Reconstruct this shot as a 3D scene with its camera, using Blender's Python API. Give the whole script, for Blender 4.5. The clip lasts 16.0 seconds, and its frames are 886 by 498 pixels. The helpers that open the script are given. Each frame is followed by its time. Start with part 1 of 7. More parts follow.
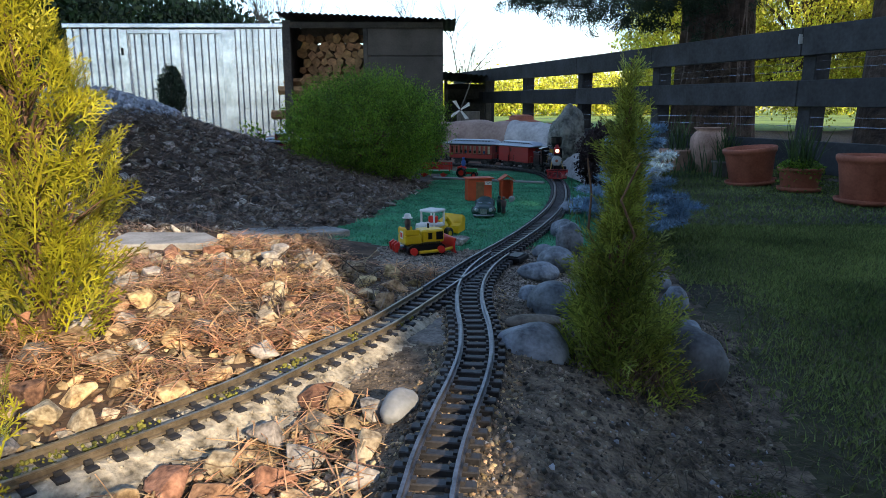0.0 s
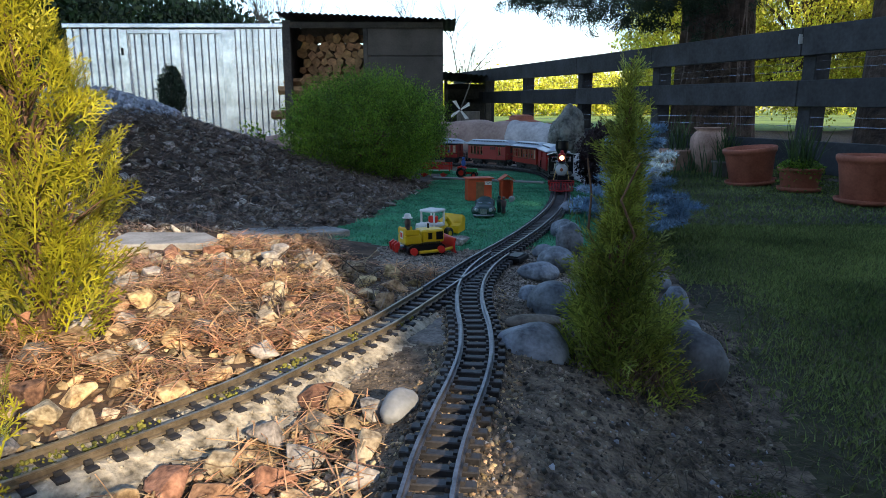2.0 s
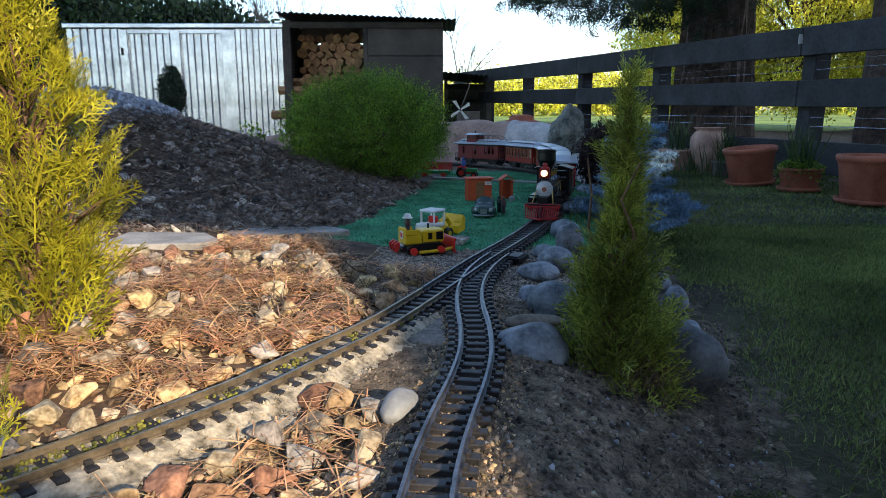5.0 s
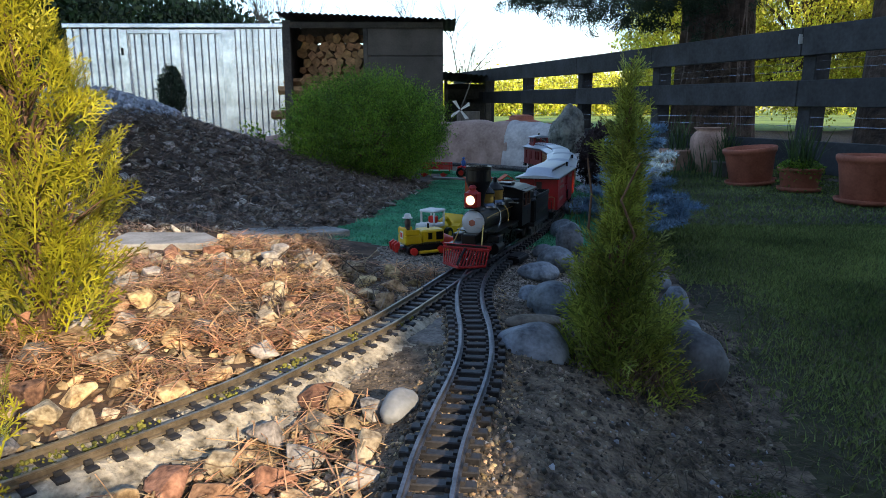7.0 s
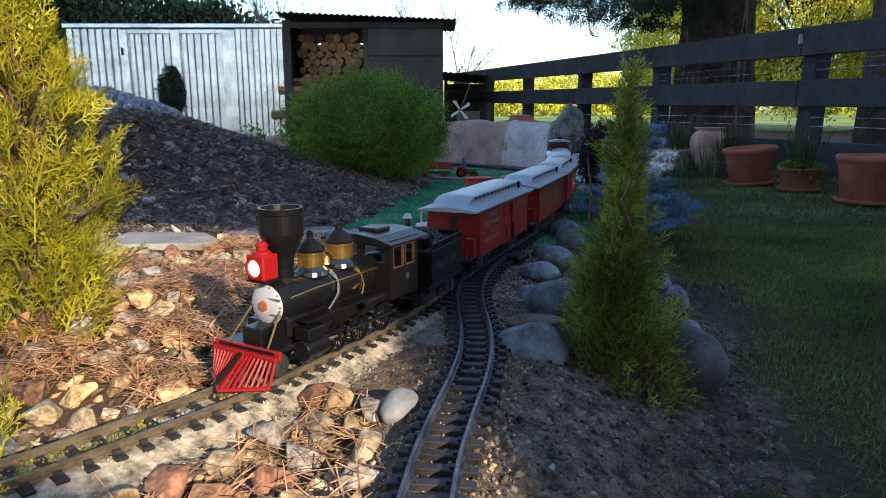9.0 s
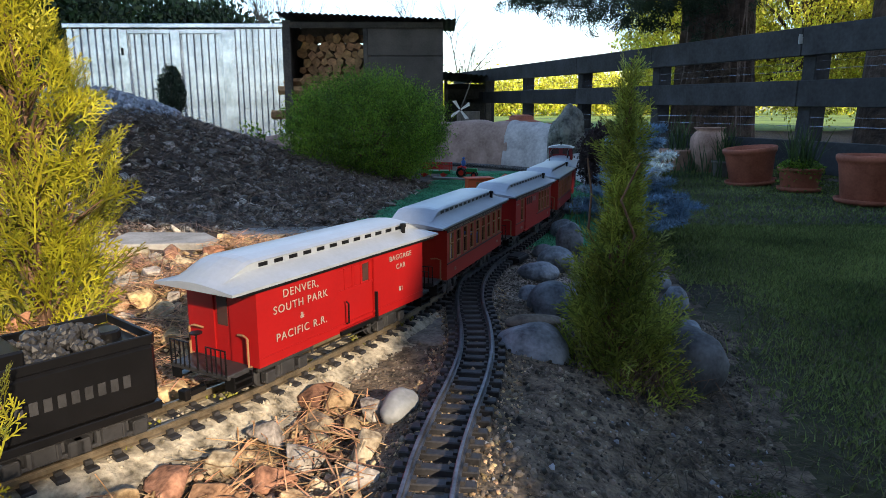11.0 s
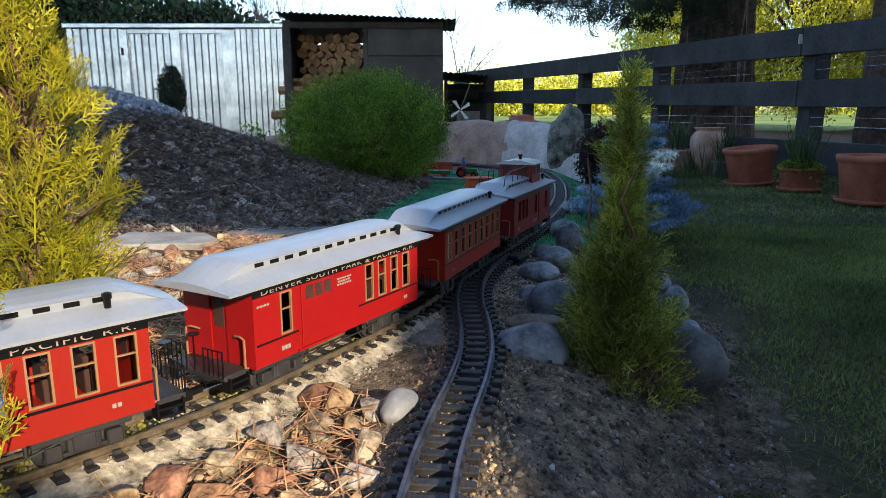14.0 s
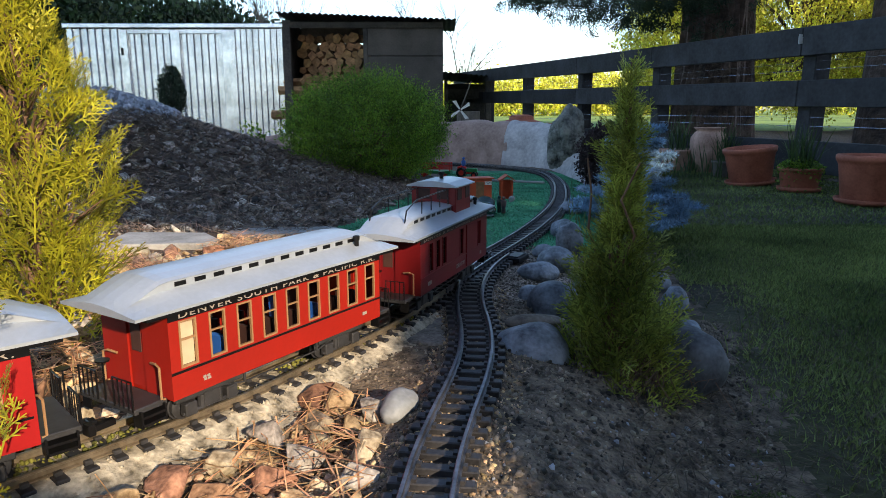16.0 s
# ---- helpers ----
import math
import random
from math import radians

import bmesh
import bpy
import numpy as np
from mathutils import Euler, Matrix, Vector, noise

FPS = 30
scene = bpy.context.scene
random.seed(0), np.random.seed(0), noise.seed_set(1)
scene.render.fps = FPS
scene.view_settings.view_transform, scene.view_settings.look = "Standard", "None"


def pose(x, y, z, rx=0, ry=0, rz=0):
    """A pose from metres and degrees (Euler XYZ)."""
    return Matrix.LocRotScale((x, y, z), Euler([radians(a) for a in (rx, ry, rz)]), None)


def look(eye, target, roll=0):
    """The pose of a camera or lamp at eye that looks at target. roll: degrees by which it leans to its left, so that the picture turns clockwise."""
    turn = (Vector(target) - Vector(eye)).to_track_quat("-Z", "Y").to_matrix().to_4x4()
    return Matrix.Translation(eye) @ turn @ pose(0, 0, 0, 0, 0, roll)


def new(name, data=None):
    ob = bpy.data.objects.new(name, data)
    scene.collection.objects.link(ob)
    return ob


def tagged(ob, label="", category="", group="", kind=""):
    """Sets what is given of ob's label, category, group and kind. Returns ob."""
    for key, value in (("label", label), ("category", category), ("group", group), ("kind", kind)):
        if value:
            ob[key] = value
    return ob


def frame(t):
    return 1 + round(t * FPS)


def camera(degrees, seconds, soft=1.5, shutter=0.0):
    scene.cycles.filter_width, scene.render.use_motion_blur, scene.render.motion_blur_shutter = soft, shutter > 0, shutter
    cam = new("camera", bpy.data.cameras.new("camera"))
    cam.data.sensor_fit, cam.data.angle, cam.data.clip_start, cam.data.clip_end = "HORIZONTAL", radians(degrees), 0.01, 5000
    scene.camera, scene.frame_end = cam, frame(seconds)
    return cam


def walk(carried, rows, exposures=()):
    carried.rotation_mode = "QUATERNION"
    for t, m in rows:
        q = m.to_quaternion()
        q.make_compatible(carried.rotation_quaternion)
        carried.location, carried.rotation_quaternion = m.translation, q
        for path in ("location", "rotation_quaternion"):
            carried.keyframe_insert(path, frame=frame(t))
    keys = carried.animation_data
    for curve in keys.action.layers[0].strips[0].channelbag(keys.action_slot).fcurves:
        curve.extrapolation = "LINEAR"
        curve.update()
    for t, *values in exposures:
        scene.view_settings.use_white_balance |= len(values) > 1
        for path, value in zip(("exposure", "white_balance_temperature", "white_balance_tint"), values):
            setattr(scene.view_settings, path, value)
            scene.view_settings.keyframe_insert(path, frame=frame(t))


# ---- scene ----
# ---------- camera ----------
cam = camera(66.3, 16.0, soft=0.6)
EYE = (0, 0, 0.323)
walk(cam, [(0, pose(*EYE, 78.4, 0, 0)), (16, pose(*EYE, 78.4, 0, 0))], [(0, 0.85, 6250, 10), (16, 0.85, 6250, 10)])

# ---------- light: low sun from behind the camera's right, clear sky ----------
SUN_UP, SUN_AZ = 22.0, 148.0   # degrees; azimuth clockwise from +y
sun = new("sun", bpy.data.lights.new("sun", "SUN"))
sun.data.energy, sun.data.angle, sun.data.color = 4.2, radians(0.5), (1.0, 0.80, 0.56)
sd = Vector((math.sin(radians(SUN_AZ)) * math.cos(radians(SUN_UP)), math.cos(radians(SUN_AZ)) * math.cos(radians(SUN_UP)), math.sin(radians(SUN_UP))))
sun.matrix_world = look(sd * 30, (0, 0, 0))
world = bpy.data.worlds.new("sky")
scene.world = world
world.use_nodes = True
wn = world.node_tree.nodes
sky = wn.new("ShaderNodeTexSky")
sky.sky_type, sky.sun_disc = "NISHITA", False
sky.sun_elevation, sky.sun_rotation = radians(SUN_UP), radians(SUN_AZ)
sky.air_density, sky.dust_density, sky.ozone_density = 1.0, 1.2, 1.6
world.node_tree.links.new(sky.outputs[0], wn["Background"].inputs[0])
wn["Background"].inputs[1].default_value = 0.185

# ---------- materials ----------
def mat(name, base, rough=0.6, metal=0.0, var=0.25, scale=20.0, bump=0.2, bscale=80.0, base2=None, rnd=0.0, island=0.0, spec=0.5, dist=0.002, trans=0.0, sheen=0.0):
    m = bpy.data.materials.new(name)
    m.use_nodes = True
    nt, N, L = m.node_tree, m.node_tree.nodes, m.node_tree.links
    b = N["Principled BSDF"]
    b.inputs["Roughness"].default_value, b.inputs["Metallic"].default_value = rough, metal
    b.inputs["Specular IOR Level"].default_value = spec
    tc = N.new("ShaderNodeTexCoord")
    n1, n2 = N.new("ShaderNodeTexNoise"), N.new("ShaderNodeTexNoise")
    for n, s in ((n1, scale), (n2, bscale)):
        n.inputs["Scale"].default_value, n.inputs["Detail"].default_value = s, 5
        L.new(tc.outputs["Object"], n.inputs["Vector"])
    mx = N.new("ShaderNodeMath")
    mx.operation = "MULTIPLY_ADD"
    L.new(n2.outputs["Fac"], mx.inputs[0])
    mx.inputs[1].default_value = 0.45
    ad = N.new("ShaderNodeMath")
    ad.operation = "MULTIPLY_ADD"
    L.new(n1.outputs["Fac"], ad.inputs[0])
    ad.inputs[1].default_value, ad.inputs[2].default_value = 0.9, -0.175
    L.new(ad.outputs[0], mx.inputs[2])
    ramp = N.new("ShaderNodeValToRGB")
    lo = [max(0, c * (1 - var)) for c in base]
    hi = [min(1, c * (1 + var)) for c in (base2 or base)]
    ramp.color_ramp.elements[0].position, ramp.color_ramp.elements[1].position = 0.3, 0.7
    ramp.color_ramp.elements[0].color, ramp.color_ramp.elements[1].color = (*lo, 1), (*hi, 1)
    L.new(mx.outputs[0], ramp.inputs[0])
    out = ramp.outputs[0]
    for amount, src in ((rnd, "o"), (island, "i")):
        if amount:
            hsv = N.new("ShaderNodeHueSaturation")
            r = N.new("ShaderNodeObjectInfo").outputs["Random"] if src == "o" else N.new("ShaderNodeNewGeometry").outputs["Random Per Island"]
            mr = N.new("ShaderNodeMapRange")
            mr.inputs["To Min"].default_value, mr.inputs["To Max"].default_value = 1 - amount, 1 + amount
            L.new(r, mr.inputs["Value"])
            L.new(mr.outputs[0], hsv.inputs["Value"])
            mh = N.new("ShaderNodeMapRange")
            mh.inputs["To Min"].default_value, mh.inputs["To Max"].default_value = 0.5 - amount * 0.025, 0.5 + amount * 0.035
            fr = N.new("ShaderNodeMath")
            fr.operation = "FRACT"
            ml = N.new("ShaderNodeMath")
            ml.operation, ml.inputs[1].default_value = "MULTIPLY", 7.31
            L.new(r, ml.inputs[0])
            L.new(ml.outputs[0], fr.inputs[0])
            L.new(fr.outputs[0], mh.inputs["Value"])
            L.new(mh.outputs[0], hsv.inputs["Hue"])
            L.new(out, hsv.inputs["Color"])
            out = hsv.outputs[0]
    L.new(out, b.inputs["Base Color"])
    if bump:
        bp = N.new("ShaderNodeBump")
        bp.inputs["Strength"].default_value, bp.inputs["Distance"].default_value = bump, dist
        L.new(mx.outputs[0], bp.inputs["Height"])
        L.new(bp.outputs[0], b.inputs["Normal"])
    if trans:
        tr = N.new("ShaderNodeBsdfTranslucent")
        L.new(out, tr.inputs["Color"])
        ms = N.new("ShaderNodeMixShader")
        ms.inputs[0].default_value = trans
        L.new(b.outputs[0], ms.inputs[1])
        L.new(tr.outputs[0], ms.inputs[2])
        L.new(ms.outputs[0], N["Material Output"].inputs["Surface"])
    return m


def glow(name, col, strength):
    m = bpy.data.materials.new(name)
    m.use_nodes = True
    b = m.node_tree.nodes["Principled BSDF"]
    b.inputs["Base Color"].default_value = (*col, 1)
    b.inputs["Emission Color"].default_value, b.inputs["Emission Strength"].default_value = (*col, 1), strength
    return m


M_LAWN = mat("lawn_soil", (0.022, 0.020, 0.010), 0.95, var=0.5, scale=3, bump=0.8, bscale=90, base2=(0.042, 0.042, 0.016), dist=0.01)
M_PADDOCK = mat("paddock_grass", (0.12, 0.2, 0.03), 0.95, var=0.35, scale=0.3, bump=0.5, bscale=6, base2=(0.2, 0.28, 0.05), dist=0.05)
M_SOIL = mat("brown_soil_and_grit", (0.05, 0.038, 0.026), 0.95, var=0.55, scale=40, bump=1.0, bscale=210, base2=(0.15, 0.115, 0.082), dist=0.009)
M_MULCH = mat("dark_bark_mulch", (0.03, 0.02, 0.014), 0.95, var=0.6, scale=26, bump=1.0, bscale=140, base2=(0.09, 0.062, 0.045), dist=0.012)
M_BANK = mat("needle_littered_soil", (0.05, 0.03, 0.018), 0.95, var=0.5, scale=22, bump=1.0, bscale=140, base2=(0.10, 0.06, 0.035), dist=0.008)
M_GRAVEL = mat("pinkish_gravel", (0.2, 0.16, 0.13), 0.9, var=0.4, scale=60, bump=1.0, bscale=260, base2=(0.36, 0.3, 0.25), dist=0.006)
M_CARPET = mat("green_turf_mat", (0.03, 0.19, 0.09), 0.95, var=0.4, scale=9, bump=1.0, bscale=300, base2=(0.055, 0.26, 0.13), dist=0.006)
M_MORTAR = mat("pale_trackbed_mortar", (0.20, 0.17, 0.12), 0.9, var=0.5, scale=45, bump=1.0, bscale=160, base2=(0.42, 0.37, 0.285), dist=0.006)
M_SLAB = mat("weathered_grey_concrete", (0.3, 0.29, 0.275), 0.85, var=0.3, scale=18, bump=0.7, bscale=150)
M_GRITSLAB = mat("gritty_dark_concrete", (0.13, 0.12, 0.105), 0.9, var=0.4, scale=30, bump=1.0, bscale=220, base2=(0.24, 0.22, 0.20), dist=0.004)
M_ROCK = mat("buff_quarry_rock", (0.27, 0.155, 0.065), 0.85, var=0.45, scale=2.2, bump=0.5, bscale=7, base2=(0.50, 0.36, 0.20), rnd=0.4, dist=0.004)
M_ROCKCREAM = mat("cream_quarry_rock", (0.28, 0.195, 0.11), 0.85, var=0.4, scale=2.0, bump=0.5, bscale=7, base2=(0.47, 0.39, 0.275), rnd=0.35, dist=0.004)
M_ROCKRUST = mat("rust_brown_rock", (0.15, 0.065, 0.035), 0.85, var=0.45, scale=2.4, bump=0.5, bscale=7, base2=(0.32, 0.17, 0.10), rnd=0.35, dist=0.004)
M_ROCKGREY = mat("grey_quarry_rock", (0.17, 0.15, 0.13), 0.85, var=0.4, scale=2.2, bump=0.5, bscale=7, base2=(0.36, 0.32, 0.28), rnd=0.35, dist=0.004)
M_CHIP = mat("buff_rock_chips", (0.19, 0.115, 0.06), 0.9, var=0.3, scale=30, bump=0.5, bscale=150, base2=(0.40, 0.29, 0.175), island=0.7)
M_GREYCHIP = mat("grey_stone_chips", (0.10, 0.085, 0.075), 0.85, var=0.35, scale=30, bump=0.5, bscale=150, base2=(0.34, 0.30, 0.27), island=0.9)
M_PEBBLE = mat("mixed_pebbles", (0.12, 0.10, 0.08), 0.8, var=0.3, scale=40, bump=0.3, bscale=200, base2=(0.28, 0.24, 0.2), island=0.7)
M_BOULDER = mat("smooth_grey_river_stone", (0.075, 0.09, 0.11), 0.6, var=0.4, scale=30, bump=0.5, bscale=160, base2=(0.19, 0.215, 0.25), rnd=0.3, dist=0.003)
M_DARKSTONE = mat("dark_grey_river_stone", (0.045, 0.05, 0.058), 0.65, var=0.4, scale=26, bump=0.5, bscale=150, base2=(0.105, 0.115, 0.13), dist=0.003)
M_TANSTONE = mat("flat_tan_stone", (0.10, 0.08, 0.06), 0.8, var=0.35, scale=30, bump=0.5, bscale=150, base2=(0.19, 0.155, 0.12))
M_CRUMB = mat("mixed_soil_crumbs", (0.045, 0.036, 0.027), 0.9, var=0.3, scale=40, bump=0.3, bscale=200, base2=(0.20, 0.165, 0.13), island=0.85)
M_DKCHROME = mat("dark_blue_chrome", (0.10, 0.115, 0.145), 0.22, 0.9, var=0.1, scale=40, bump=0)
M_WHITESTONE = mat("pale_river_stone", (0.24, 0.25, 0.26), 0.65, var=0.2, scale=25, bump=0.3, bscale=180)
M_WHITEGRAVEL = mat("pale_blue_grey_gravel", (0.3, 0.32, 0.36), 0.85, var=0.25, scale=40, bump=0.4, bscale=200, island=0.5)
M_NEEDLE = mat("dry_red_brown_needles", (0.34, 0.15, 0.06), 0.75, var=0.3, scale=30, bump=0, island=0.6, base2=(0.58, 0.33, 0.17))
M_DKNEEDLE = mat("grey_brown_needles", (0.085, 0.055, 0.04), 0.9, var=0.35, scale=30, bump=0, island=0.75, base2=(0.20, 0.14, 0.10))
M_DEADGRASS = mat("dead_brown_grass", (0.045, 0.033, 0.02), 0.9, var=0.35, scale=30, bump=0, island=0.7, base2=(0.10, 0.08, 0.05))
M_TIE = mat("black_plastic_sleeper", (0.02, 0.02, 0.024), 0.55, var=0.3, scale=60, bump=0.3, bscale=300, rnd=0.25, base2=(0.04, 0.038, 0.04))
M_RAIL = mat("dull_brass_rail", (0.24, 0.19, 0.13), 0.42, 0.75, var=0.25, scale=30, bump=0.1, bscale=200, base2=(0.34, 0.28, 0.2))
M_RAILGREY = mat("dark_nickel_rail", (0.10, 0.10, 0.11), 0.36, 0.8, var=0.3, scale=30, bump=0.1, bscale=200, base2=(0.17, 0.17, 0.19))
M_MOSS = mat("moss", (0.12, 0.13, 0.02), 0.95, var=0.4, scale=60, bump=0.8, bscale=300, base2=(0.22, 0.21, 0.04))
M_LAWNMOSS = mat("dim_lawn_moss", (0.035, 0.055, 0.012), 0.95, var=0.4, scale=60, bump=0.5, bscale=300, base2=(0.07, 0.10, 0.02))
M_FENCE = mat("dark_stained_timber", (0.018, 0.019, 0.022), 0.75, var=0.45, scale=4, bump=0.5, bscale=40, rnd=0.15, base2=(0.034, 0.035, 0.04), dist=0.004)
M_STEEL = mat("galvanised_sheet_steel", (0.52, 0.57, 0.65), 0.26, 0.75, var=0.16, scale=3, bump=0.05, bscale=20, base2=(0.66, 0.72, 0.80))
M_RUSTROOF = mat("weathered_roof_iron", (0.07, 0.065, 0.06), 0.7, 0.3, var=0.3, scale=5, bump=0.2, bscale=30)
M_DARKTIMBER = mat("old_dark_boards", (0.035, 0.03, 0.026), 0.85, var=0.4, scale=5, bump=0.5, bscale=45, rnd=0.2, base2=(0.06, 0.052, 0.045), dist=0.004)
M_BLOCK = mat("weathered_grey_fibre_board", (0.085, 0.075, 0.066), 0.9, var=0.3, scale=4, bump=0.5, bscale=60)
M_LOGEND = mat("cut_firewood_end", (0.32, 0.17, 0.085), 0.85, var=0.35, scale=12, bump=0.5, bscale=70, rnd=0.35, base2=(0.42, 0.25, 0.13))
# for the unseen shade panels; dark, to hold back fill light
M_SHADEPANEL = mat("dark_shade_panel", (0.085, 0.07, 0.062), 0.85, var=0.25, scale=2, bump=0.2, bscale=30, base2=(0.13, 0.105, 0.09))
M_PINK = mat("pinkish_rendered_concrete", (0.33, 0.215, 0.17), 0.9, var=0.2, scale=9, bump=0.7, bscale=60, base2=(0.42, 0.29, 0.235), dist=0.006)
M_PALECON = mat("pale_grey_rendered_concrete", (0.45, 0.41, 0.4), 0.9, var=0.25, scale=9, bump=0.8, bscale=50, base2=(0.55, 0.52, 0.5), dist=0.008)
M_TERRA = mat("terracotta", (0.3, 0.085, 0.045), 0.7, var=0.2, scale=8, bump=0.2, bscale=90, base2=(0.4, 0.13, 0.075))
M_URN = mat("pale_terracotta", (0.36, 0.2, 0.14), 0.75, var=0.3, scale=12, bump=0.3, bscale=90, base2=(0.45, 0.29, 0.23))
M_STUMP = mat("grey_cut_timber", (0.16, 0.14, 0.12), 0.85, var=0.35, scale=14, bump=0.6, bscale=60)
M_BARK = mat("rough_pine_bark", (0.05, 0.036, 0.028), 0.95, var=0.5, scale=5, bump=1.0, bscale=22, base2=(0.095, 0.065, 0.05), dist=0.04)
M_TWIG = mat("brown_twigs", (0.15, 0.085, 0.05), 0.85, var=0.3, scale=30, bump=0.2, bscale=150)
M_GREYTWIG = mat("bare_grey_twigs", (0.12, 0.1, 0.085), 0.85, var=0.3, scale=10, bump=0.2, bscale=60)
M_GOLD = mat("golden_conifer_leaf", (0.19, 0.195, 0.009), 0.6, var=0.35, scale=7, bump=0, island=0.45, base2=(0.38, 0.35, 0.018), trans=0.22)
M_THUJA = mat("olive_conifer_leaf", (0.15, 0.19, 0.03), 0.65, var=0.4, scale=7, bump=0, island=0.55, base2=(0.32, 0.36, 0.065), trans=0.45)
M_HEATH = mat("bright_green_shrub_leaf", (0.10, 0.19, 0.014), 0.6, var=0.4, scale=6, bump=0, island=0.65, base2=(0.18, 0.29, 0.025), trans=0.35)
M_SPRUCE = mat("silver_blue_needles", (0.12, 0.23, 0.36), 0.6, var=0.35, scale=9, bump=0, island=0.5, base2=(0.27, 0.43, 0.58), trans=0.2)
M_PINE = mat("dark_pine_needles", (0.012, 0.028, 0.014), 0.7, var=0.4, scale=4, bump=0, island=0.4, base2=(0.025, 0.05, 0.022), trans=0.15)
M_DKTREE = mat("dark_evergreen_leaf", (0.015, 0.035, 0.012), 0.6, var=0.4, scale=2, bump=0, island=0.5, base2=(0.03, 0.06, 0.018), trans=0.2)
# far paler than real foliage: strong sunlight is put into the leaf colour
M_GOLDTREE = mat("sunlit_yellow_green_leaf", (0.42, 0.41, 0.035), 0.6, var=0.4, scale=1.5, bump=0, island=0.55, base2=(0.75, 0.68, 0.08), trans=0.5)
M_BLADE = mat("lawn_blade", (0.085, 0.14, 0.028), 0.7, var=0.45, scale=2.5, bump=0, island=0.6, base2=(0.18, 0.22, 0.065), trans=0.25)
M_STRAP = mat("strappy_green_leaf", (0.05, 0.09, 0.025), 0.6, var=0.3, scale=10, bump=0, island=0.4, trans=0.25)
M_CARBLADE = mat("turf_mat_fibre", (0.045, 0.26, 0.13), 0.8, var=0.35, scale=12, bump=0, island=0.5, base2=(0.085, 0.34, 0.17))
M_RED = mat("bright_red_paint", (0.31, 0.006, 0.006), 0.42, var=0.08, scale=14, bump=0.05, bscale=200)
M_ORED = mat("vermilion_red_paint", (0.29, 0.012, 0.005), 0.42, var=0.08, scale=14, bump=0.05, bscale=200)
M_MAROON = mat("dark_red_paint", (0.17, 0.006, 0.008), 0.45, var=0.1, scale=14, bump=0.05, bscale=200)
M_SILVER = mat("silver_grey_roof_paint", (0.40, 0.44, 0.50), 0.33, 0.3, var=0.08, scale=20, bump=0.05, bscale=200)
M_BLACK = mat("satin_black", (0.007, 0.007, 0.008), 0.3, var=0.2, scale=40, bump=0.05, bscale=300, spec=0.3)
M_DKGREY = mat("dark_grey_plastic", (0.03, 0.03, 0.033), 0.5, var=0.3, scale=50, bump=0.1, bscale=300)
M_BRASS = mat("polished_brass", (0.55, 0.36, 0.11), 0.28, 0.9, var=0.15, scale=40, bump=0.05, bscale=200)
M_CHROME = mat("silver_paint", (0.42, 0.44, 0.47), 0.3, 0.8, var=0.08, scale=40, bump=0.05, bscale=200)
M_SILVERFACE = mat("bright_silver_paint", (0.50, 0.52, 0.56), 0.4, 0.15, var=0.08, scale=40, bump=0.05, bscale=200)
M_CREAM = mat("cream_trim", (0.30, 0.17, 0.08), 0.5, var=0.1, scale=40, bump=0)
M_WHITE = mat("white_paint", (0.75, 0.75, 0.73), 0.5, var=0.08, scale=30, bump=0.05)
M_BLIND = mat("pale_window_blind", (0.52, 0.42, 0.28), 0.6, var=0.1, scale=40, bump=0)
M_LETTER = mat("silver_lettering", (0.33, 0.29, 0.25), 0.5, var=0.05, scale=40, bump=0)
M_YELLOW = mat("yellow_toy_plastic", (0.72, 0.47, 0.01), 0.35, var=0.06, scale=30, bump=0)
M_TOYRED = mat("red_toy_plastic", (0.68, 0.03, 0.02), 0.35, var=0.06, scale=30, bump=0)
M_TOYORANGE = mat("orange_red_toy_hut", (0.5, 0.075, 0.02), 0.6, var=0.12, scale=30, bump=0.1)
M_TOYBLUE = mat("blue_toy_plastic", (0.03, 0.12, 0.45), 0.35, var=0.06, scale=30, bump=0)
M_TOYGREEN = mat("dark_green_toy_paint", (0.012, 0.04, 0.032), 0.25, var=0.1, scale=30, bump=0)
M_TOYGRASS = mat("green_toy_plastic", (0.02, 0.24, 0.06), 0.4, var=0.06, scale=30, bump=0)
M_TOYWOOD = mat("brown_toy_door", (0.25, 0.12, 0.05), 0.6, var=0.2, scale=60, bump=0.1)
M_BROWNWOOD = mat("dark_brown_wood", (0.09, 0.035, 0.018), 0.6, var=0.2, scale=60, bump=0)
M_LAMP = glow("lit_headlamp", (1.0, 0.62, 0.33), 1.5)
M_SEAT = mat("dark_interior", (0.05, 0.02, 0.015), 0.7, var=0.2, scale=40, bump=0)

# ---------- mesh helpers ----------
rng = np.random.default_rng(7)


def part(name, bm, material, parent=None, label="", smooth=False):
    me = bpy.data.meshes.new(name)
    if isinstance(bm, tuple):
        me.from_pydata(np.asarray(bm[0]).tolist(), [], np.asarray(bm[1]).tolist() if not isinstance(bm[1], list) else bm[1])
    else:
        bm.to_mesh(me)
        bm.free()
    me.materials.append(material)
    if smooth:
        me.polygons.foreach_set("use_smooth", [True] * len(me.polygons))
    ob = new(name, me)
    if parent:
        ob.parent = parent
    if label:
        tagged(ob, label)
    return ob


def again(ob, parent, m):
    """Another part on the same mesh."""
    o = new(ob.name.split(".")[0], ob.data)
    o.parent = parent
    o.matrix_basis = m
    if "label" in ob:
        o["label"] = ob["label"]
    return o


def thing(name, m, label, category, group="", kind=""):
    ob = new(name)
    ob.empty_display_size = 0.05
    ob.matrix_basis = m
    return tagged(ob, label, category, group, kind)


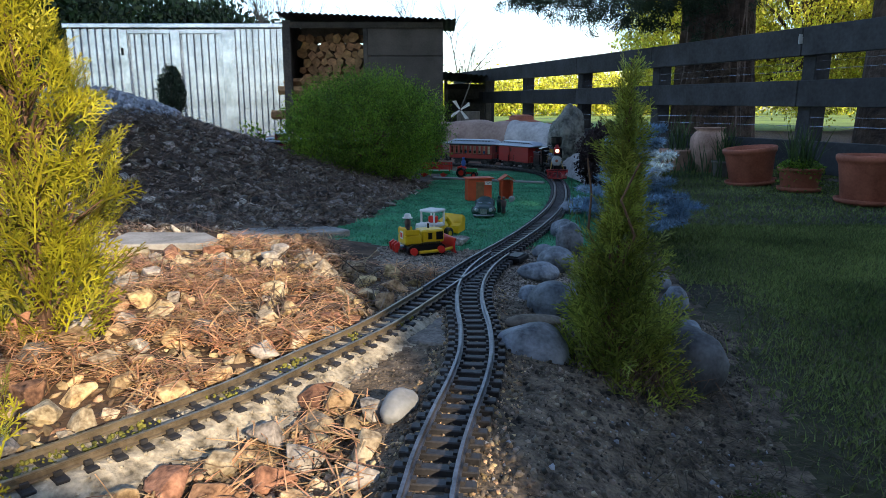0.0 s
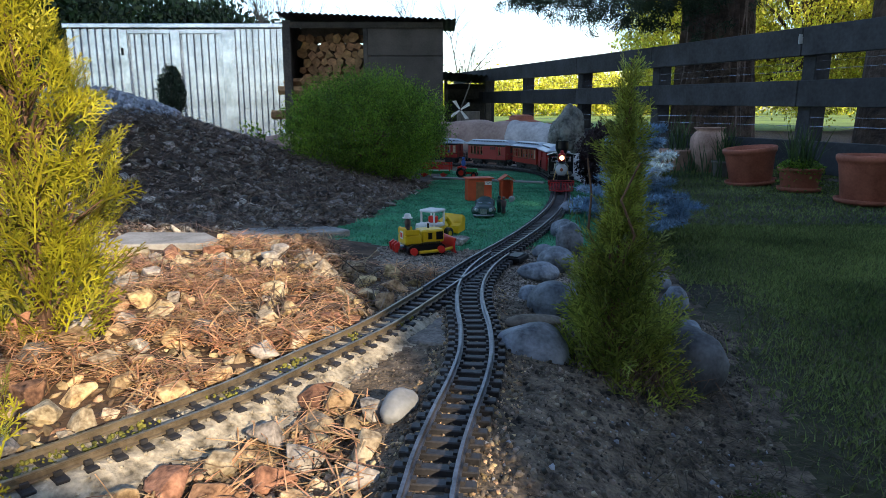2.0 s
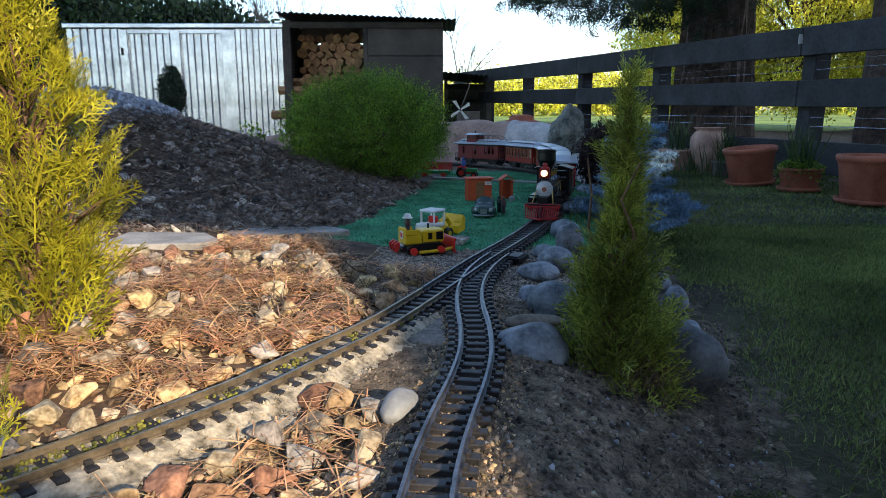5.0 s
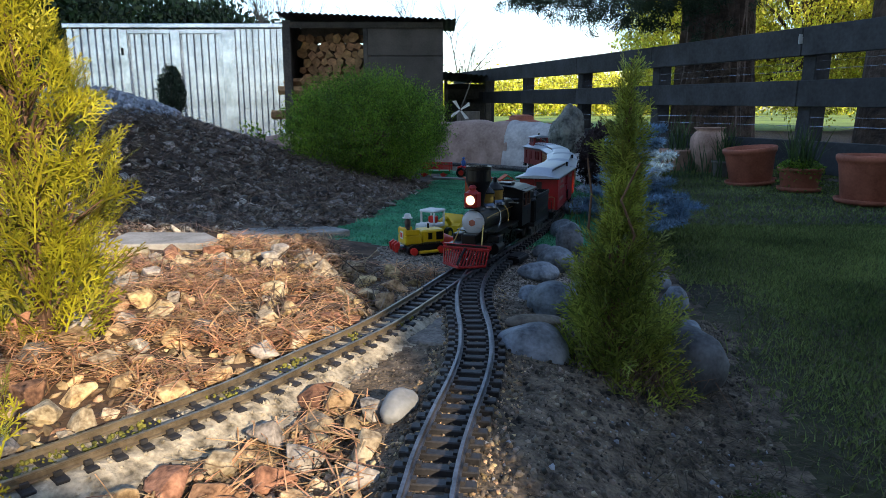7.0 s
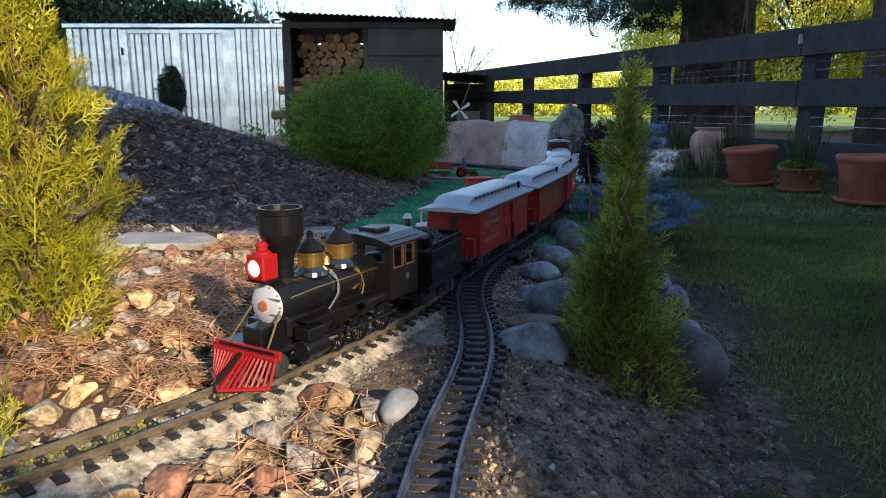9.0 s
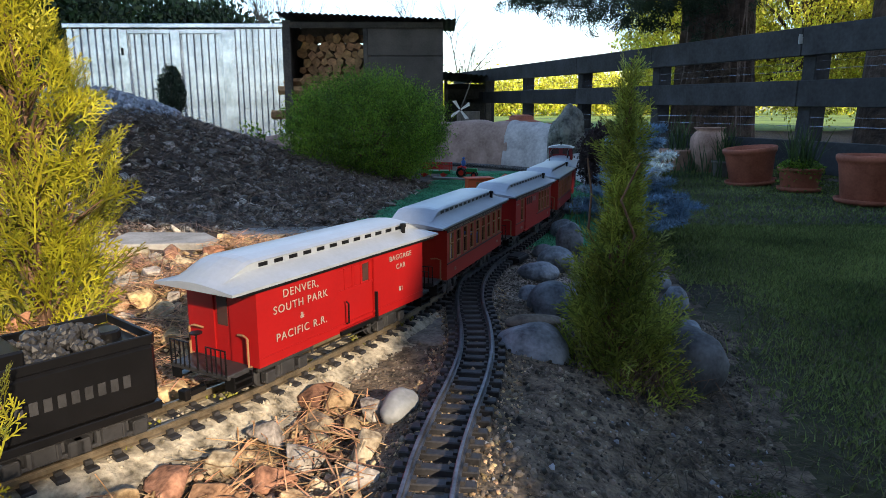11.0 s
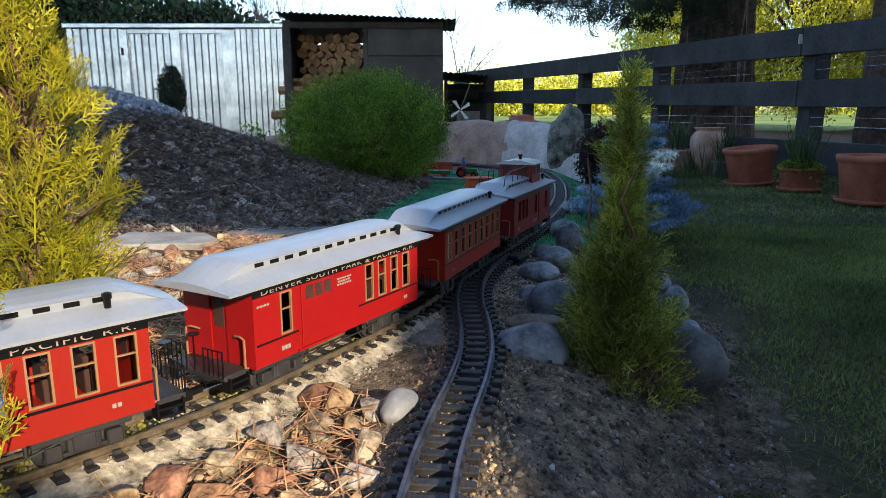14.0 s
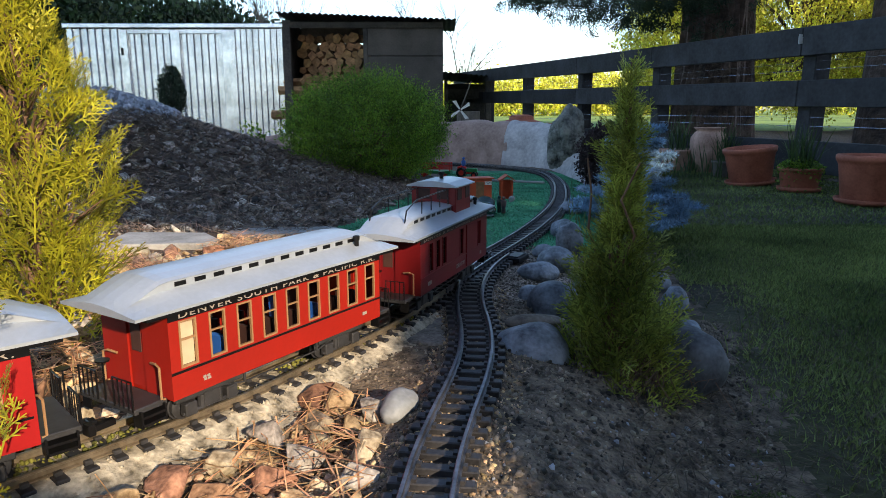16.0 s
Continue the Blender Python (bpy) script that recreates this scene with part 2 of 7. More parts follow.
def box(bm, x0, x1, y0, y1, z0, z1, bev=0.0, m=None):
    vs = [bm.verts.new(((x0, x1)[i & 1], (y0, y1)[i >> 1 & 1], (z0, z1)[i >> 2 & 1])) for i in range(8)]
    fs = [bm.faces.new([vs[i] for i in f]) for f in ((0, 2, 3, 1), (4, 5, 7, 6), (0, 1, 5, 4), (2, 6, 7, 3), (0, 4, 6, 2), (1, 3, 7, 5))]
    if m is not None:
        bmesh.ops.transform(bm, matrix=m, verts=vs)
    if bev:
        es = {e for f in fs for e in f.edges}
        bmesh.ops.bevel(bm, geom=list(es), offset=bev, segments=1, affect="EDGES")
    return bm


def cube(x0, x1, y0, y1, z0, z1, bev=0.0, m=None):
    return box(bmesh.new(), x0, x1, y0, y1, z0, z1, bev, m)


def lathe(bm, prof, n=24, m=None, cap=True):
    """A turned form about z; prof: (radius, z) from the bottom up."""
    rings = []
    m = m or Matrix.Identity(4)
    for r, z in prof:
        rings.append([bm.verts.new(m @ Vector((r * math.cos(2 * math.pi * i / n), r * math.sin(2 * math.pi * i / n), z))) for i in range(n)])
    for a, b in zip(rings, rings[1:]):
        for i in range(n):
            bm.faces.new((a[i], a[(i + 1) % n], b[(i + 1) % n], b[i]))
    if cap:
        bm.faces.new(rings[0][::-1])
        bm.faces.new(rings[-1])
    return bm


def turned(prof, n=24, m=None, cap=True):
    return lathe(bmesh.new(), prof, n, m, cap)


XAX = Matrix.Rotation(radians(90), 4, "Y")    # turns z to +x
YAX = Matrix.Rotation(radians(-90), 4, "X")   # turns z to +y


def tube(bm, pts, r, n=6, r1=None):
    """A round bar along points, tapering to r1."""
    pts = [Vector(p) for p in pts]
    rings = []
    for i, p in enumerate(pts):
        d = (pts[min(i + 1, len(pts) - 1)] - pts[max(i - 1, 0)]).normalized()
        a = d.orthogonal().normalized() if not rings else (ax - d * ax.dot(d)).normalized()
        ax, b = a, d.cross(a)
        rr = r if r1 is None else r + (r1 - r) * i / (len(pts) - 1)
        rings.append([bm.verts.new(p + (a * math.cos(2 * math.pi * k / n) + b * math.sin(2 * math.pi * k / n)) * rr) for k in range(n)])
    for a, b in zip(rings, rings[1:]):
        for k in range(n):
            bm.faces.new((a[k], a[(k + 1) % n], b[(k + 1) % n], b[k]))
    bm.faces.new(rings[0][::-1])
    bm.faces.new(rings[-1])
    return bm


def bar(pts, r, n=6, r1=None):
    return tube(bmesh.new(), pts, r, n, r1)


def prism(bm, poly, z0, z1, m=None):
    """A polygon in x, y pulled up from z0 to z1."""
    m = m or Matrix.Identity(4)
    a = [bm.verts.new(m @ Vector((x, y, z0))) for x, y in poly]
    b = [bm.verts.new(m @ Vector((x, y, z1))) for x, y in poly]
    n = len(poly)
    bm.faces.new(a[::-1])
    bm.faces.new(b)
    for i in range(n):
        bm.faces.new((a[i], a[(i + 1) % n], b[(i + 1) % n], b[i]))
    return bm


def angular(seed, flat=0.6):
    """A broken stone with flat faces: the hull of a few random points, its edges worn."""
    r = np.random.default_rng(seed + 100)
    bm = bmesh.new()
    for _ in range(13):
        v = r.normal(size=3)
        v = v / np.linalg.norm(v) * r.uniform(0.72, 1.05)
        bm.verts.new((v[0], v[1] * (0.6 + 0.35 * r.random()), v[2] * flat))
    bmesh.ops.convex_hull(bm, input=bm.verts)
    for v in [v for v in bm.verts if not v.link_faces]:
        bm.verts.remove(v)
    bmesh.ops.dissolve_limit(bm, angle_limit=0.22, verts=bm.verts, edges=bm.edges)
    bmesh.ops.bevel(bm, geom=list(bm.edges), offset=0.05, segments=1, affect="EDGES")
    return bm


def rocky(seed, size, sub=2, rough=0.35, flat=0.7, cuts=7):
    """A broken stone: a ball cut by random planes, then roughened."""
    r = np.random.default_rng(seed)
    bm = bmesh.new()
    bmesh.ops.create_icosphere(bm, subdivisions=sub, radius=1)
    planes = [(Vector(r.normal(size=3)).normalized(), r.uniform(0.5, 0.85)) for _ in range(cuts)]
    for v in bm.verts:
        for nrm, d in planes:
            k = v.co.dot(nrm) - d
            if k > 0:
                v.co -= nrm * k
        v.co += v.co.normalized() * noise.noise(v.co * 2.3 + Vector((seed, 0, 0))) * rough * 0.3
        v.co = Vector((v.co.x * size, v.co.y * size * (0.65 + 0.3 * (seed % 5) / 4), v.co.z * size * flat))
    return bm


def smoothstep(a, b, x):
    t = np.clip((np.asarray(x, float) - a) / (b - a), 0, 1)
    return t * t * (3 - 2 * t)


# ---------- the railway's line ----------
LINE = [(-3.4, .95), (-2.4, .50), (-1.6, .24), (-1.1, .19), (-.8, .25), (-.62, .36), (-.50, .475), (-.41, .56), (-.345, .633), (-.282, .71), (-.242, .765), (-.187, .86), (-.106, 1.0), (-.042, 1.15), (.015, 1.3), (.08, 1.47), (.178, 1.703), (.255, 1.901), (.357, 2.219), (.446, 2.584), (.541, 3.147), (.572, 3.50), (.562, 3.88), (.44, 4.22), (.235, 4.48), (-.1, 4.66), (-.5, 4.75), (-1.0, 4.77), (-1.5, 4.73), (-2.0, 4.67), (-2.9, 4.6)]
BRANCH = [(-.035, .40), (-.018, .50), (-.006, .60), (.012, .70), (.032, .80), (.046, .90), (.050, 1.0), (.047, 1.12), (.05, 1.22), (.068, 1.34), (.102, 1.46), (.148, 1.58), (.196, 1.703)]


def rail_z(y):
    """Height of the rails' top: level near by, falling gently to the far loop."""
    return -0.010 * np.clip(np.minimum(y, 4.6) - 2.0, 0, None)


def spline(P, n=30):
    P = np.array(P, float)
    Q = np.vstack([2 * P[0] - P[1], P, 2 * P[-1] - P[-2]])
    out = []
    for i in range(1, len(Q) - 2):
        p0, p1, p2, p3 = Q[i - 1:i + 3]
        a, b, c = (np.linalg.norm(v) ** 0.5 for v in (p1 - p0, p2 - p1, p3 - p2))
        m1 = (p2 - p1) + b * ((p1 - p0) / a - (p2 - p0) / (a + b))
        m2 = (p2 - p1) + b * ((p3 - p2) / c - (p3 - p1) / (b + c))
        t = np.linspace(0, 1, n, endpoint=False)[:, None]
        out.append((2 * t**3 - 3 * t**2 + 1) * p1 + (t**3 - 2 * t**2 + t) * m1 + (-2 * t**3 + 3 * t**2) * p2 + (t**3 - t**2) * m2)
    out.append(P[-1:])
    return np.vstack(out)


class Line:
    def __init__(self, P):
        self.c = spline(P)
        self.s = np.concatenate([[0], np.cumsum(np.linalg.norm(np.diff(self.c, axis=0), axis=1))])
        self.length = self.s[-1]

    def at(self, s):
        p = np.stack([np.interp(s, self.s, self.c[:, 0]), np.interp(s, self.s, self.c[:, 1])], -1)
        return p

    def way(self, s):
        d = self.at(s + 0.008) - self.at(s - 0.008)
        return d / np.linalg.norm(d, axis=-1, keepdims=True)

    def dist(self, x, y):
        """Distance of points to the line."""
        c = self.c[::6]
        best = np.full(np.shape(x), 1e9)
        for q in c:
            best = np.minimum(best, (x - q[0]) ** 2 + (y - q[1]) ** 2)
        return np.sqrt(best)


MAIN, SIDE = Line(LINE), Line(BRANCH)
MAIN_X = lambda y: np.interp(y, MAIN.c[150:630, 1], MAIN.c[150:630, 0])   # the line's x, where it runs away from the camera


def nz(x, y, s, seed=0.0):
    """Smooth noise on arrays, from a few waves."""
    r = np.random.default_rng(int(seed * 1000) + 5)
    v = 0
    for _ in range(7):
        a, f, p = r.uniform(0, 6.283), r.uniform(0.6, 1.6) * s, r.uniform(0, 6.283)
        v = v + np.sin((x * math.cos(a) + y * math.sin(a)) * f + p)
    return v / 7


def lawn_edge(y):
    return np.interp(y, [0.3, 0.7, 1.0, 1.4, 2.0, 3.0, 3.8, 4.6], [0.27, 0.36, 0.46, 0.56, 0.67, 0.85, 0.92, 0.9])


MOUND_X = [-4.0, -2.2, -1.6, -1.27, -0.95, -0.70, -0.36, -0.1]
MOUND_H = [0.42, 0.42, 0.37, 0.33, 0.23, 0.15, 0.07, 0.0]


def ground_z(x, y):
    x, y = np.asarray(x, float), np.asarray(y, float)
    bed = -0.024 + rail_z(y)
    far = smoothstep(6, 9, y) + smoothstep(4, 7, np.abs(x))
    z = bed + 0 * x
    # mound of mulch, back left
    h = np.interp(x, MOUND_X, MOUND_H)
    rise = smoothstep(1.72, 3.1, y + 0.1 * nz(x, y, 4, 1)) * (1 - smoothstep(3.35, 4.25, y))
    z = z + h * rise + 0.012 * rise * nz(x, y, 14, 2) * (h > 0.02)
    # rocky bank, front left: rises away from the line
    d = MAIN.dist(x, y)
    left = smoothstep(0.07, 0.5, d) * (x < MAIN_X(np.clip(y, .45, 3))) * (y < 1.95) * (y > 0.35)
    z = z + left * (0.03 + 0.012 * nz(x, y, 16, 3))
    # mortar bed, nearly flush with the sleepers of the near line
    flush = (1 - smoothstep(0.038, 0.060, d)) * (1 - smoothstep(1.05, 1.22, y)) * (x < 0.02) * (y > 0.2)
    z = z + flush * (0.0128 + 0.0016 * nz(x, y, 90, 21))
    # grit packed between the sleepers of the siding
    z = z + 0.008 * (1 - smoothstep(0.034, 0.06, SIDE.dist(x, y))) * (1 - smoothstep(1.0, 1.2, y)) * (y > 0.2)
    # hollow between the two lines, close to the camera
    hollow = (1 - smoothstep(0.55, 0.95, y)) * smoothstep(0.05, 0.13, d) * (x > MAIN_X(np.clip(y, .45, 3))) * (1 - smoothstep(-0.12, -0.05, x - np.interp(y, SIDE.c[:, 1], SIDE.c[:, 0])))
    z = z - 0.02 * hollow
    # down to the lawn, right
    e = lawn_edge(y)
    side = np.where(y < 1.7, np.interp(y, SIDE.c[:, 1], SIDE.c[:, 0]) + 0.06, MAIN_X(np.clip(y, 1.0, 4.0)) + 0.07)
    t = smoothstep(0, 1, (x - side) / np.maximum(e - side, 0.05))
    z = z * (1 - t) + t * (-0.12 + 0.006 * nz(x, y, 5, 4))
    far = np.clip(smoothstep(4.9, 6.5, y) + smoothstep(-2.6, -4.2, x) , 0, 1) * (1 - t)
    z = z * (1 - far) + far * (-0.12)
    z = z + 0.003 * nz(x, y, 60, 5) * (d > 0.06)
    return z


def ground_kind(x, y):
    """0 lawn, 1 paddock, 2 soil, 3 mulch, 4 bank, 5 gravel, 6 turf mat, 7 trackbed mortar"""
    k = np.zeros(np.shape(x), int)
    j = 0.03 * nz(x, y, 30, 6) + 0.02 * nz(x, y, 70, 7)
    d, ds = MAIN.dist(x, y), SIDE.dist(x, y)
    mx = MAIN_X(np.clip(y, .45, 4.0))
    inside = x < lawn_edge(y) + 0.06 * (y < 1.4) + 2.5 * j
    k[inside] = 2
    left = (x < mx) & (y < 1.75 + j) & (y > -1) & (x > -4)
    k[left] = 4
    mul = (x < np.interp(y, [1.6, 1.9, 2.6, 3.2, 3.8], [-0.36, -0.27, -0.17, -0.08, -0.02]) + j) & (y > 1.72 + j) & (y < 4.3) & (x > -4)
    k[mul] = 3
    tri = (y > 1.22) & (y < 1.75 + j * 2) & (np.abs(x - mx) < 0.30) & (x > -0.15 + j) & (x < 0.35)
    k[tri] = 5
    tf = (y > 1.68 + j) & (y < 4.2) & ~mul & (x < np.minimum(mx + 0.22, 0.80) + j) & (x > -0.5)
    k[tf] = 6
    mo = (d < 0.070 + 0.5 * j) & (y < 1.12) & (x < 0) & (x > -0.7)
    k[mo] = 7
    k[(y > 12) | (x > 8) | (x < -9) | (y < -12)] = 1
    k[(y > 9.0) & (x > -0.2)] = 1
    k[(x > 2.45 - 0.275 * (y - 4.47)) & (x > 1.6) & (x < 12) & (y > 0) & (y < 15 + 3 * nz(x, y, 1.2, 8))] = 3
    return k


def axis_steps(spans):
    out = []
    for a, b, st in spans:
        out.append(np.arange(a, b, st))
    return np.concatenate(out + [[spans[-1][1]]])


gx = axis_steps([(-600, -60, 60), (-60, -10, 5), (-10, -3, 0.5), (-3, -1.2, 0.06), (-1.2, -0.55, 0.02), (-0.55, 0.5, 0.01), (0.5, 1.0, 0.014), (1.0, 2.8, 0.05), (2.8, 10, 0.4), (10, 60, 5), (60, 600, 60)])
gy = axis_steps([(-600, -60, 60), (-60, -4, 4), (-4, 0.2, 0.3), (0.2, 0.4, 0.03), (0.4, 1.3, 0.01), (1.3, 2.2, 0.018), (2.2, 5.0, 0.04), (5, 9, 0.12), (9, 16, 0.5), (16, 80, 4), (80, 900, 60)])
GX, GY = np.meshgrid(gx, gy)
GZ = ground_z(GX, GY)
nx, ny = len(gx), len(gy)
ii = (np.arange(ny - 1)[:, None] * nx + np.arange(nx - 1)[None]).ravel()
gfaces = np.stack([ii, ii + 1, ii + nx + 1, ii + nx], 1)
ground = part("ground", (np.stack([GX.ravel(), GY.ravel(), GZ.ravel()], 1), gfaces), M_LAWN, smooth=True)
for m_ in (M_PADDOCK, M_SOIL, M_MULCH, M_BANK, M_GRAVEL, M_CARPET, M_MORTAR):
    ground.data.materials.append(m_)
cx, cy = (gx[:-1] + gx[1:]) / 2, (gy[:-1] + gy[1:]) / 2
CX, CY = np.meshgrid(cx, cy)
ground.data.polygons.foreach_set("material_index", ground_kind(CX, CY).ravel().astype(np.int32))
tagged(ground, "garden ground of lawn, bark mulch, gravel and turf mat", "ground", kind="structure")


def gz1(x, y):
    return float(ground_z(np.array([x]), np.array([y]))[0])


# ---------- added unseen panels: close the place, shade the garden, with gaps for low sun ------------------------
def shade_wall(name, x0, x1, z0, z1, y=-4.0):
    tagged(part(name, cube(x0, x1, y - 0.25, y, z0, z1), M_SHADEPANEL), "added unseen dark panel that shades the garden", "wall", kind="structure")


shade_wall("wall_south", -3.0, 14.0, -0.2, 2.12)
shade_wall("shade_south_upper", -3.0, 14.0, 3.3, 14.0)
# added lip, cut to shade the near left corner of the ground
tagged(part("shade_south_lip", prism(bmesh.new(), [(1.0, 2.12), (2.60, 2.12), (2.55, 2.165), (2.48, 2.18), (2.40, 2.172), (2.30, 2.18), (1.0, 2.18)], 4.0, 4.25, Matrix.Rotation(radians(90), 4, "X")), M_SHADEPANEL), "added unseen dark panel that shades the garden", "wall", kind="structure")
shade_wall("shade_south_wing", 14.0, 36.0, -0.2, 9.8)
# unseen panels whose edges and slot shape the sun patches on bank and turf
for nm, poly in (("shade_south_east", [(3.02, 2.12), (14.0, 2.12), (14.0, 3.04), (3.34, 3.04), (3.34, 2.80)]), ("shade_slot_left", [(3.34, 3.04), (4.28, 3.04), (4.28, 3.07), (4.52, 3.19), (4.82, 3.3), (3.34, 3.3)]), ("shade_slot_right", [(4.28, 3.04), (14.0, 3.04), (14.0, 3.3), (5.05, 3.3), (4.80, 3.19), (4.59, 3.09), (4.28, 3.07)]), ("shade_south_top", [(2.84, 3.3), (2.84, 2.92), (3.05, 2.89), (3.34, 2.80), (3.34, 3.3)])):
    bm = prism(bmesh.new(), poly, 4.0, 4.25, Matrix.Rotation(radians(90), 4, "X"))
    tagged(part(nm, bm, M_SHADEPANEL), "added unseen dark panel that shades the garden", "wall", kind="structure")

# ---------- track ----------
def rail_mesh(line, s0, s1, lat, step=0.02):
    """One rail: foot, web and head swept along the line."""
    prof = [(-.004, -.0095), (.004, -.0095), (.004, -.008), (.0012, -.007), (.0012, -.0028), (.0022, -.002), (.0022, -.0003), (.0016, 0), (-.0016, 0), (-.0022, -.0003), (-.0022, -.002), (-.0012, -.0028), (-.0012, -.007), (-.004, -.008)]
    ss = np.arange(s0, s1, step)
    p, d = line.at(ss), line.way(ss)
    n = np.stack([d[:, 1], -d[:, 0]], 1)
    V, Fc, k = [], [], len(prof)
    for i in range(len(ss)):
        for a, z in prof:
            q = p[i] + n[i] * (lat + a)
            V.append((q[0], q[1], z + float(rail_z(p[i][1]))))
    for i in range(len(ss) - 1):
        for j in range(k):
            Fc.append([i * k + j, i * k + (j + 1) % k, (i + 1) * k + (j + 1) % k, (i + 1) * k + j])
    Fc += [list(range(k))[::-1], [(len(ss) - 1) * k + j for j in range(k)]]
    return V, Fc


def tie_mesh(length, width=0.0125, h=0.0095):
    bm = cube(-width / 2, width / 2, -length / 2, length / 2, -h, 0, 0.0012)
    for y in (-0.0225, 0.0225):
        for s in (-1, 1):
            box(bm, -0.0036, 0.0036, y + s * 0.0064 - 0.0022, y + s * 0.0064 + 0.0022, 0, 0.0042 if s * y > 0 else 0.003)
    me = bpy.data.meshes.new("sleeper")
    bm.to_mesh(me)
    bm.free()
    me.materials.append(M_TIE)
    return me


def lay_track(name, line, label, s0, s1, rails=M_RAIL, pitch=0.0272, joint=99.0):
    t = tagged(new(name), label, "railway track", kind="structure")
    for lat in (-0.0225, 0.0225):
        for a, b, m_ in ((s0, min(joint, s1), rails), (joint, s1, M_RAILGREY)):
            if b - a > 0.1:
                part("rail", rail_mesh(line, a, b, lat), m_, t, smooth=False)
    for i, s in enumerate(np.arange(s0 + 0.01, s1, pitch)):
        p, d = line.at(s), line.way(s)
        o = new("sleeper", SLEEPER)
        o.parent = t
        o.matrix_basis = pose(p[0], p[1], float(rail_z(p[1])) - 0.0095, 0, random.uniform(-1, 1), math.degrees(math.atan2(d[1], d[0])) + random.uniform(-1.5, 1.5))
    return t


SLEEPER = tie_mesh(0.083)
lay_track("railway_line", MAIN, "brass-railed garden railway line on black sleepers", 1.9, MAIN.length - 0.1, joint=float(MAIN.s[np.argmin(np.abs(MAIN.c[:, 1] - 1.22) + 9 * (MAIN.c[:, 0] < -0.3))]))
lay_track("siding_line", SIDE, "grey-railed garden railway siding on black sleepers", 0.02, SIDE.length - 0.16, rails=M_RAILGREY)

# ---------- fence ----------
def fence_x(y):
    return 2.29 + (y - 4.47) * (1.01 - 2.29) / (9.12 - 4.47)


fence = tagged(new("paddock_fence"), "dark stained post and rail timber fence with wires", "fence", kind="structure")
fdir = Vector((1.01 - 2.29, 9.12 - 4.47, 0)).normalized()
fang = math.degrees(math.atan2(fdir.y, fdir.x))
FP = [(2.62, 3.25), (2.29, 4.47), (1.835, 6.12), (1.45, 7.52), (1.03, 9.05), (0.62, 10.55), (0.2, 12.05)]
for x, y in FP:
    o = part("post", cube(-0.055, 0.055, -0.06, 0.06, -0.3, 0.80 + (y - 4.47) * 0.014, 0.006), M_FENCE, fence)
    o.matrix_basis = pose(x + 0.085, y, 0, 0, random.uniform(-1, 1), fang)
for (x0, y0), (x1, y1) in zip([(3.05, 1.65)] + FP, FP):
    ln = math.hypot(x1 - x0, y1 - y0)
    for zc, hh in ((0.745, 0.175), (0.425, 0.165), (0.03, 0.20)):
        bm = cube(0.003, ln - 0.003, -0.022, 0.022, -hh / 2, hh / 2, 0.004)
        o = part("rail", bm, M_FENCE, fence)
        rise = 0.0135 * (y0 - 4.47) * (1 if zc > 0.3 else 0)
        o.matrix_basis = pose(x0, y0, zc + rise, 0, -math.degrees(math.atan2(0.0135 * (y1 - y0) * (1 if zc > 0.3 else 0), ln)), math.degrees(math.atan2(y1 - y0, x1 - x0)))
    for zc in (0.275, 0.22, 0.57, 0.62):
        part("wire", bar([(x0 + 0.03, y0, zc), (x1 + 0.03, y1, zc)], 0.0013, 5), M_STEEL, fence)
part("tag", cube(-0.02, 0.02, -0.004, 0.0, -0.03, 0.03, 0.001), M_WHITE, fence, "small white fence tag").matrix_basis = pose(2.265, 4.47, 0.76, 0, 0, fang - 90)

# ---------- metal garden shed ----------
def corrugated(w, h, pitch=0.076, depth=0.012, kind="rib"):
    """A profiled sheet in x, z with its ribs upright."""
    xs, ds = [], []
    x = 0.0
    while x < w:
        for a, dd in ((0, 0), (0.60, 0), (0.66, 1), (0.90, 1), (0.96, 0)) if kind == "rib" else ((0, 0), (0.25, 0.7), (0.5, 1), (0.75, 0.7)):
            if x + a * pitch < w:
                xs.append(x + a * pitch)
                ds.append(dd * depth)
        x += pitch
    xs.append(w)
    ds.append(0)
    V, Fc = [], []
    for x, d_ in zip(xs, ds):
        V += [(x, -d_, 0), (x, -d_, h)]
    n = len(xs)
    for x, d_ in zip(xs, ds):
        V += [(x, -d_ + 0.004, 0), (x, -d_ + 0.004, h)]
    for i in range(n - 1):
        a = 2 * i
        Fc.append([a, a + 2, a + 3, a + 1])
        Fc.append([2 * n + a + 1, 2 * n + a + 3, 2 * n + a + 2, 2 * n + a])
    return V, Fc


SX0, SX1, SY, SZ0, SZ1 = -5.32, -2.26, 10.0, -0.12, 1.46
shed = thing("garden_shed", pose(SX0, SY, SZ0), "galvanised ribbed steel garden shed with double doors", "shed")
W, HH = SX1 - SX0, SZ1 - SZ0
for x0, x1, p_, dy in ((0, 0.78, 0.105, 0), (0.86, 1.48, 0.1, 0.02), (1.6, 2.2, 0.1, 0.02), (2.38, W, 0.085, 0)):
    o = part("sheet" if dy == 0 else "door", corrugated(x1 - x0, HH - 0.02, p_, 0.04), M_STEEL, shed)
    o.matrix_basis = pose(x0, dy, 0)
for x0, x1 in ((0.775, 0.865), (1.475, 1.605), (2.195, 2.385)):
    part("door_post", cube(x0, x1, -0.035, 0.03, 0, HH - 0.03, 0.004), M_STEEL, shed)
part("door_rail", cube(0.86, 2.2, -0.03, 0.012, HH - 0.085, HH - 0.03, 0.003), M_STEEL, shed)
part("roof_edge", cube(-0.03, W + 0.06, -0.06, 2.0, HH - 0.01, HH + 0.05, 0.006), M_STEEL, shed)
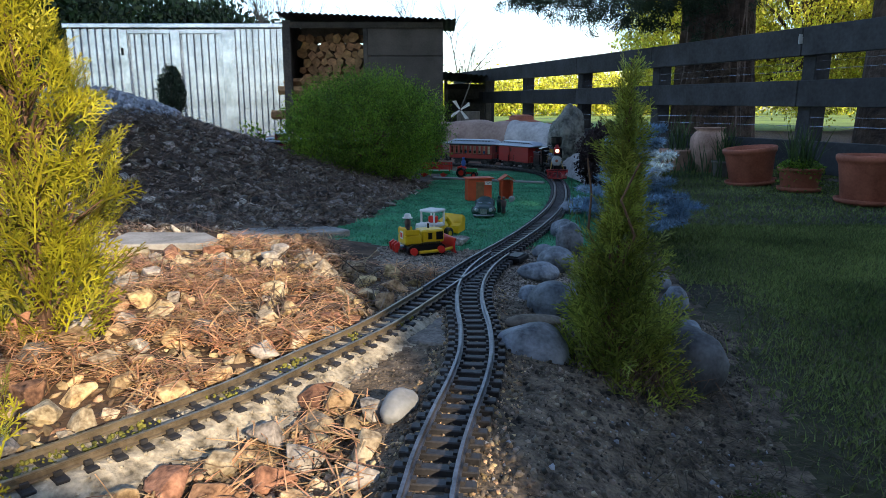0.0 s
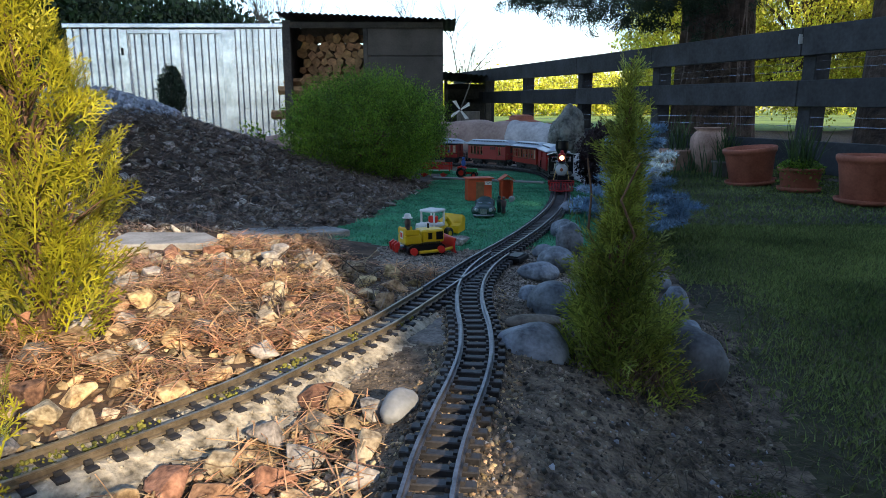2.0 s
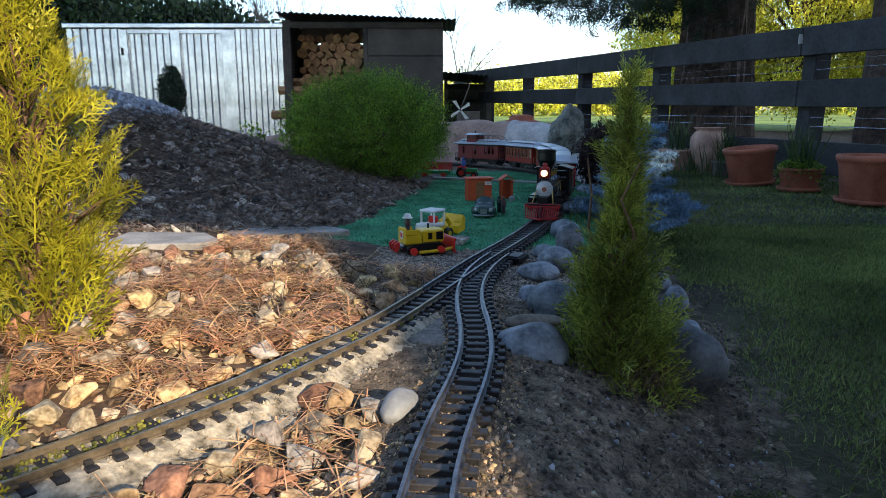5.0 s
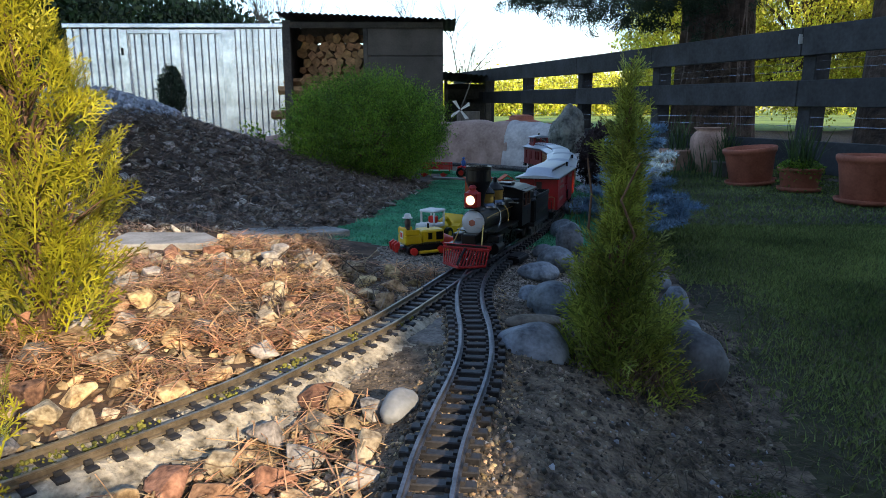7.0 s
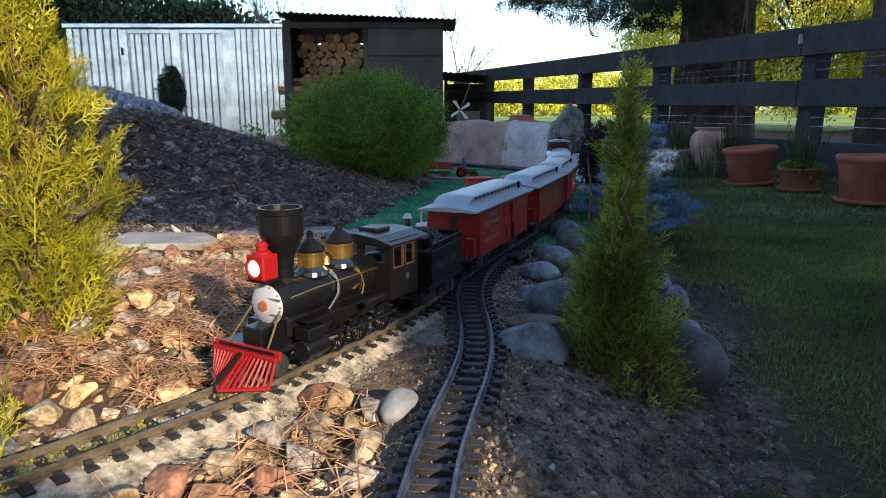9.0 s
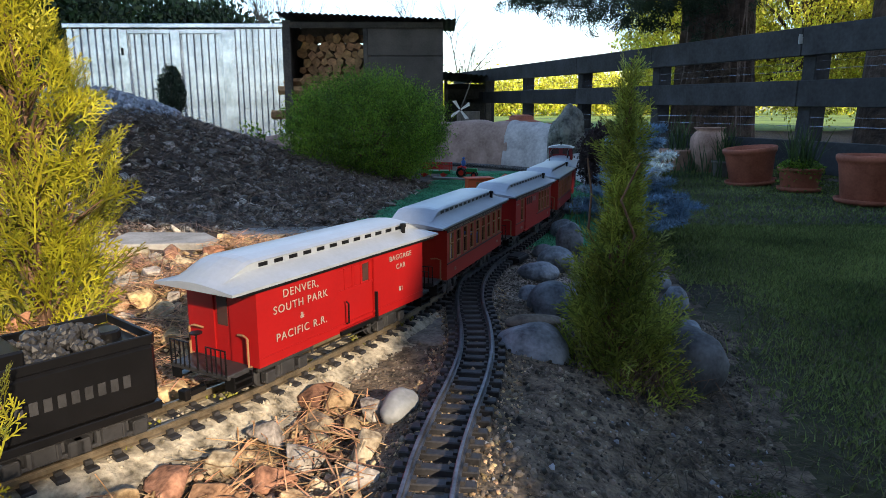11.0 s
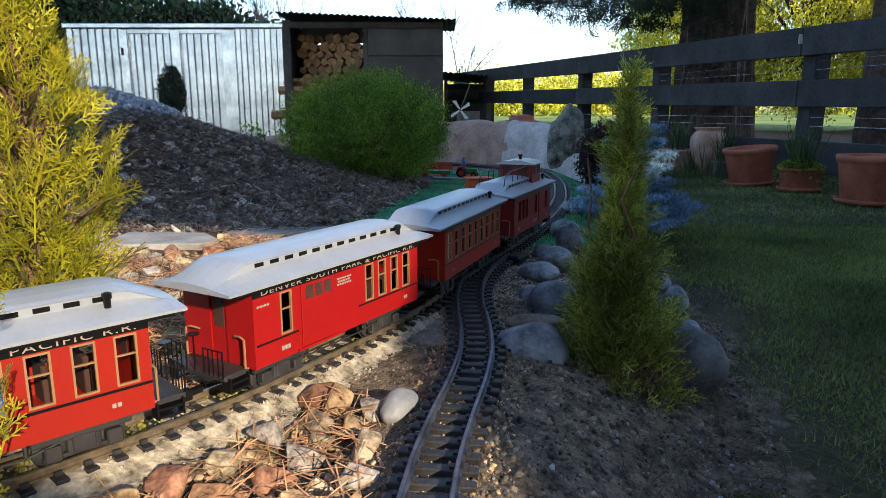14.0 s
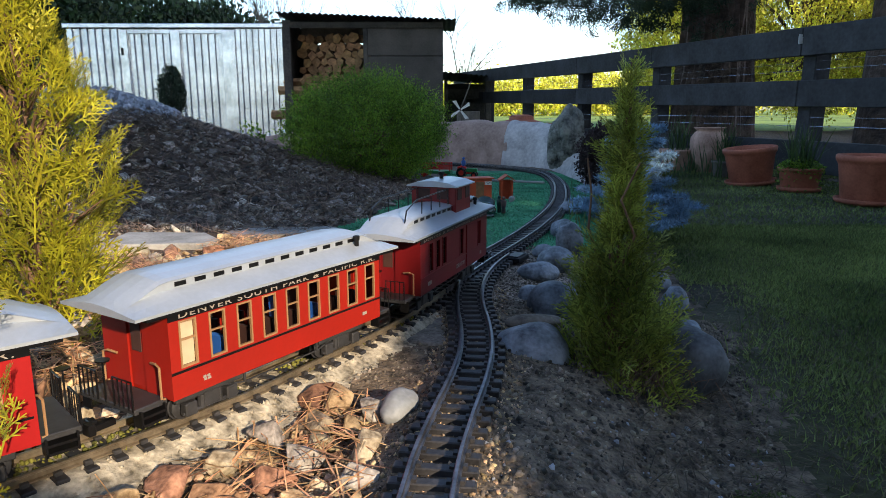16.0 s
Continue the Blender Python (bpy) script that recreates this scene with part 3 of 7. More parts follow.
part("side_wall", cube(W - 0.012, W - 0.002, 0.012, 1.9, 0, HH - 0.01), M_STEEL, shed)
part("side_wall", cube(0.002, 0.012, 0.012, 1.9, 0, HH - 0.01), M_STEEL, shed)
part("back_wall", cube(0.015, W - 0.015, 1.88, 1.9, 0, HH - 0.01), M_STEEL, shed)
part("hinge", cube(0.77, 0.80, -0.05, -0.03, 1.2, 1.3, 0.004), M_BLACK, shed)
part("handle", cube(1.49, 1.51, -0.06, -0.035, 0.95, 1.05, 0.004), M_BLACK, shed)

# ---------- open firewood shed ----------
WX0, WX1, WY = -2.12, 0.0, 9.4
wshed = thing("firewood_shed", pose(WX0, WY, -0.12), "dark timber firewood shed with an open front and iron roof", "shed")
WW = WX1 - WX0
part("floor", cube(0, WW, 0.05, 0.95, 0, 0.06), M_DARKTIMBER, wshed)
part("side_wall", cube(0, 0.05, 0.02, 1.0, 0, 1.60, 0.004), M_DARKTIMBER, wshed)
part("side_wall", cube(WW - 0.05, WW, 0.02, 1.0, 0, 1.52, 0.004), M_DARKTIMBER, wshed)
part("back_wall", cube(0.05, WW - 0.05, 0.95, 1.0, 0, 1.375, 0.004), M_DARKTIMBER, wshed)
part("back_board", cube(0.05, WW - 0.05, 0.95, 1.0, 1.405, 1.63, 0.004), M_DARKTIMBER, wshed)
part("front_panel", cube(1.12, WW - 0.002, -0.02, 0.015, 0.0, 1.14, 0.003), M_BLOCK, wshed, "weathered grey board panel")
part("front_panel", cube(1.12, WW - 0.002, -0.025, 0.012, 1.15, 1.50, 0.003), M_BLOCK, wshed, "weathered grey board panel")
part("post", cube(0.0, 0.1, -0.06, 0.02, 0, 1.60, 0.006), M_DARKTIMBER, wshed)
part("post", cube(1.06, 1.12, -0.03, 0.03, 0, 1.55, 0.006), M_DARKTIMBER, wshed)
part("beam", cube(0.0, WW, -0.05, 0.0, 1.50, 1.58, 0.006), M_DARKTIMBER, wshed)
V, Fc = corrugated(WW + 0.22, 1.2, 0.076, 0.022, "wave")
o = part("roof", (V, Fc), M_RUSTROOF, wshed, "weathered corrugated iron roof", smooth=True)
o.matrix_basis = Matrix.Translation((-0.05, -0.16, 1.675)) @ Matrix.Rotation(radians(2.2), 4, "Y") @ Matrix.Rotation(radians(-91), 4, "X")


def firewood(seed):
    r = np.random.default_rng(seed)
    k = int(r.integers(3, 7))
    a0 = r.uniform(0, 6.28)
    poly = [(math.cos(a0 + 2 * math.pi * i / k) * r.uniform(0.8, 1.15), math.sin(a0 + 2 * math.pi * i / k) * r.uniform(0.75, 1.1)) for i in range(k)]
    rr = r.uniform(0.055, 0.085)
    bm = prism(bmesh.new(), [(x * rr, y * rr) for x, y in poly], 0, 0.33, Matrix.Rotation(radians(-90), 4, "X"))
    me = bpy.data.meshes.new("log")
    bm.to_mesh(me)
    bm.free()
    me.materials.append(M_LOGEND)
    return me


logs = [firewood(i) for i in range(14)]
stack = thing("firewood_stack", pose(WX0 + 0.10, WY + 0.42, -0.06), "split firewood logs stacked in the shed", "firewood", kind="stuff")
for row in range(13):
    for c in range(9):
        x, z = 0.06 + c * 0.122 + (row % 2) * 0.05 + random.uniform(-.012, .012), 0.07 + row * 0.107 + random.uniform(-.01, .01)
        if x > 0.93 or z > 1.37:
            continue
        o = new("log", logs[(row * 8 + c * 5) % 14])
        o.parent = stack
        o.matrix_basis = pose(x, random.uniform(-0.07, 0.07), z, 0, random.uniform(0, 360), random.uniform(-4, 4))
for i in range(7):
    o = new("log", logs[i])
    o.parent = stack
    o.matrix_basis = pose(0.0 + random.uniform(0, 0.25), -0.38 + 0.02 * i, 0.10 + 0.11 * i, 0, random.uniform(0, 360), 60 + random.uniform(-35, 35))

# low lean-to shelter beyond the firewood shed
lean = thing("lean_to_shelter", pose(0.02, 10.4, -0.12), "low dark timber lean-to with an iron roof", "shelter")
part("back_wall", cube(0.0, 0.78, 0.9, 0.95, 0, 0.85), M_DARKTIMBER, lean)
part("side_wall", cube(0.0, 0.05, 0, 0.9, 0, 0.9), M_DARKTIMBER, lean)
part("post", cube(0.62, 0.70, 0, 0.08, 0, 0.88, 0.005), M_DARKTIMBER, lean)
for z in (0.2, 0.4, 0.6):
    part("board", cube(0.05, 0.62, 0.3, 0.33, z, z + 0.15, 0.004), M_DARKTIMBER, lean)
V, Fc = corrugated(0.8, 1.1, 0.076, 0.02, "wave")
part("roof", (V, Fc), M_RUSTROOF, lean, "weathered corrugated iron roof", smooth=True).matrix_basis = Matrix.Translation((-0.02, -0.1, 0.98)) @ Matrix.Rotation(radians(5), 4, "Y") @ Matrix.Rotation(radians(-94), 4, "X")

# cut stump with a whirligig bird
stump = thing("timber_stump", pose(0.33, 9.0, -0.12), "grey sawn timber stump", "stump")
part("block", turned([(0.16, 0), (0.155, 0.2), (0.15, 0.42), (0.14, 0.425)], 14), M_STUMP, stump)
bird = thing("wooden_windmill", pose(0.22, 8.85, 0.32), "white-painted wooden garden windmill blades on a stick", "garden ornament")
part("stick", bar([(0, 0, -0.44), (0.0, 0, 0.0), (0.14, 0, 0.36)], 0.008), M_STUMP, bird)
for a in (35, 125, 215, 310):
    bm = prism(bmesh.new(), [(0.01, -0.008), (0.13, -0.026), (0.15, 0.02), (0.015, 0.01)], -0.004, 0.004)
    part("blade", bm, M_WHITE, bird).matrix_basis = Matrix.Translation((0, -0.03, 0)) @ Matrix.Rotation(radians(90), 4, "X") @ Matrix.Rotation(radians(a), 4, "Z")

# ---------- the train ----------
def lettering(name, words, size, parent, m, material, extrude=0.0003, align="CENTER", width=None):
    cu = bpy.data.curves.new(name, "FONT")
    cu.body, cu.size, cu.extrude, cu.align_x, cu.align_y = words, size, extrude, align, "CENTER"
    cu.space_line, cu.space_character = 0.95, 1.18
    ob = bpy.data.objects.new(name, cu)
    scene.collection.objects.link(ob)
    me = bpy.data.meshes.new_from_object(ob.evaluated_get(bpy.context.evaluated_depsgraph_get()))
    bpy.data.objects.remove(ob)
    me.materials.clear()
    me.materials.append(material)
    if width:
        xs = [v.co.x for v in me.vertices]
        k = width / (max(xs) - min(xs))
        for v in me.vertices:
            v.co.x *= k
    o = new(name, me)
    o.parent = parent
    o.matrix_basis = m
    return o


BL, BW, SILL, EAVE, TOP = 0.336, 0.112, 0.039, 0.134, 0.161   # car body: length, width, heights over the rail


def roof_mesh(length, dome=0.055):
    """Clerestory roof with drooping duckbill ends, lofted along the car."""
    w = BW / 2 + 0.006
    half = [(w, EAVE - .003), (w, EAVE), (.047, EAVE + .0065), (.037, EAVE + .0115), (.0345, EAVE + .0125), (.0345, EAVE + .0205), (.037, EAVE + .0215), (.031, EAVE + .0238), (.015, TOP - .0008)]
    full = [(-y, z) for y, z in half] + [(0, TOP)] + half[::-1]
    flat = []
    for y, z in full:
        zz = EAVE + 0.012 * math.cos(min(1, abs(y) / w) * math.pi / 2) ** 1.2
        flat.append((y, min(z, zz) if z < EAVE else zz))
    hl = length / 2
    st = [(-hl, 0.0, 0.5), (-hl + .010, 0.05, 0.8), (-hl + .022, 0.26, 1), (-hl + .034, 0.62, 1), (-hl + .046, 0.92, 1), (-hl + .056, 1, 1)]
    st = st + [(-x, a, b) for x, a, b in reversed(st)]
    bm = bmesh.new()
    rings = []
    for x, a, b in st:
        ring = []
        for (y1, z1), (y0, z0) in zip(full, flat):
            y, z = y0 + (y1 - y0) * a, z0 + (z1 - z0) * a
            if z > EAVE:
                z = EAVE + (z - EAVE) * b
            ring.append(bm.verts.new((x, y, z)))
        rings.append(ring)
    n = len(full)
    for p, q in zip(rings, rings[1:]):
        for i in range(n - 1):
            bm.faces.new((p[i], p[i + 1], q[i + 1], q[i]))
        bm.faces.new((p[n - 1], p[0], q[0], q[n - 1]))
    bm.faces.new(rings[0][::-1])
    bm.faces.new(rings[-1])
    bmesh.ops.recalc_face_normals(bm, faces=bm.faces)
    return bm


WHEEL_R = 0.0145


def wheelset(parent, x, spin):
    """An axle with two dark wheels; it turns as the car rolls."""
    bm = turned([(0.003, -0.03), (0.003, 0.03)], 8, YAX)
    for y in (-0.0225, 0.0225):
        s = 1 if y > 0 else -1
        lathe(bm, [(0.004, -0.004), (WHEEL_R - 0.003, -0.003), (WHEEL_R, -0.002), (WHEEL_R, 0.003), (WHEEL_R + 0.0016, 0.0034), (WHEEL_R + 0.0016, 0.0046), (0.004, 0.0046)], 18, Matrix.Translation((0, y, 0)) @ YAX @ Matrix.Scale(-s, 4, (0, 0, 1)))
    bmesh.ops.recalc_face_normals(bm, faces=bm.faces)
    o = part("wheelset", bm, M_DKGREY, parent)
    o.matrix_basis = pose(x, 0, WHEEL_R)
    spin.append((o, WHEEL_R, (x, 0, WHEEL_R)))
    return o


def bogie(parent, x, spin):
    bm = bmesh.new()
    for s in (-1, 1):
        y = s * 0.034
        box(bm, x - 0.044, x + 0.044, y - 0.003, y + 0.003, 0.024, 0.031, 0.001)
        box(bm, x - 0.036, x + 0.036, y - 0.003, y + 0.003, 0.008, 0.012, 0.001)
        box(bm, x - 0.010, x + 0.010, y - 0.005, y + 0.005, 0.010, 0.026, 0.001)
        for q in (-0.027, 0.027):
            box(bm, x + q - 0.0075, x + q + 0.0075, y - 0.0055, y + 0.0055, 0.007, 0.022, 0.0015)
            lathe(bm, [(0.0042, -0.0075), (0.0042, 0.0075)], 8, Matrix.Translation((x + q * 0.42, y, 0.017)))
    box(bm, x - 0.009, x + 0.009, -0.034, 0.034, 0.022, 0.032, 0.001)
    part("bogie", bm, M_DKGREY, parent, "dark grey sprung bogie frame")
    for q in (-0.027, 0.027):
        wheelset(parent, x + q, spin)


def body_shell(holes, z0=SILL, z1=EAVE, bw=BW, bl=BL, t=0.0025):
    """Car body with side walls cut through by window openings; holes: (x0, x1, z0, z1)."""
    bm = bmesh.new()
    hl = bl / 2
    xs = sorted({-hl, hl, *[h[0] for h in holes], *[h[1] for h in holes]})
    zs = sorted({z0, z1, *[h[2] for h in holes], *[h[3] for h in holes]})
    for s in (-1, 1):
        y0, y1 = sorted((s * bw / 2, s * (bw / 2 - t)))
        for a, b in zip(xs, xs[1:]):
            run = None
            for c, d_ in zip(zs, zs[1:]):
                mx_, mz_ = (a + b) / 2, (c + d_) / 2
                hole = any(h[0] < mx_ < h[1] and h[2] < mz_ < h[3] for h in holes)
                if not hole:
                    run = (run[0], d_) if run else (c, d_)
                if hole or d_ == zs[-1]:
                    if run:
                        box(bm, a, b, y0, y1, run[0], run[1])
                    run = None
    for s in (-1, 1):
        x0, x1 = sorted((s * hl, s * (hl - t)))
        box(bm, x0, x1, -bw / 2 + t, -0.013, z0, z1)
        box(bm, x0, x1, 0.013, bw / 2 - t, z0, z1)
        box(bm, x0, x1, -0.013, 0.013, EAVE - 0.008, z1)
    box(bm, -hl + t, hl - t, -bw / 2 + t, bw / 2 - t, z0, z0 + t)
    box(bm, -hl + t, hl - t, -bw / 2 + t, bw / 2 - t, z1 - t, z1)
    return bm


def platform(car, s):
    """End platform with steps, railing and grab irons; s: +1 the front end."""
    hl = BL / 2
    bm = bmesh.new()
    x0, x1 = sorted((s * hl, s * (hl + 0.036)))
    box(bm, x0, x1, -0.046, 0.046, SILL - 0.004, SILL + 0.002, 0.001)
    xb = s * (hl + 0.036)
    pl = part("platform", bm, M_DKGREY, car, "dark grey end platform")
    for y in (-1, 1):
        bm = bmesh.new()
        for k in range(2):
            a, b = sorted((s * (hl + 0.0045), s * (hl + 0.0315)))
            box(bm, a, b, *sorted((y * 0.036, y * 0.050)), SILL - 0.009 - k * 0.008, SILL - 0.0065 - k * 0.008)
        for q in (0.004, 0.030):
            box(bm, *sorted((s * (hl + q), s * (hl + q + 0.002))), *sorted((y * 0.036, y * 0.050)), SILL - 0.018, SILL - 0.001)
        part("step", bm, M_BLACK, pl)
    bm = bmesh.new()
    box(bm, *sorted((s * (hl + 0.03), s * (hl + 0.054))), -0.004, 0.004, 0.014, 0.021, 0.001)
    box(bm, *sorted((s * (hl + 0.052), s * (hl + 0.060))), -0.006, 0.006, 0.012, 0.024, 0.001)
    part("coupler", bm, M_BLACK, pl)
    for y in (-1, 1):
        bm = bmesh.new()
        tube(bm, [(xb, y * 0.044, SILL), (xb, y * 0.044, SILL + 0.030), (xb, y * 0.014, SILL + 0.030), (xb, y * 0.014, SILL)], 0.0011, 5)
        for q in (0.022, 0.029, 0.037):
            tube(bm, [(xb, y * q, SILL), (xb, y * q, SILL + 0.03)], 0.0008, 4)
        part("railing", bm, M_BLACK, pl)
    bm = bmesh.new()
    tube(bm, [(xb, 0, SILL), (xb, 0, SILL + 0.043)], 0.001, 5)
    lathe(bm, [(0.007, SILL + 0.043), (0.007, SILL + 0.0445)], 12, Matrix.Translation((xb, 0, 0)))
    part("brake_wheel", bm, M_BLACK, pl)
    for y in (-1, 1):
        bm = bmesh.new()
        xx = s * (hl + 0.003)
        tube(bm, [(xx, y * 0.047, SILL + 0.002), (xx + s * .004, y * 0.047, SILL + 0.003), (xx + s * .004, y * 0.047, SILL + 0.036), (xx + s * .003, y * 0.040, SILL + 0.038), (xx, y * 0.028, SILL + 0.036)], 0.0013, 6)
        part("grab_iron", bm, M_CREAM, car, "cream grab iron")
    d_ = part("door", cube(*sorted((s * (hl - 0.004), s * (hl - 0.002))), -0.0128, 0.0128, SILL + 0.003, EAVE - 0.009), car_red(car), car)
    part("door_pane", cube(*sorted((s * (hl - 0.0046), s * (hl - 0.0012))), -0.008, 0.008, SILL + 0.042, EAVE - 0.016), M_SEAT, d_)


def car_red(car):
    return PAINTS[car["paint"]]


PAINTS = {"red": M_RED, "vermilion": M_ORED, "maroon": M_MAROON}


def base_car(label, paint, spin, cat="railway carriage", length=BL):
    car = thing("railway_carriage", pose(0, 0, 0), label, cat, group="model train")
    car["paint"] = paint
    for x in (-0.108, 0.108):
        bogie(car, x, spin)
    bm = cube(-0.156, 0.156, -0.034, 0.034, 0.031, SILL - 0.0005, 0.001)
    box(bm, -0.05, 0.05, -0.018, 0.018, 0.018, 0.031, 0.002)
    for y in (-0.035, 0.035):
        tube(bm, [(-0.15, y, SILL - 0.001), (-0.06, y, 0.018), (0.06, y, 0.018), (0.15, y, SILL - 0.001)], 0.0011, 5)
        for q in (-0.06, 0.06):
            tube(bm, [(q, y, 0.018), (q, y, SILL)], 0.002, 5)
    part("underframe", bm, M_DKGREY, car)
    for s in (-1, 1):
        platform(car, s)
    return car


def add_roof(car, length, vents=True):
    r = part("roof", roof_mesh(length), M_SILVER, car, "silver-grey clerestory roof")
    bm = cube(-length / 2 + 0.012, length / 2 - 0.012, -BW / 2 - 0.0055, BW / 2 + 0.0055, EAVE - 0.0062, EAVE - 0.0032)
    part("eave_trim", bm, M_BLACK, r)
    if vents:
        for s in (-1, 1):
            for i in range(12):
                x = -0.135 + i * 0.0245
                part("clerestory_window", cube(x - 0.0068, x + 0.0068, *sorted((s * 0.0340, s * 0.0352)), EAVE + 0.0142, EAVE + 0.0188), M_BLACK, r)
    bm = turned([(0.0032, 0), (0.0032, 0.009), (0.0045, 0.009), (0.0045, 0.014), (0.002, 0.015)], 10, Matrix.Translation((-length / 2 + 0.066, 0.041, EAVE + 0.009)))
    part("roof_vent", bm, M_BLACK, r)
    return r


def letterboard(car, words=""):
    for s in (-1, 1):
        b = part("letterboard", cube(-BL / 2, BL / 2, *sorted((s * (BW / 2), s * (BW / 2 + 0.001))), EAVE - 0.0135, EAVE - 0.0045), M_BLACK, car, "black letterboard with silver lettering")
    if words:
        lettering("lettering", words, 0.0088, b, Matrix.Translation((0, BW / 2 + 0.0012, EAVE - 0.0092)) @ Matrix.Rotation(radians(180), 4, "Z") @ Matrix.Rotation(radians(90), 4, "X"), M_LETTER, width=BL * 0.93)


def left_side(x, z):
    """Place of writing on the car's left-hand side (+y), which faces the camera."""
    return Matrix.Translation((x, BW / 2 + 0.0012, z)) @ Matrix.Rotation(radians(180), 4, "Z") @ Matrix.Rotation(radians(90), 4, "X")


def bars(car, x, z, w, rows, h=0.0022, gap=0.0038):
    """Writing too small to read: plain bars."""
    bm = bmesh.new()
    for i in range(rows):
        ww = w * (1 - 0.12 * (i % 2))
        q = x + ww / 2
        for j in range(int(ww / 0.005)):
            box(bm, q - 0.0036, q, BW / 2 + 0.0003, BW / 2 + 0.0011, z - i * gap - h / 2, z - i * gap + h / 2)
            q -= 0.005
    part("writing", bm, M_LETTER, car, "small pale lettering")


def inside(car, colours):
    """Seats seen through the windows."""
    for i in range(8):
        x = -0.13 + i * 0.037
        for y in (-0.026, 0.026):
            part("seat", cube(x - 0.003, x + 0.003, y - 0.016, y + 0.016, SILL + 0.006, SILL + 0.045, 0.001), colours[i % len(colours)], car)


def coach(label, paint, spin):
    car = base_car(label, paint, spin)
    wins = [(-0.150 + i * 0.0365 - 0.0095, -0.150 + i * 0.0365 + 0.0095, SILL + 0.032, EAVE - 0.016) for i in range(9)]
    wins = [(a + 0.004, b + 0.004, c, d_) for a, b, c, d_ in wins]
    part("body", body_shell(wins), car_red(car), car)
    t = 0.0010
    for s in (-1, 1):
        y = s * (BW / 2)
        for a, b, c, d_ in wins:
            bm = bmesh.new()
            ys = sorted((y - s * 0.002, y + s * 0.0009))
            for e, f, g, h in ((a - t, a + t, c - t, d_ + t), (b - t, b + t, c - t, d_ + t), (a + t, b - t, c - t, c + t), (a + t, b - t, d_ - t, d_ + t), (a + t, b - t, (c + d_) / 2 + 0.004, (c + d_) / 2 + 0.0055)):
                box(bm, e, f, *ys, g, h)
            part("window_frame", bm, M_CREAM, car, "cream window frame")
        part("belt_rail", cube(-BL / 2, BL / 2, *sorted((y, y + s * 0.0012)), SILL + 0.0265, SILL + 0.0290), M_BLACK, car)
    a, b, c, d_ = wins[-1]
    for s in (-1, 1):
        part("blind", cube(a + t, b - t, *sorted((s * (BW / 2 - 0.004), s * (BW / 2 - 0.003))), c + t, d_ - t), M_BLIND, car, "pale drawn blind")
    inside(car, [M_SEAT, M_SEAT, M_TOYBLUE, M_SEAT])
    letterboard(car, "DENVER SOUTH PARK & PACIFIC R.R.")
    bars(car, 0.125, SILL + 0.014, 0.014, 2, 0.0024, 0.003)
    bars(car, -0.135, SILL + 0.014, 0.012, 1, 0.004)
    add_roof(car, BL + 0.074)
    return car


def combine(label, paint, spin):
    car = base_car(label, paint, spin)
    z0, z1 = SILL + 0.030, EAVE - 0.016
    wins = [(x - 0.0085, x + 0.0085, z0, z1) for x in (0.117, -0.045, -0.075, -0.105, -0.135)]
    part("body", body_shell(wins), car_red(car), car)
    t = 0.0010
    for s in (-1, 1):
        y = s * (BW / 2)
        ys = sorted((y - s * 0.002, y + s * 0.0009))
        for a, b, c, d_ in wins:
            bm = bmesh.new()
            for e, f, g, h in ((a - t, a + t, c - t, d_ + t), (b - t, b + t, c - t, d_ + t), (a + t, b - t, c - t, c + t), (a + t, b - t, d_ - t, d_ + t), (a + t, b - t, (c + d_) / 2 + 0.004, (c + d_) / 2 + 0.0055)):
                box(bm, e, f, *ys, g, h)
            part("window_frame", bm, M_CREAM, car, "cream window frame")
        for a, b in ((0.098, 0.165), (-0.165, -0.02)):
            part("belt_rail", cube(a, b, *sorted((y, y + s * 0.0012)), SILL + 0.0255, SILL + 0.0275), M_BLACK, car)
        dr = part("sliding_door", cube(0.030, 0.092, *sorted((y, y + s * 0.0022)), SILL + 0.004, EAVE - 0.0145, 0.0005), car_red(car), car)
        for q in (0.044, 0.061, 0.078):
            part("door_pane", cube(q - 0.0065, q + 0.0065, *sorted((y + s * 0.0018, y + s * 0.0026)), EAVE - 0.033, EAVE - 0.017), M_SEAT, dr)
        part("door_track", cube(0.02, 0.10, *sorted((y, y + s * 0.003)), SILL + 0.0005, SILL + 0.0035), car_red(car), car)
    inside(car, [M_SEAT])
    letterboard(car, "DENVER SOUTH PARK & PACIFIC R.R.")
    bars(car, 0.008, EAVE - 0.022, 0.032, 3)
    bars(car, 0.152, EAVE - 0.024, 0.022, 1)
    bars(car, 0.118, SILL + 0.013, 0.018, 1, 0.005)
    bars(car, -0.135, SILL + 0.013, 0.012, 1, 0.005)
    add_roof(car, BL + 0.074)
    return car


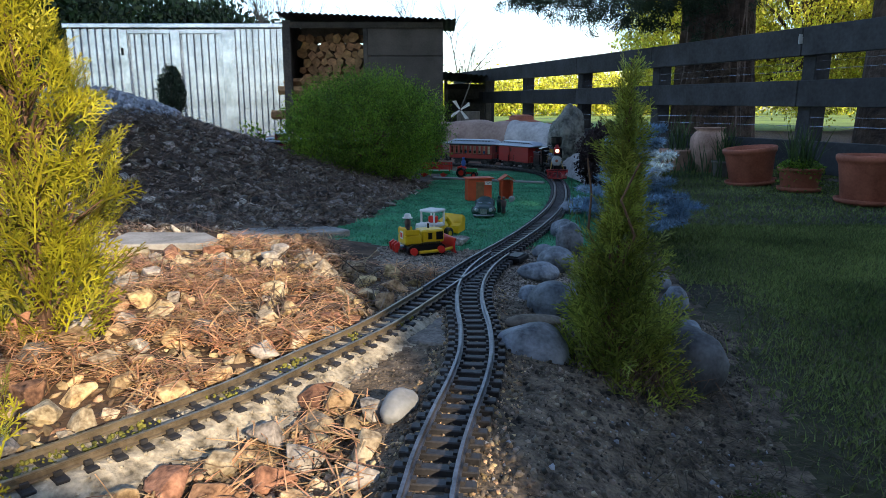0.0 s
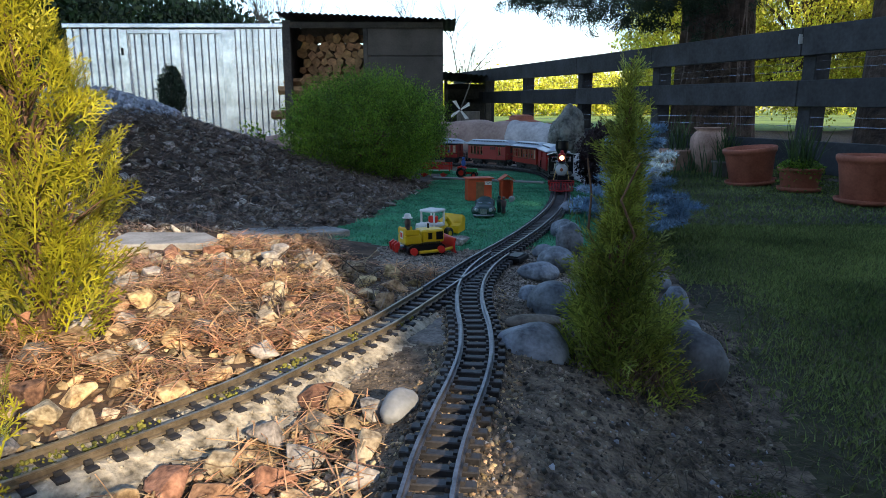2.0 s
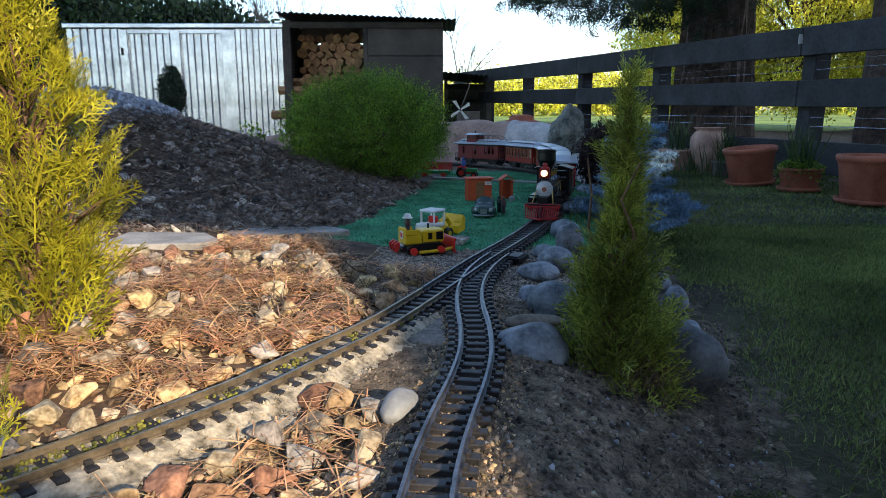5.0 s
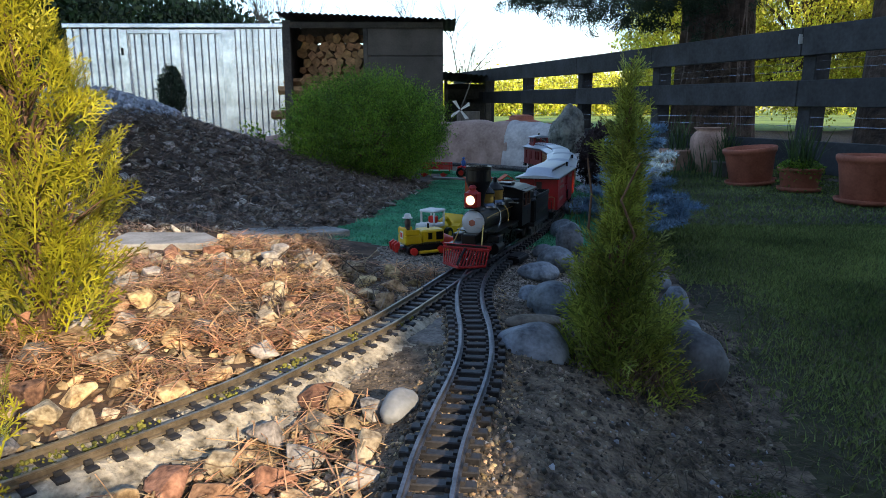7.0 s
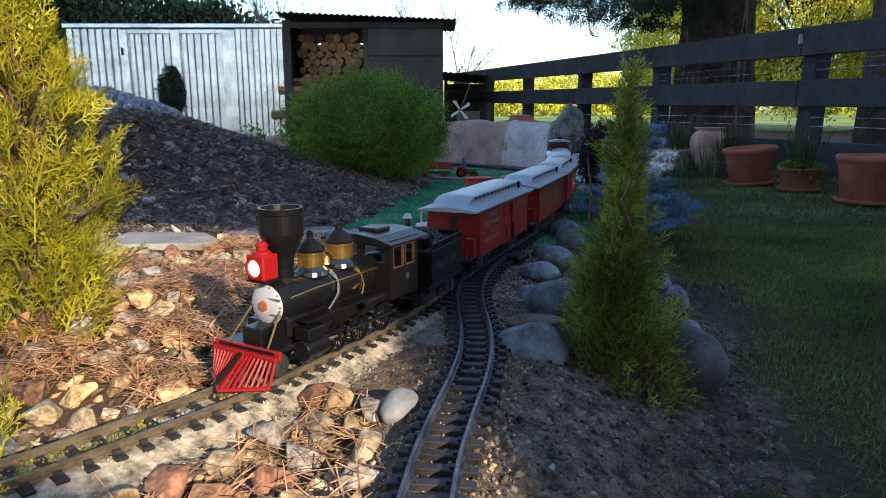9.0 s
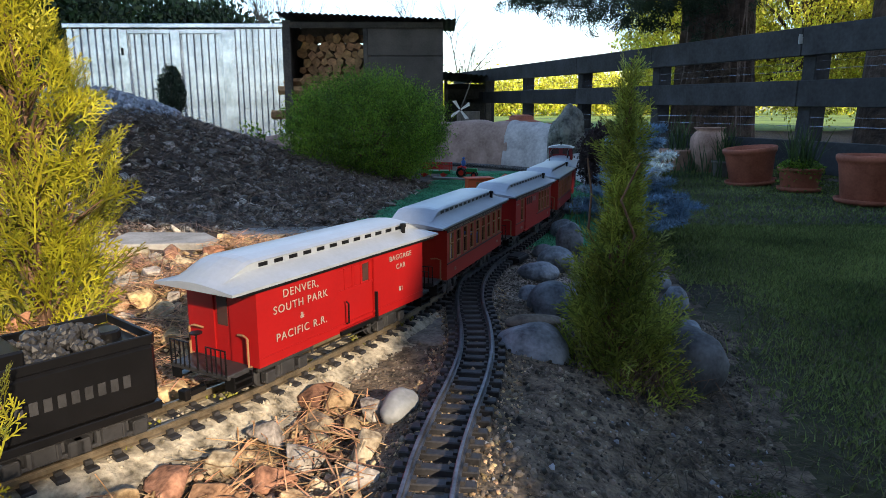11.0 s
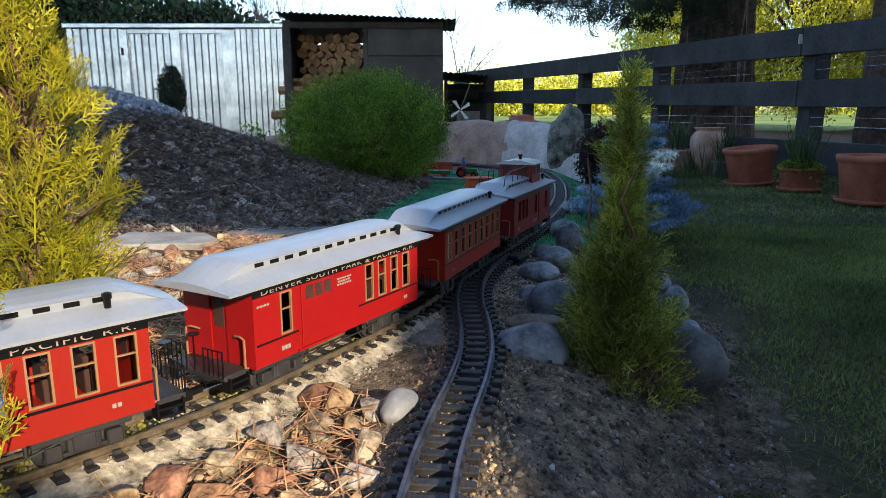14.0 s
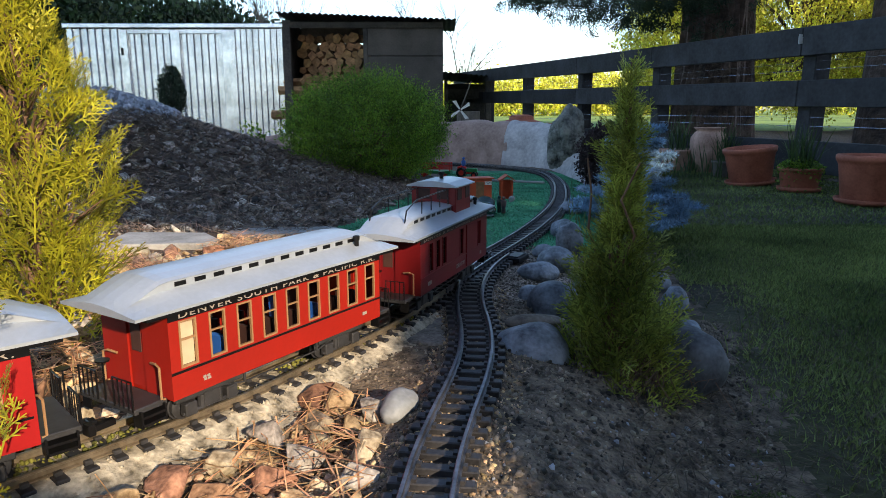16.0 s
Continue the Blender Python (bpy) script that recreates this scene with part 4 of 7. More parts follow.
def baggage(label, paint, spin):
    car = base_car(label, paint, spin, "baggage car")
    part("body", body_shell([(-0.045, 0.030, SILL + 0.003, EAVE - 0.010)]), car_red(car), car)
    for s in (-1, 1):
        y = s * (BW / 2)
        dr = part("sliding_door", cube(-0.047, 0.032, *sorted((y - s * 0.0032, y - s * 0.0055)), SILL + 0.003, EAVE - 0.008, 0.0005), car_red(car), car)
        for q in (-0.030, -0.012, 0.006, 0.022):
            part("door_pane", cube(q - 0.0062, q + 0.0062, *sorted((y - s * 0.0036, y - s * 0.0026)), EAVE - 0.038, EAVE - 0.014), M_SEAT if q < -0.02 else M_RED, dr)
            part("pane_frame", cube(q - 0.0085, q - 0.0062, *sorted((y - s * 0.0036, y - s * 0.0016)), EAVE - 0.040, EAVE - 0.012), car_red(car), dr)
        part("door_rail", cube(-0.045, 0.030, *sorted((y - s * 0.0036, y - s * 0.0016)), EAVE - 0.043, EAVE - 0.040), car_red(car), dr)
        part("bottom_rail", cube(-BL / 2, BL / 2, *sorted((y, y + s * 0.0008)), SILL + 0.0095, SILL + 0.0110), car_red(car), car)
        part("door_edge", cube(-0.0485, -0.0455, *sorted((y, y + s * 0.004)), SILL - 0.004, SILL + 0.038), M_BLACK, car)
        part("door_handle", bar([(0.018, y + s * 0.002, SILL + 0.010), (0.018, y + s * 0.006, SILL + 0.012), (0.018, y + s * 0.006, SILL + 0.038), (0.018, y + s * 0.002, SILL + 0.040)], 0.0012, 5), M_BLACK, dr)
        part("door_track", cube(-0.05, 0.03, *sorted((y, y + s * 0.003)), SILL - 0.003, SILL + 0.0025), M_BLACK, car)
    for i, w in enumerate(("DENVER,", "SOUTH PARK", "&", "PACIFIC R.R.")):
        lettering("lettering", w, 0.0135 if w != "&" else 0.011, car, left_side(0.0985, EAVE - 0.018 - 0.0165 * i), M_LETTER)
    car.scale = (1.03, 1, 1)
    for w, z, k in (("BAGGAGE", EAVE - 0.019, 0.0108), ("CAR", EAVE - 0.033, 0.0108), ("81", SILL + 0.028, 0.0098)):
        lettering("lettering", w, k, car, left_side(-0.108, z), M_LETTER)
    add_roof(car, BL + 0.074)
    return car


def caboose(label, paint, spin):
    car = base_car(label, paint, spin, "caboose")
    z0, z1 = SILL + 0.030, EAVE - 0.018
    wins = [(x - 0.0085, x + 0.0085, z0, z1) for x in (0.125, 0.095, 0.065, -0.02, -0.12)]
    part("body", body_shell(wins), car_red(car), car)
    for s in (-1, 1):
        y = s * (BW / 2)
        ys = sorted((y - s * 0.002, y + s * 0.0009))
        t = 0.0010
        for a, b, c, d_ in wins:
            bm = bmesh.new()
            for e, f, g, h in ((a - t, a + t, c - t, d_ + t), (b - t, b + t, c - t, d_ + t), (a + t, b - t, c - t, c + t), (a + t, b - t, d_ - t, d_ + t)):
                box(bm, e, f, *ys, g, h)
            part("window_frame", bm, M_MAROON, car)
        part("belt_rail", cube(-BL / 2, BL / 2, *sorted((y, y + s * 0.0012)), SILL + 0.0255, SILL + 0.0275), M_MAROON, car)
        part("side_door", cube(-0.085, -0.045, *sorted((y, y + s * 0.002)), SILL + 0.003, EAVE - 0.016), car_red(car), car)
    inside(car, [M_SEAT])
    letterboard(car, "DENVER & RIO GRANDE WESTERN")
    bars(car, 0.13, SILL + 0.013, 0.018, 1, 0.006)
    lettering("lettering", "D&RGW", 0.0105, car, left_side(-0.012, SILL + 0.013), M_LETTER)
    bars(car, -0.13, SILL + 0.013, 0.012, 1, 0.006)
    add_roof(car, BL + 0.074, vents=True)
    cup = part("cupola", cube(-0.105, -0.025, -0.043, 0.043, EAVE + 0.006, 0.190, 0.001), car_red(car), car, "dark red raised lookout cupola")
    for s in (-1, 1):
        for x in (-0.086, -0.044):
            part("pane", cube(x - 0.011, x + 0.011, *sorted((s * 0.0425, s * 0.0438)), 0.164, 0.184), M_SEAT, cup)
    for x in (-0.1058, -0.0242):
        for y in (-0.018, 0.018):
            part("pane", cube(x - 0.0006, x + 0.0006, y - 0.011, y + 0.011, 0.166, 0.184), M_SEAT, cup)
    bm = bmesh.new()
    pr = [(-0.049, 0.190), (-0.03, 0.196), (0, 0.199), (0.03, 0.196), (0.049, 0.190), (0.049, 0.188), (-0.049, 0.188)]
    prism(bm, pr, -0.114, -0.016, Matrix(((0, 0, 1, 0), (1, 0, 0, 0), (0, 1, 0, 0), (0, 0, 0, 1))))
    part("cupola_roof", bm, M_SILVER, cup, "silver-grey curved cupola roof")
    part("smoke_jack", turned([(0.004, 0.198), (0.004, 0.206), (0.006, 0.206), (0.006, 0.211)], 8, Matrix.Translation((-0.065, 0, 0))), M_BLACK, cup)
    bm = bmesh.new()
    for y in (-0.03, 0.03):
        tube(bm, [(-0.02, y, TOP - 0.004), (-0.02, y, TOP + 0.024), (0.12, y, TOP + 0.022), (0.160, y, TOP + 0.010), (0.175, y, TOP - 0.024)], 0.0012, 5)
        for x in (0.02, 0.06, 0.10):
            tube(bm, [(x, y, TOP - 0.004), (x, y, TOP + 0.019)], 0.001, 5)
    part("roof_railing", bm, M_BLACK, car, "thin black roof handrails")
    return car


SPIN = []   # wheelsets of the train, which roll

# ---------- locomotive (own space: +x ahead, origin on the rail under the smokebox front) ----------
LZ = 0.0868      # boiler's centre over the rail
loco = thing("steam_locomotive", pose(0, 0, 0), "black model steam locomotive with red cowcatcher and lit headlamp", "locomotive", group="model train")
RODS = []


def driver(x, r=0.0205):
    bm = bmesh.new()
    tube(bm, [(0, -0.03, 0), (0, 0.03, 0)], 0.0032, 8)
    for s in (-1, 1):
        y = s * 0.026
        m_ = Matrix.Translation((0, y, 0)) @ YAX
        lathe(bm, [(r - 0.0035, -0.002), (r, -0.002), (r, 0.002), (r - 0.0035, 0.002)], 28, m_, cap=False)
        lathe(bm, [(r - 0.0035, 0.002), (r - 0.0035, -0.002)], 28, m_, cap=False)
        lathe(bm, [(0.005, -0.0025), (0.005, 0.0025)], 12, m_)
        for k in range(12):
            a = 2 * math.pi * k / 12
            tube(bm, [(0.004 * math.cos(a), y, 0.004 * math.sin(a)), ((r - 0.003) * math.cos(a), y, (r - 0.003) * math.sin(a))], 0.0009, 4)
        box(bm, -0.004, 0.004, y - 0.0016, y + 0.0016, -r + 0.003, -r + 0.010)
    o = part("driving_wheel", bm, M_BLACK, loco, "spoked dark driving wheels on their axle")
    o.matrix_basis = pose(x, 0, r)
    SPIN.append((o, r, (x, 0, r)))


# boiler and smokebox
part("boiler", turned([(0.0265, -0.232), (0.0265, -0.105), (0.0258, -0.104), (0.0258, -0.052), (0.0275, -0.0515), (0.0275, -0.004), (0.026, 0.0)], 32, Matrix.Translation((0, 0, LZ)) @ XAX), M_BLACK, loco, smooth=False)
part("boiler_band", turned([(0.0271, -0.108), (0.0271, -0.104)], 32, Matrix.Translation((0, 0, LZ)) @ XAX, cap=False), M_CHROME, loco)
part("boiler_band", turned([(0.0271, -0.158), (0.0271, -0.155)], 32, Matrix.Translation((0, 0, LZ)) @ XAX, cap=False), M_BRASS, loco)
sbd = part("smokebox_door", turned([(0.0255, 0.0), (0.0255, 0.0015), (0.0225, 0.0035), (0.0215, 0.0042), (0.012, 0.0068), (0.0, 0.0075)], 32, Matrix.Translation((0, 0, LZ)) @ XAX), M_SILVERFACE, loco, "silver round smokebox door", smooth=True)
bm = turned([(0.0075, 0.0068), (0.0075, 0.0092), (0.006, 0.0096)], 6, Matrix.Translation((0, 0, LZ)) @ XAX)
part("number_plate", bm, M_TERRA, sbd, "small copper-brown hexagonal plate")
bm = bmesh.new()
for k in range(10):
    a = 2 * math.pi * k / 10
    lathe(bm, [(0.0012, 0.001), (0.0012, 0.004)], 6, Matrix.Translation((0, 0.0238 * math.cos(a), LZ + 0.0238 * math.sin(a))) @ XAX)
for z in (0.010, -0.010):
    box(bm, 0.004, 0.0065, 0.006, 0.026, LZ + z - 0.0012, LZ + z + 0.0012)
part("door_clamp", bm, M_CHROME, sbd)
# diamond-free balloon stack
part("chimney", turned([(0.0165, LZ + 0.024), (0.0135, LZ + 0.029), (0.0130, LZ + 0.042), (0.0150, LZ + 0.056), (0.0250, LZ + 0.079), (0.0268, LZ + 0.083), (0.0278, LZ + 0.087), (0.0268, LZ + 0.110), (0.0280, LZ + 0.111), (0.0280, LZ + 0.118), (0.0248, LZ + 0.118), (0.022, LZ + 0.098)], 40, Matrix.Translation((-0.030, 0, 0))), M_BLACK, loco, "black balloon-shaped chimney", smooth=False)
# headlamp on its bracket
part("lamp_bracket", cube(-0.010, 0.018, -0.016, 0.016, LZ + 0.0315, LZ + 0.0340, 0.0005), M_BLACK, loco)
hl = part("headlamp", cube(-0.006, 0.0145, -0.0115, 0.0115, LZ + 0.0305, LZ + 0.0555, 0.0015), M_RED, loco, "red box headlamp with a lit lens")
bm = turned([(0.010, LZ + 0.0555), (0.008, LZ + 0.058), (0.0055, LZ + 0.059), (0.0055, LZ + 0.063), (0.007, LZ + 0.0635), (0.004, LZ + 0.067)], 14, Matrix.Translation((0.004, 0, 0)))
part("lamp_cap", bm, M_RED, hl)
part("lamp_rim", turned([(0.0100, 0.0135), (0.0105, 0.0165), (0.0085, 0.0165), (0.0085, 0.0145)], 24, Matrix.Translation((0, 0, LZ + 0.043)) @ XAX, cap=False), M_RED, hl)
part("lamp_lens", turned([(0.0082, 0.0144), (0.0075, 0.0156), (0.004, 0.0164), (0.0, 0.0166)], 20, Matrix.Translation((0, 0, LZ + 0.043)) @ XAX), M_LAMP, hl, "lit warm headlamp lens", smooth=True)
for o in (hl,):
    o.matrix_basis = Matrix.Translation((0, 0, LZ + 0.034)) @ Matrix.Scale(1.26, 4) @ Matrix.Translation((0, 0, -LZ - 0.0305))
# domes, bell, whistle
for x, sc in ((-0.082, 1.2), (-0.142, 1.28)):
    m_ = Matrix.Translation((x, 0, LZ + 0.0225)) @ Matrix.Scale(sc * 1.12, 4)
    dm = part("dome", turned([(0.0175, 0), (0.0165, 0.004), (0.0135, 0.007), (0.0125, 0.008)], 24, m_), M_DKCHROME, loco, "steam dome with brass band")
    part("dome_band", turned([(0.0128, 0.008), (0.0132, 0.009), (0.0132, 0.020), (0.0142, 0.021), (0.0142, 0.023)], 24, m_), M_BRASS, dm)
    part("dome_top", turned([(0.0142, 0.023), (0.0146, 0.0250), (0.009, 0.032), (0.0055, 0.0345), (0.0035, 0.036), (0.0032, 0.040), (0.0042, 0.0415), (0.001, 0.0435)], 24, m_), M_BLACK, dm)
bm = bmesh.new()
for y in (-0.004, 0.004):
    lathe(bm, [(0.0016, 0.058), (0.0018, 0.066), (0.0024, 0.067), (0.0012, 0.071)], 8, Matrix.Translation((-0.135, y, LZ - 0.002)))
part("whistle", bm, M_BRASS, loco)
bl = part("bell", turned([(0.0075, 0.030), (0.0065, 0.033), (0.0045, 0.038), (0.003, 0.041), (0.001, 0.042)], 16, Matrix.Translation((-0.112, 0, LZ))), M_BRASS, loco)
part("bell_frame", bar([(-0.112, -0.010, LZ + 0.024), (-0.112, -0.010, LZ + 0.042), (-0.112, 0, LZ + 0.046), (-0.112, 0.010, LZ + 0.042), (-0.112, 0.010, LZ + 0.024)], 0.0012, 5), M_BLACK, bl)
# handrails and pipes
for s in (-1, 1):
    part("handrail", bar([(-0.01, s * 0.0285, LZ + 0.010), (-0.06, s * 0.0285, LZ + 0.012), (-0.22, s * 0.0285, LZ + 0.012)], 0.0011, 5), M_BRASS, loco, "thin brass handrail")
    part("steam_pipe", bar([(-0.100, s * 0.016, LZ + 0.023), (-0.104, s * 0.026, LZ + 0.012), (-0.100, s * 0.0295, LZ - 0.004), (-0.085, s * 0.030, LZ - 0.018), (-0.070, s * 0.031, LZ - 0.026)], 0.0010, 6), M_CHROME, loco, "silver curved pipe")
    part("steam_pipe", bar([(-0.150, s * 0.02, LZ + 0.019), (-0.156, s * 0.027, LZ + 0.008), (-0.158, s * 0.0295, LZ - 0.006), (-0.150, s * 0.031, LZ - 0.018)], 0.0014, 6), M_BRASS, loco)
    part("air_tank", turned([(0.002, -0.235), (0.0075, -0.232), (0.0075, -0.150), (0.002, -0.147)], 14, Matrix.Translation((0, s * 0.036, LZ - 0.030)) @ XAX), M_BLACK, loco)
    part("running_board", cube(-0.235, -0.02, *sorted((s * 0.024, s * 0.046)), LZ - 0.0235, LZ - 0.0210, 0.0004), M_BLACK, loco)
    cy = part("cylinder", turned([(0.0125, -0.052), (0.0135, -0.050), (0.0135, -0.012), (0.0125, -0.010)], 20, Matrix.Translation((0, s * 0.042, 0.030)) @ XAX), M_BLACK, loco, "black steam cylinder and valve chest")
    part("valve_chest", cube(-0.048, -0.014, *sorted((s * 0.028, s * 0.053)), 0.042, 0.058, 0.002), M_BLACK, cy)
    part("piston_rod", bar([(-0.052, s * 0.038, 0.030), (-0.085, s * 0.038, 0.028)], 0.0016, 6), M_CHROME, cy)
    part("crosshead_guide", cube(-0.095, -0.052, *sorted((s * 0.035, s * 0.041)), 0.0345, 0.0365), M_DKCHROME, cy)
    rod = part("side_rod", cube(-0.070, 0.052, -0.0012, 0.0012, -0.0022, 0.0022, 0.0006), M_DKCHROME, loco, "dark steel coupling rod")
    rod.matrix_basis = pose(-0.155, s * 0.0335, 0.0205 - 0.009)
    RODS.append((rod, (-0.155, s * 0.0335, 0.0205), 0 if s > 0 else 90))
    st_ = part("pilot_brace", bar([(0.004, s * 0.024, LZ - 0.004), (0.036, s * 0.032, 0.045)], 0.0014, 6), M_BRASS, loco, "brass smokebox brace")
# frame, pilot deck, pony truck
part("main_frame", cube(-0.235, 0.03, -0.016, 0.016, 0.030, LZ - 0.022, 0.002), M_BLACK, loco)
part("saddle", cube(-0.050, -0.010, -0.024, 0.024, 0.042, LZ - 0.018, 0.004), M_BLACK, loco)
part("pilot_deck", cube(0.004, 0.040, -0.046, 0.046, 0.040, 0.045, 0.001), M_BLACK, loco)
part("buffer_beam", cube(0.034, 0.0393, -0.0535, 0.0535, 0.036, 0.046, 0.001), M_RED, loco, "red buffer beam")
for x in (-0.100, -0.150, -0.205):
    driver(x)
for x in (-0.045, 0.008):
    wheelset(loco, x, SPIN)
# cowcatcher
cow = part("cowcatcher", cube(0.050, 0.058, -0.044, 0.044, 0.0065, 0.0105, 0.001), M_RED, loco, "bright red slatted cowcatcher")
cow.data.clear_geometry()
bm = bmesh.new()
for i in range(17):
    u = -1 + i / 8.0
    part("slat", bar([(0.042, u * 0.050, 0.0370), (0.051 + 0.033 * (1 - abs(u)), u * 0.046, 0.0050)], 0.0019, 5), M_RED, cow)
for u0, u1 in ((-1, 0), (0, 1)):
    tube(bm, [(0.051 + 0.033 * (1 - abs(u0)), u0 * 0.047, 0.0050), (0.051 + 0.033 * (1 - abs(u1)), u1 * 0.047, 0.0050)], 0.0028, 6)
box(bm, 0.0395, 0.0450, -0.0525, 0.0525, 0.0345, 0.0400, 0.001)
bm.to_mesh(cow.data)
bm.free()
part("coupler_bar", bar([(0.048, 0, 0.039), (0.083, -0.004, 0.012)], 0.0028, 6), M_BLACK, cow)
# cab
cab = part("cab", bmesh.new(), M_BLACK, loco, "black cab with arched side windows")
CX0, CX1, CZ0, CZ1 = -0.305, -0.232, 0.052, 0.138
for s in (-1, 1):
    bm = bmesh.new()
    y0, y1 = sorted((s * 0.047, s * 0.0445))
    for a, b, c, d_ in ((CX0, CX1, CZ0, 0.096), (CX0, CX1, 0.128, CZ1), (CX0, CX0 + 0.010, 0.096, 0.128), (CX1 - 0.008, CX1, 0.096, 0.128), (-0.271, -0.266, 0.096, 0.128)):
        box(bm, a, b, y0, y1, c, d_)
    part("cab_side", bm, M_BLACK, cab)
bm = bmesh.new()
for a, b, c, d_ in ((-0.0445, -0.038, CZ0, CZ1), (0.038, 0.0445, CZ0, CZ1), (-0.038, 0.038, CZ0, 0.105), (-0.038, 0.038, 0.128, CZ1), (-0.006, 0.006, 0.105, 0.128)):
    box(bm, CX1 - 0.003, CX1, a, b, c, d_)
bm.to_mesh(cab.data)
bm.free()
part("floor", cube(CX0, CX1 - 0.003, -0.0445, 0.0445, CZ0, CZ0 + 0.003), M_BLACK, cab)
bm = prism(bmesh.new(), [(-0.056, 0.134), (-0.03, 0.142), (0, 0.145), (0.03, 0.142), (0.056, 0.134), (0.056, 0.132), (-0.056, 0.132)], CX0 - 0.018, CX1 + 0.012, Matrix(((0, 0, 1, 0), (1, 0, 0, 0), (0, 1, 0, 0), (0, 0, 0, 1))))
part("cab_roof", bm, M_BLACK, cab, "satin black curved cab roof")
part("roof_hatch", cube(-0.285, -0.250, -0.016, 0.016, 0.143, 0.149, 0.002), M_BLACK, cab)
for s in (-1, 1):
    bm = bmesh.new()
    for a, b in ((CX0 + 0.010, -0.271), (-0.266, CX1 - 0.008)):
        t = 0.0012
        ys = sorted((s * 0.0442, s * 0.0476))
        for e, f, g, h in ((a, a + t, 0.096, 0.128), (b - t, b, 0.096, 0.128), (a + t, b - t, 0.096, 0.096 + t), (a + t, b - t, 0.128 - t, 0.128)):
            box(bm, e, f, *ys, g, h)
    part("cab_window_frame", bm, M_BROWNWOOD, cab, "brown cab window frames")
    bars_m = bmesh.new()
    box(bars_m, -0.281, -0.272, *sorted((s * 0.0468, s * 0.0474)), 0.074, 0.084)
    part("cab_number", bars_m, M_DKGREY, cab, "small pale cab number")

cab.matrix_basis = Matrix.Translation((0.042, 0, 0)) @ Matrix.Diagonal((1, 1.13, 1.02, 1))

# ---------- tender ----------
tender = thing("locomotive_tender", pose(0, 0, 0), "black model locomotive tender with a heaped load", "locomotive tender", group="model train")
for x in (-0.030, 0.030):
    bogie(tender, x, SPIN)
part("tender_frame", cube(-0.076, 0.076, -0.050, 0.050, 0.031, 0.040, 0.001), M_BLACK, tender)
tb = part("tank", bmesh.new(), M_BLACK, tender, "black tank with rounded corners and pale writing")
bm = bmesh.new()
box(bm, -0.073, 0.073, -0.0515, 0.0515, 0.040, 0.101, 0.004)
for s in (-1, 1):
    box(bm, -0.071, 0.071, *sorted((s * 0.050, s * 0.053)), 0.101, 0.111, 0.001)
box(bm, -0.0735, -0.0705, -0.050, 0.050, 0.101, 0.111, 0.001)
bm.to_mesh(tb.data)
bm.free()
for s in (-1, 1):
    bm = bmesh.new()
    for i in range(9):
        box(bm, 0.046 - i * 0.0115, 0.053 - i * 0.0115, *sorted((s * 0.0513, s * 0.0521)), 0.064, 0.076)
    part("writing", bm, M_DKGREY, tb, "faint grey lettering")
part("tool_box", cube(0.035, 0.066, -0.036, 0.036, 0.101, 0.119, 0.002), M_BLACK, tender)
part("water_hatch", turned([(0.014, 0.101), (0.014, 0.108), (0.012, 0.110)], 16, Matrix.Translation((-0.048, 0, 0))), M_BLACK, tender)
bm = bmesh.new()
for i in range(120):
    x, y = random.uniform(-0.035, 0.03), random.uniform(-0.036, 0.036)
    r = random.uniform(0.004, 0.008)
    q = bmesh.ops.create_icosphere(bm, subdivisions=1, radius=r, matrix=pose(x, y, 0.101 + 0.018 * (1 - (abs(y) / 0.04) ** 2) * random.uniform(0.4, 1), random.uniform(0, 360), random.uniform(0, 360), 0) @ Matrix.Diagonal((1, 0.7, 0.6, 1)))
part("coal", bm, M_DKGREY, tender, "heap of dark coal")

# ---------- the cars ----------
CARS = [(loco, 0.0), (tender, 0.389)]
for i, car in enumerate((
        baggage("red model baggage car with silver lettering and grey roof", "red", SPIN),
        coach("orange-red model passenger coach with cream windows, grey roof", "vermilion", SPIN),
        combine("bright red model combine car with sliding door, grey roof", "red", SPIN),
        coach("orange-red model passenger coach behind the combine car", "vermilion", SPIN),
        caboose("dark red model caboose with raised cupola and roof rails", "maroon", SPIN))):
    CARS.append((car, 0.7395 + 0.441 * i))

# ---------- scattering helpers ----------
def rots(n, r, tilt=math.pi):
    """Random turns as n 3x3 matrices: any heading, tipped by up to tilt."""
    a, b, c = r.uniform(0, 2 * math.pi, n), r.uniform(-tilt, tilt, n), r.uniform(-tilt, tilt, n)
    ca, sa, cb, sb, cc, sc = np.cos(a), np.sin(a), np.cos(b), np.sin(b), np.cos(c), np.sin(c)
    o, z = np.ones(n), np.zeros(n)
    A = np.stack([ca, -sa, z, sa, ca, z, z, z, o], 1).reshape(n, 3, 3)
    B = np.stack([cb, z, sb, z, o, z, -sb, z, cb], 1).reshape(n, 3, 3)
    C = np.stack([o, z, z, z, cc, -sc, z, sc, cc], 1).reshape(n, 3, 3)
    return A @ B @ C


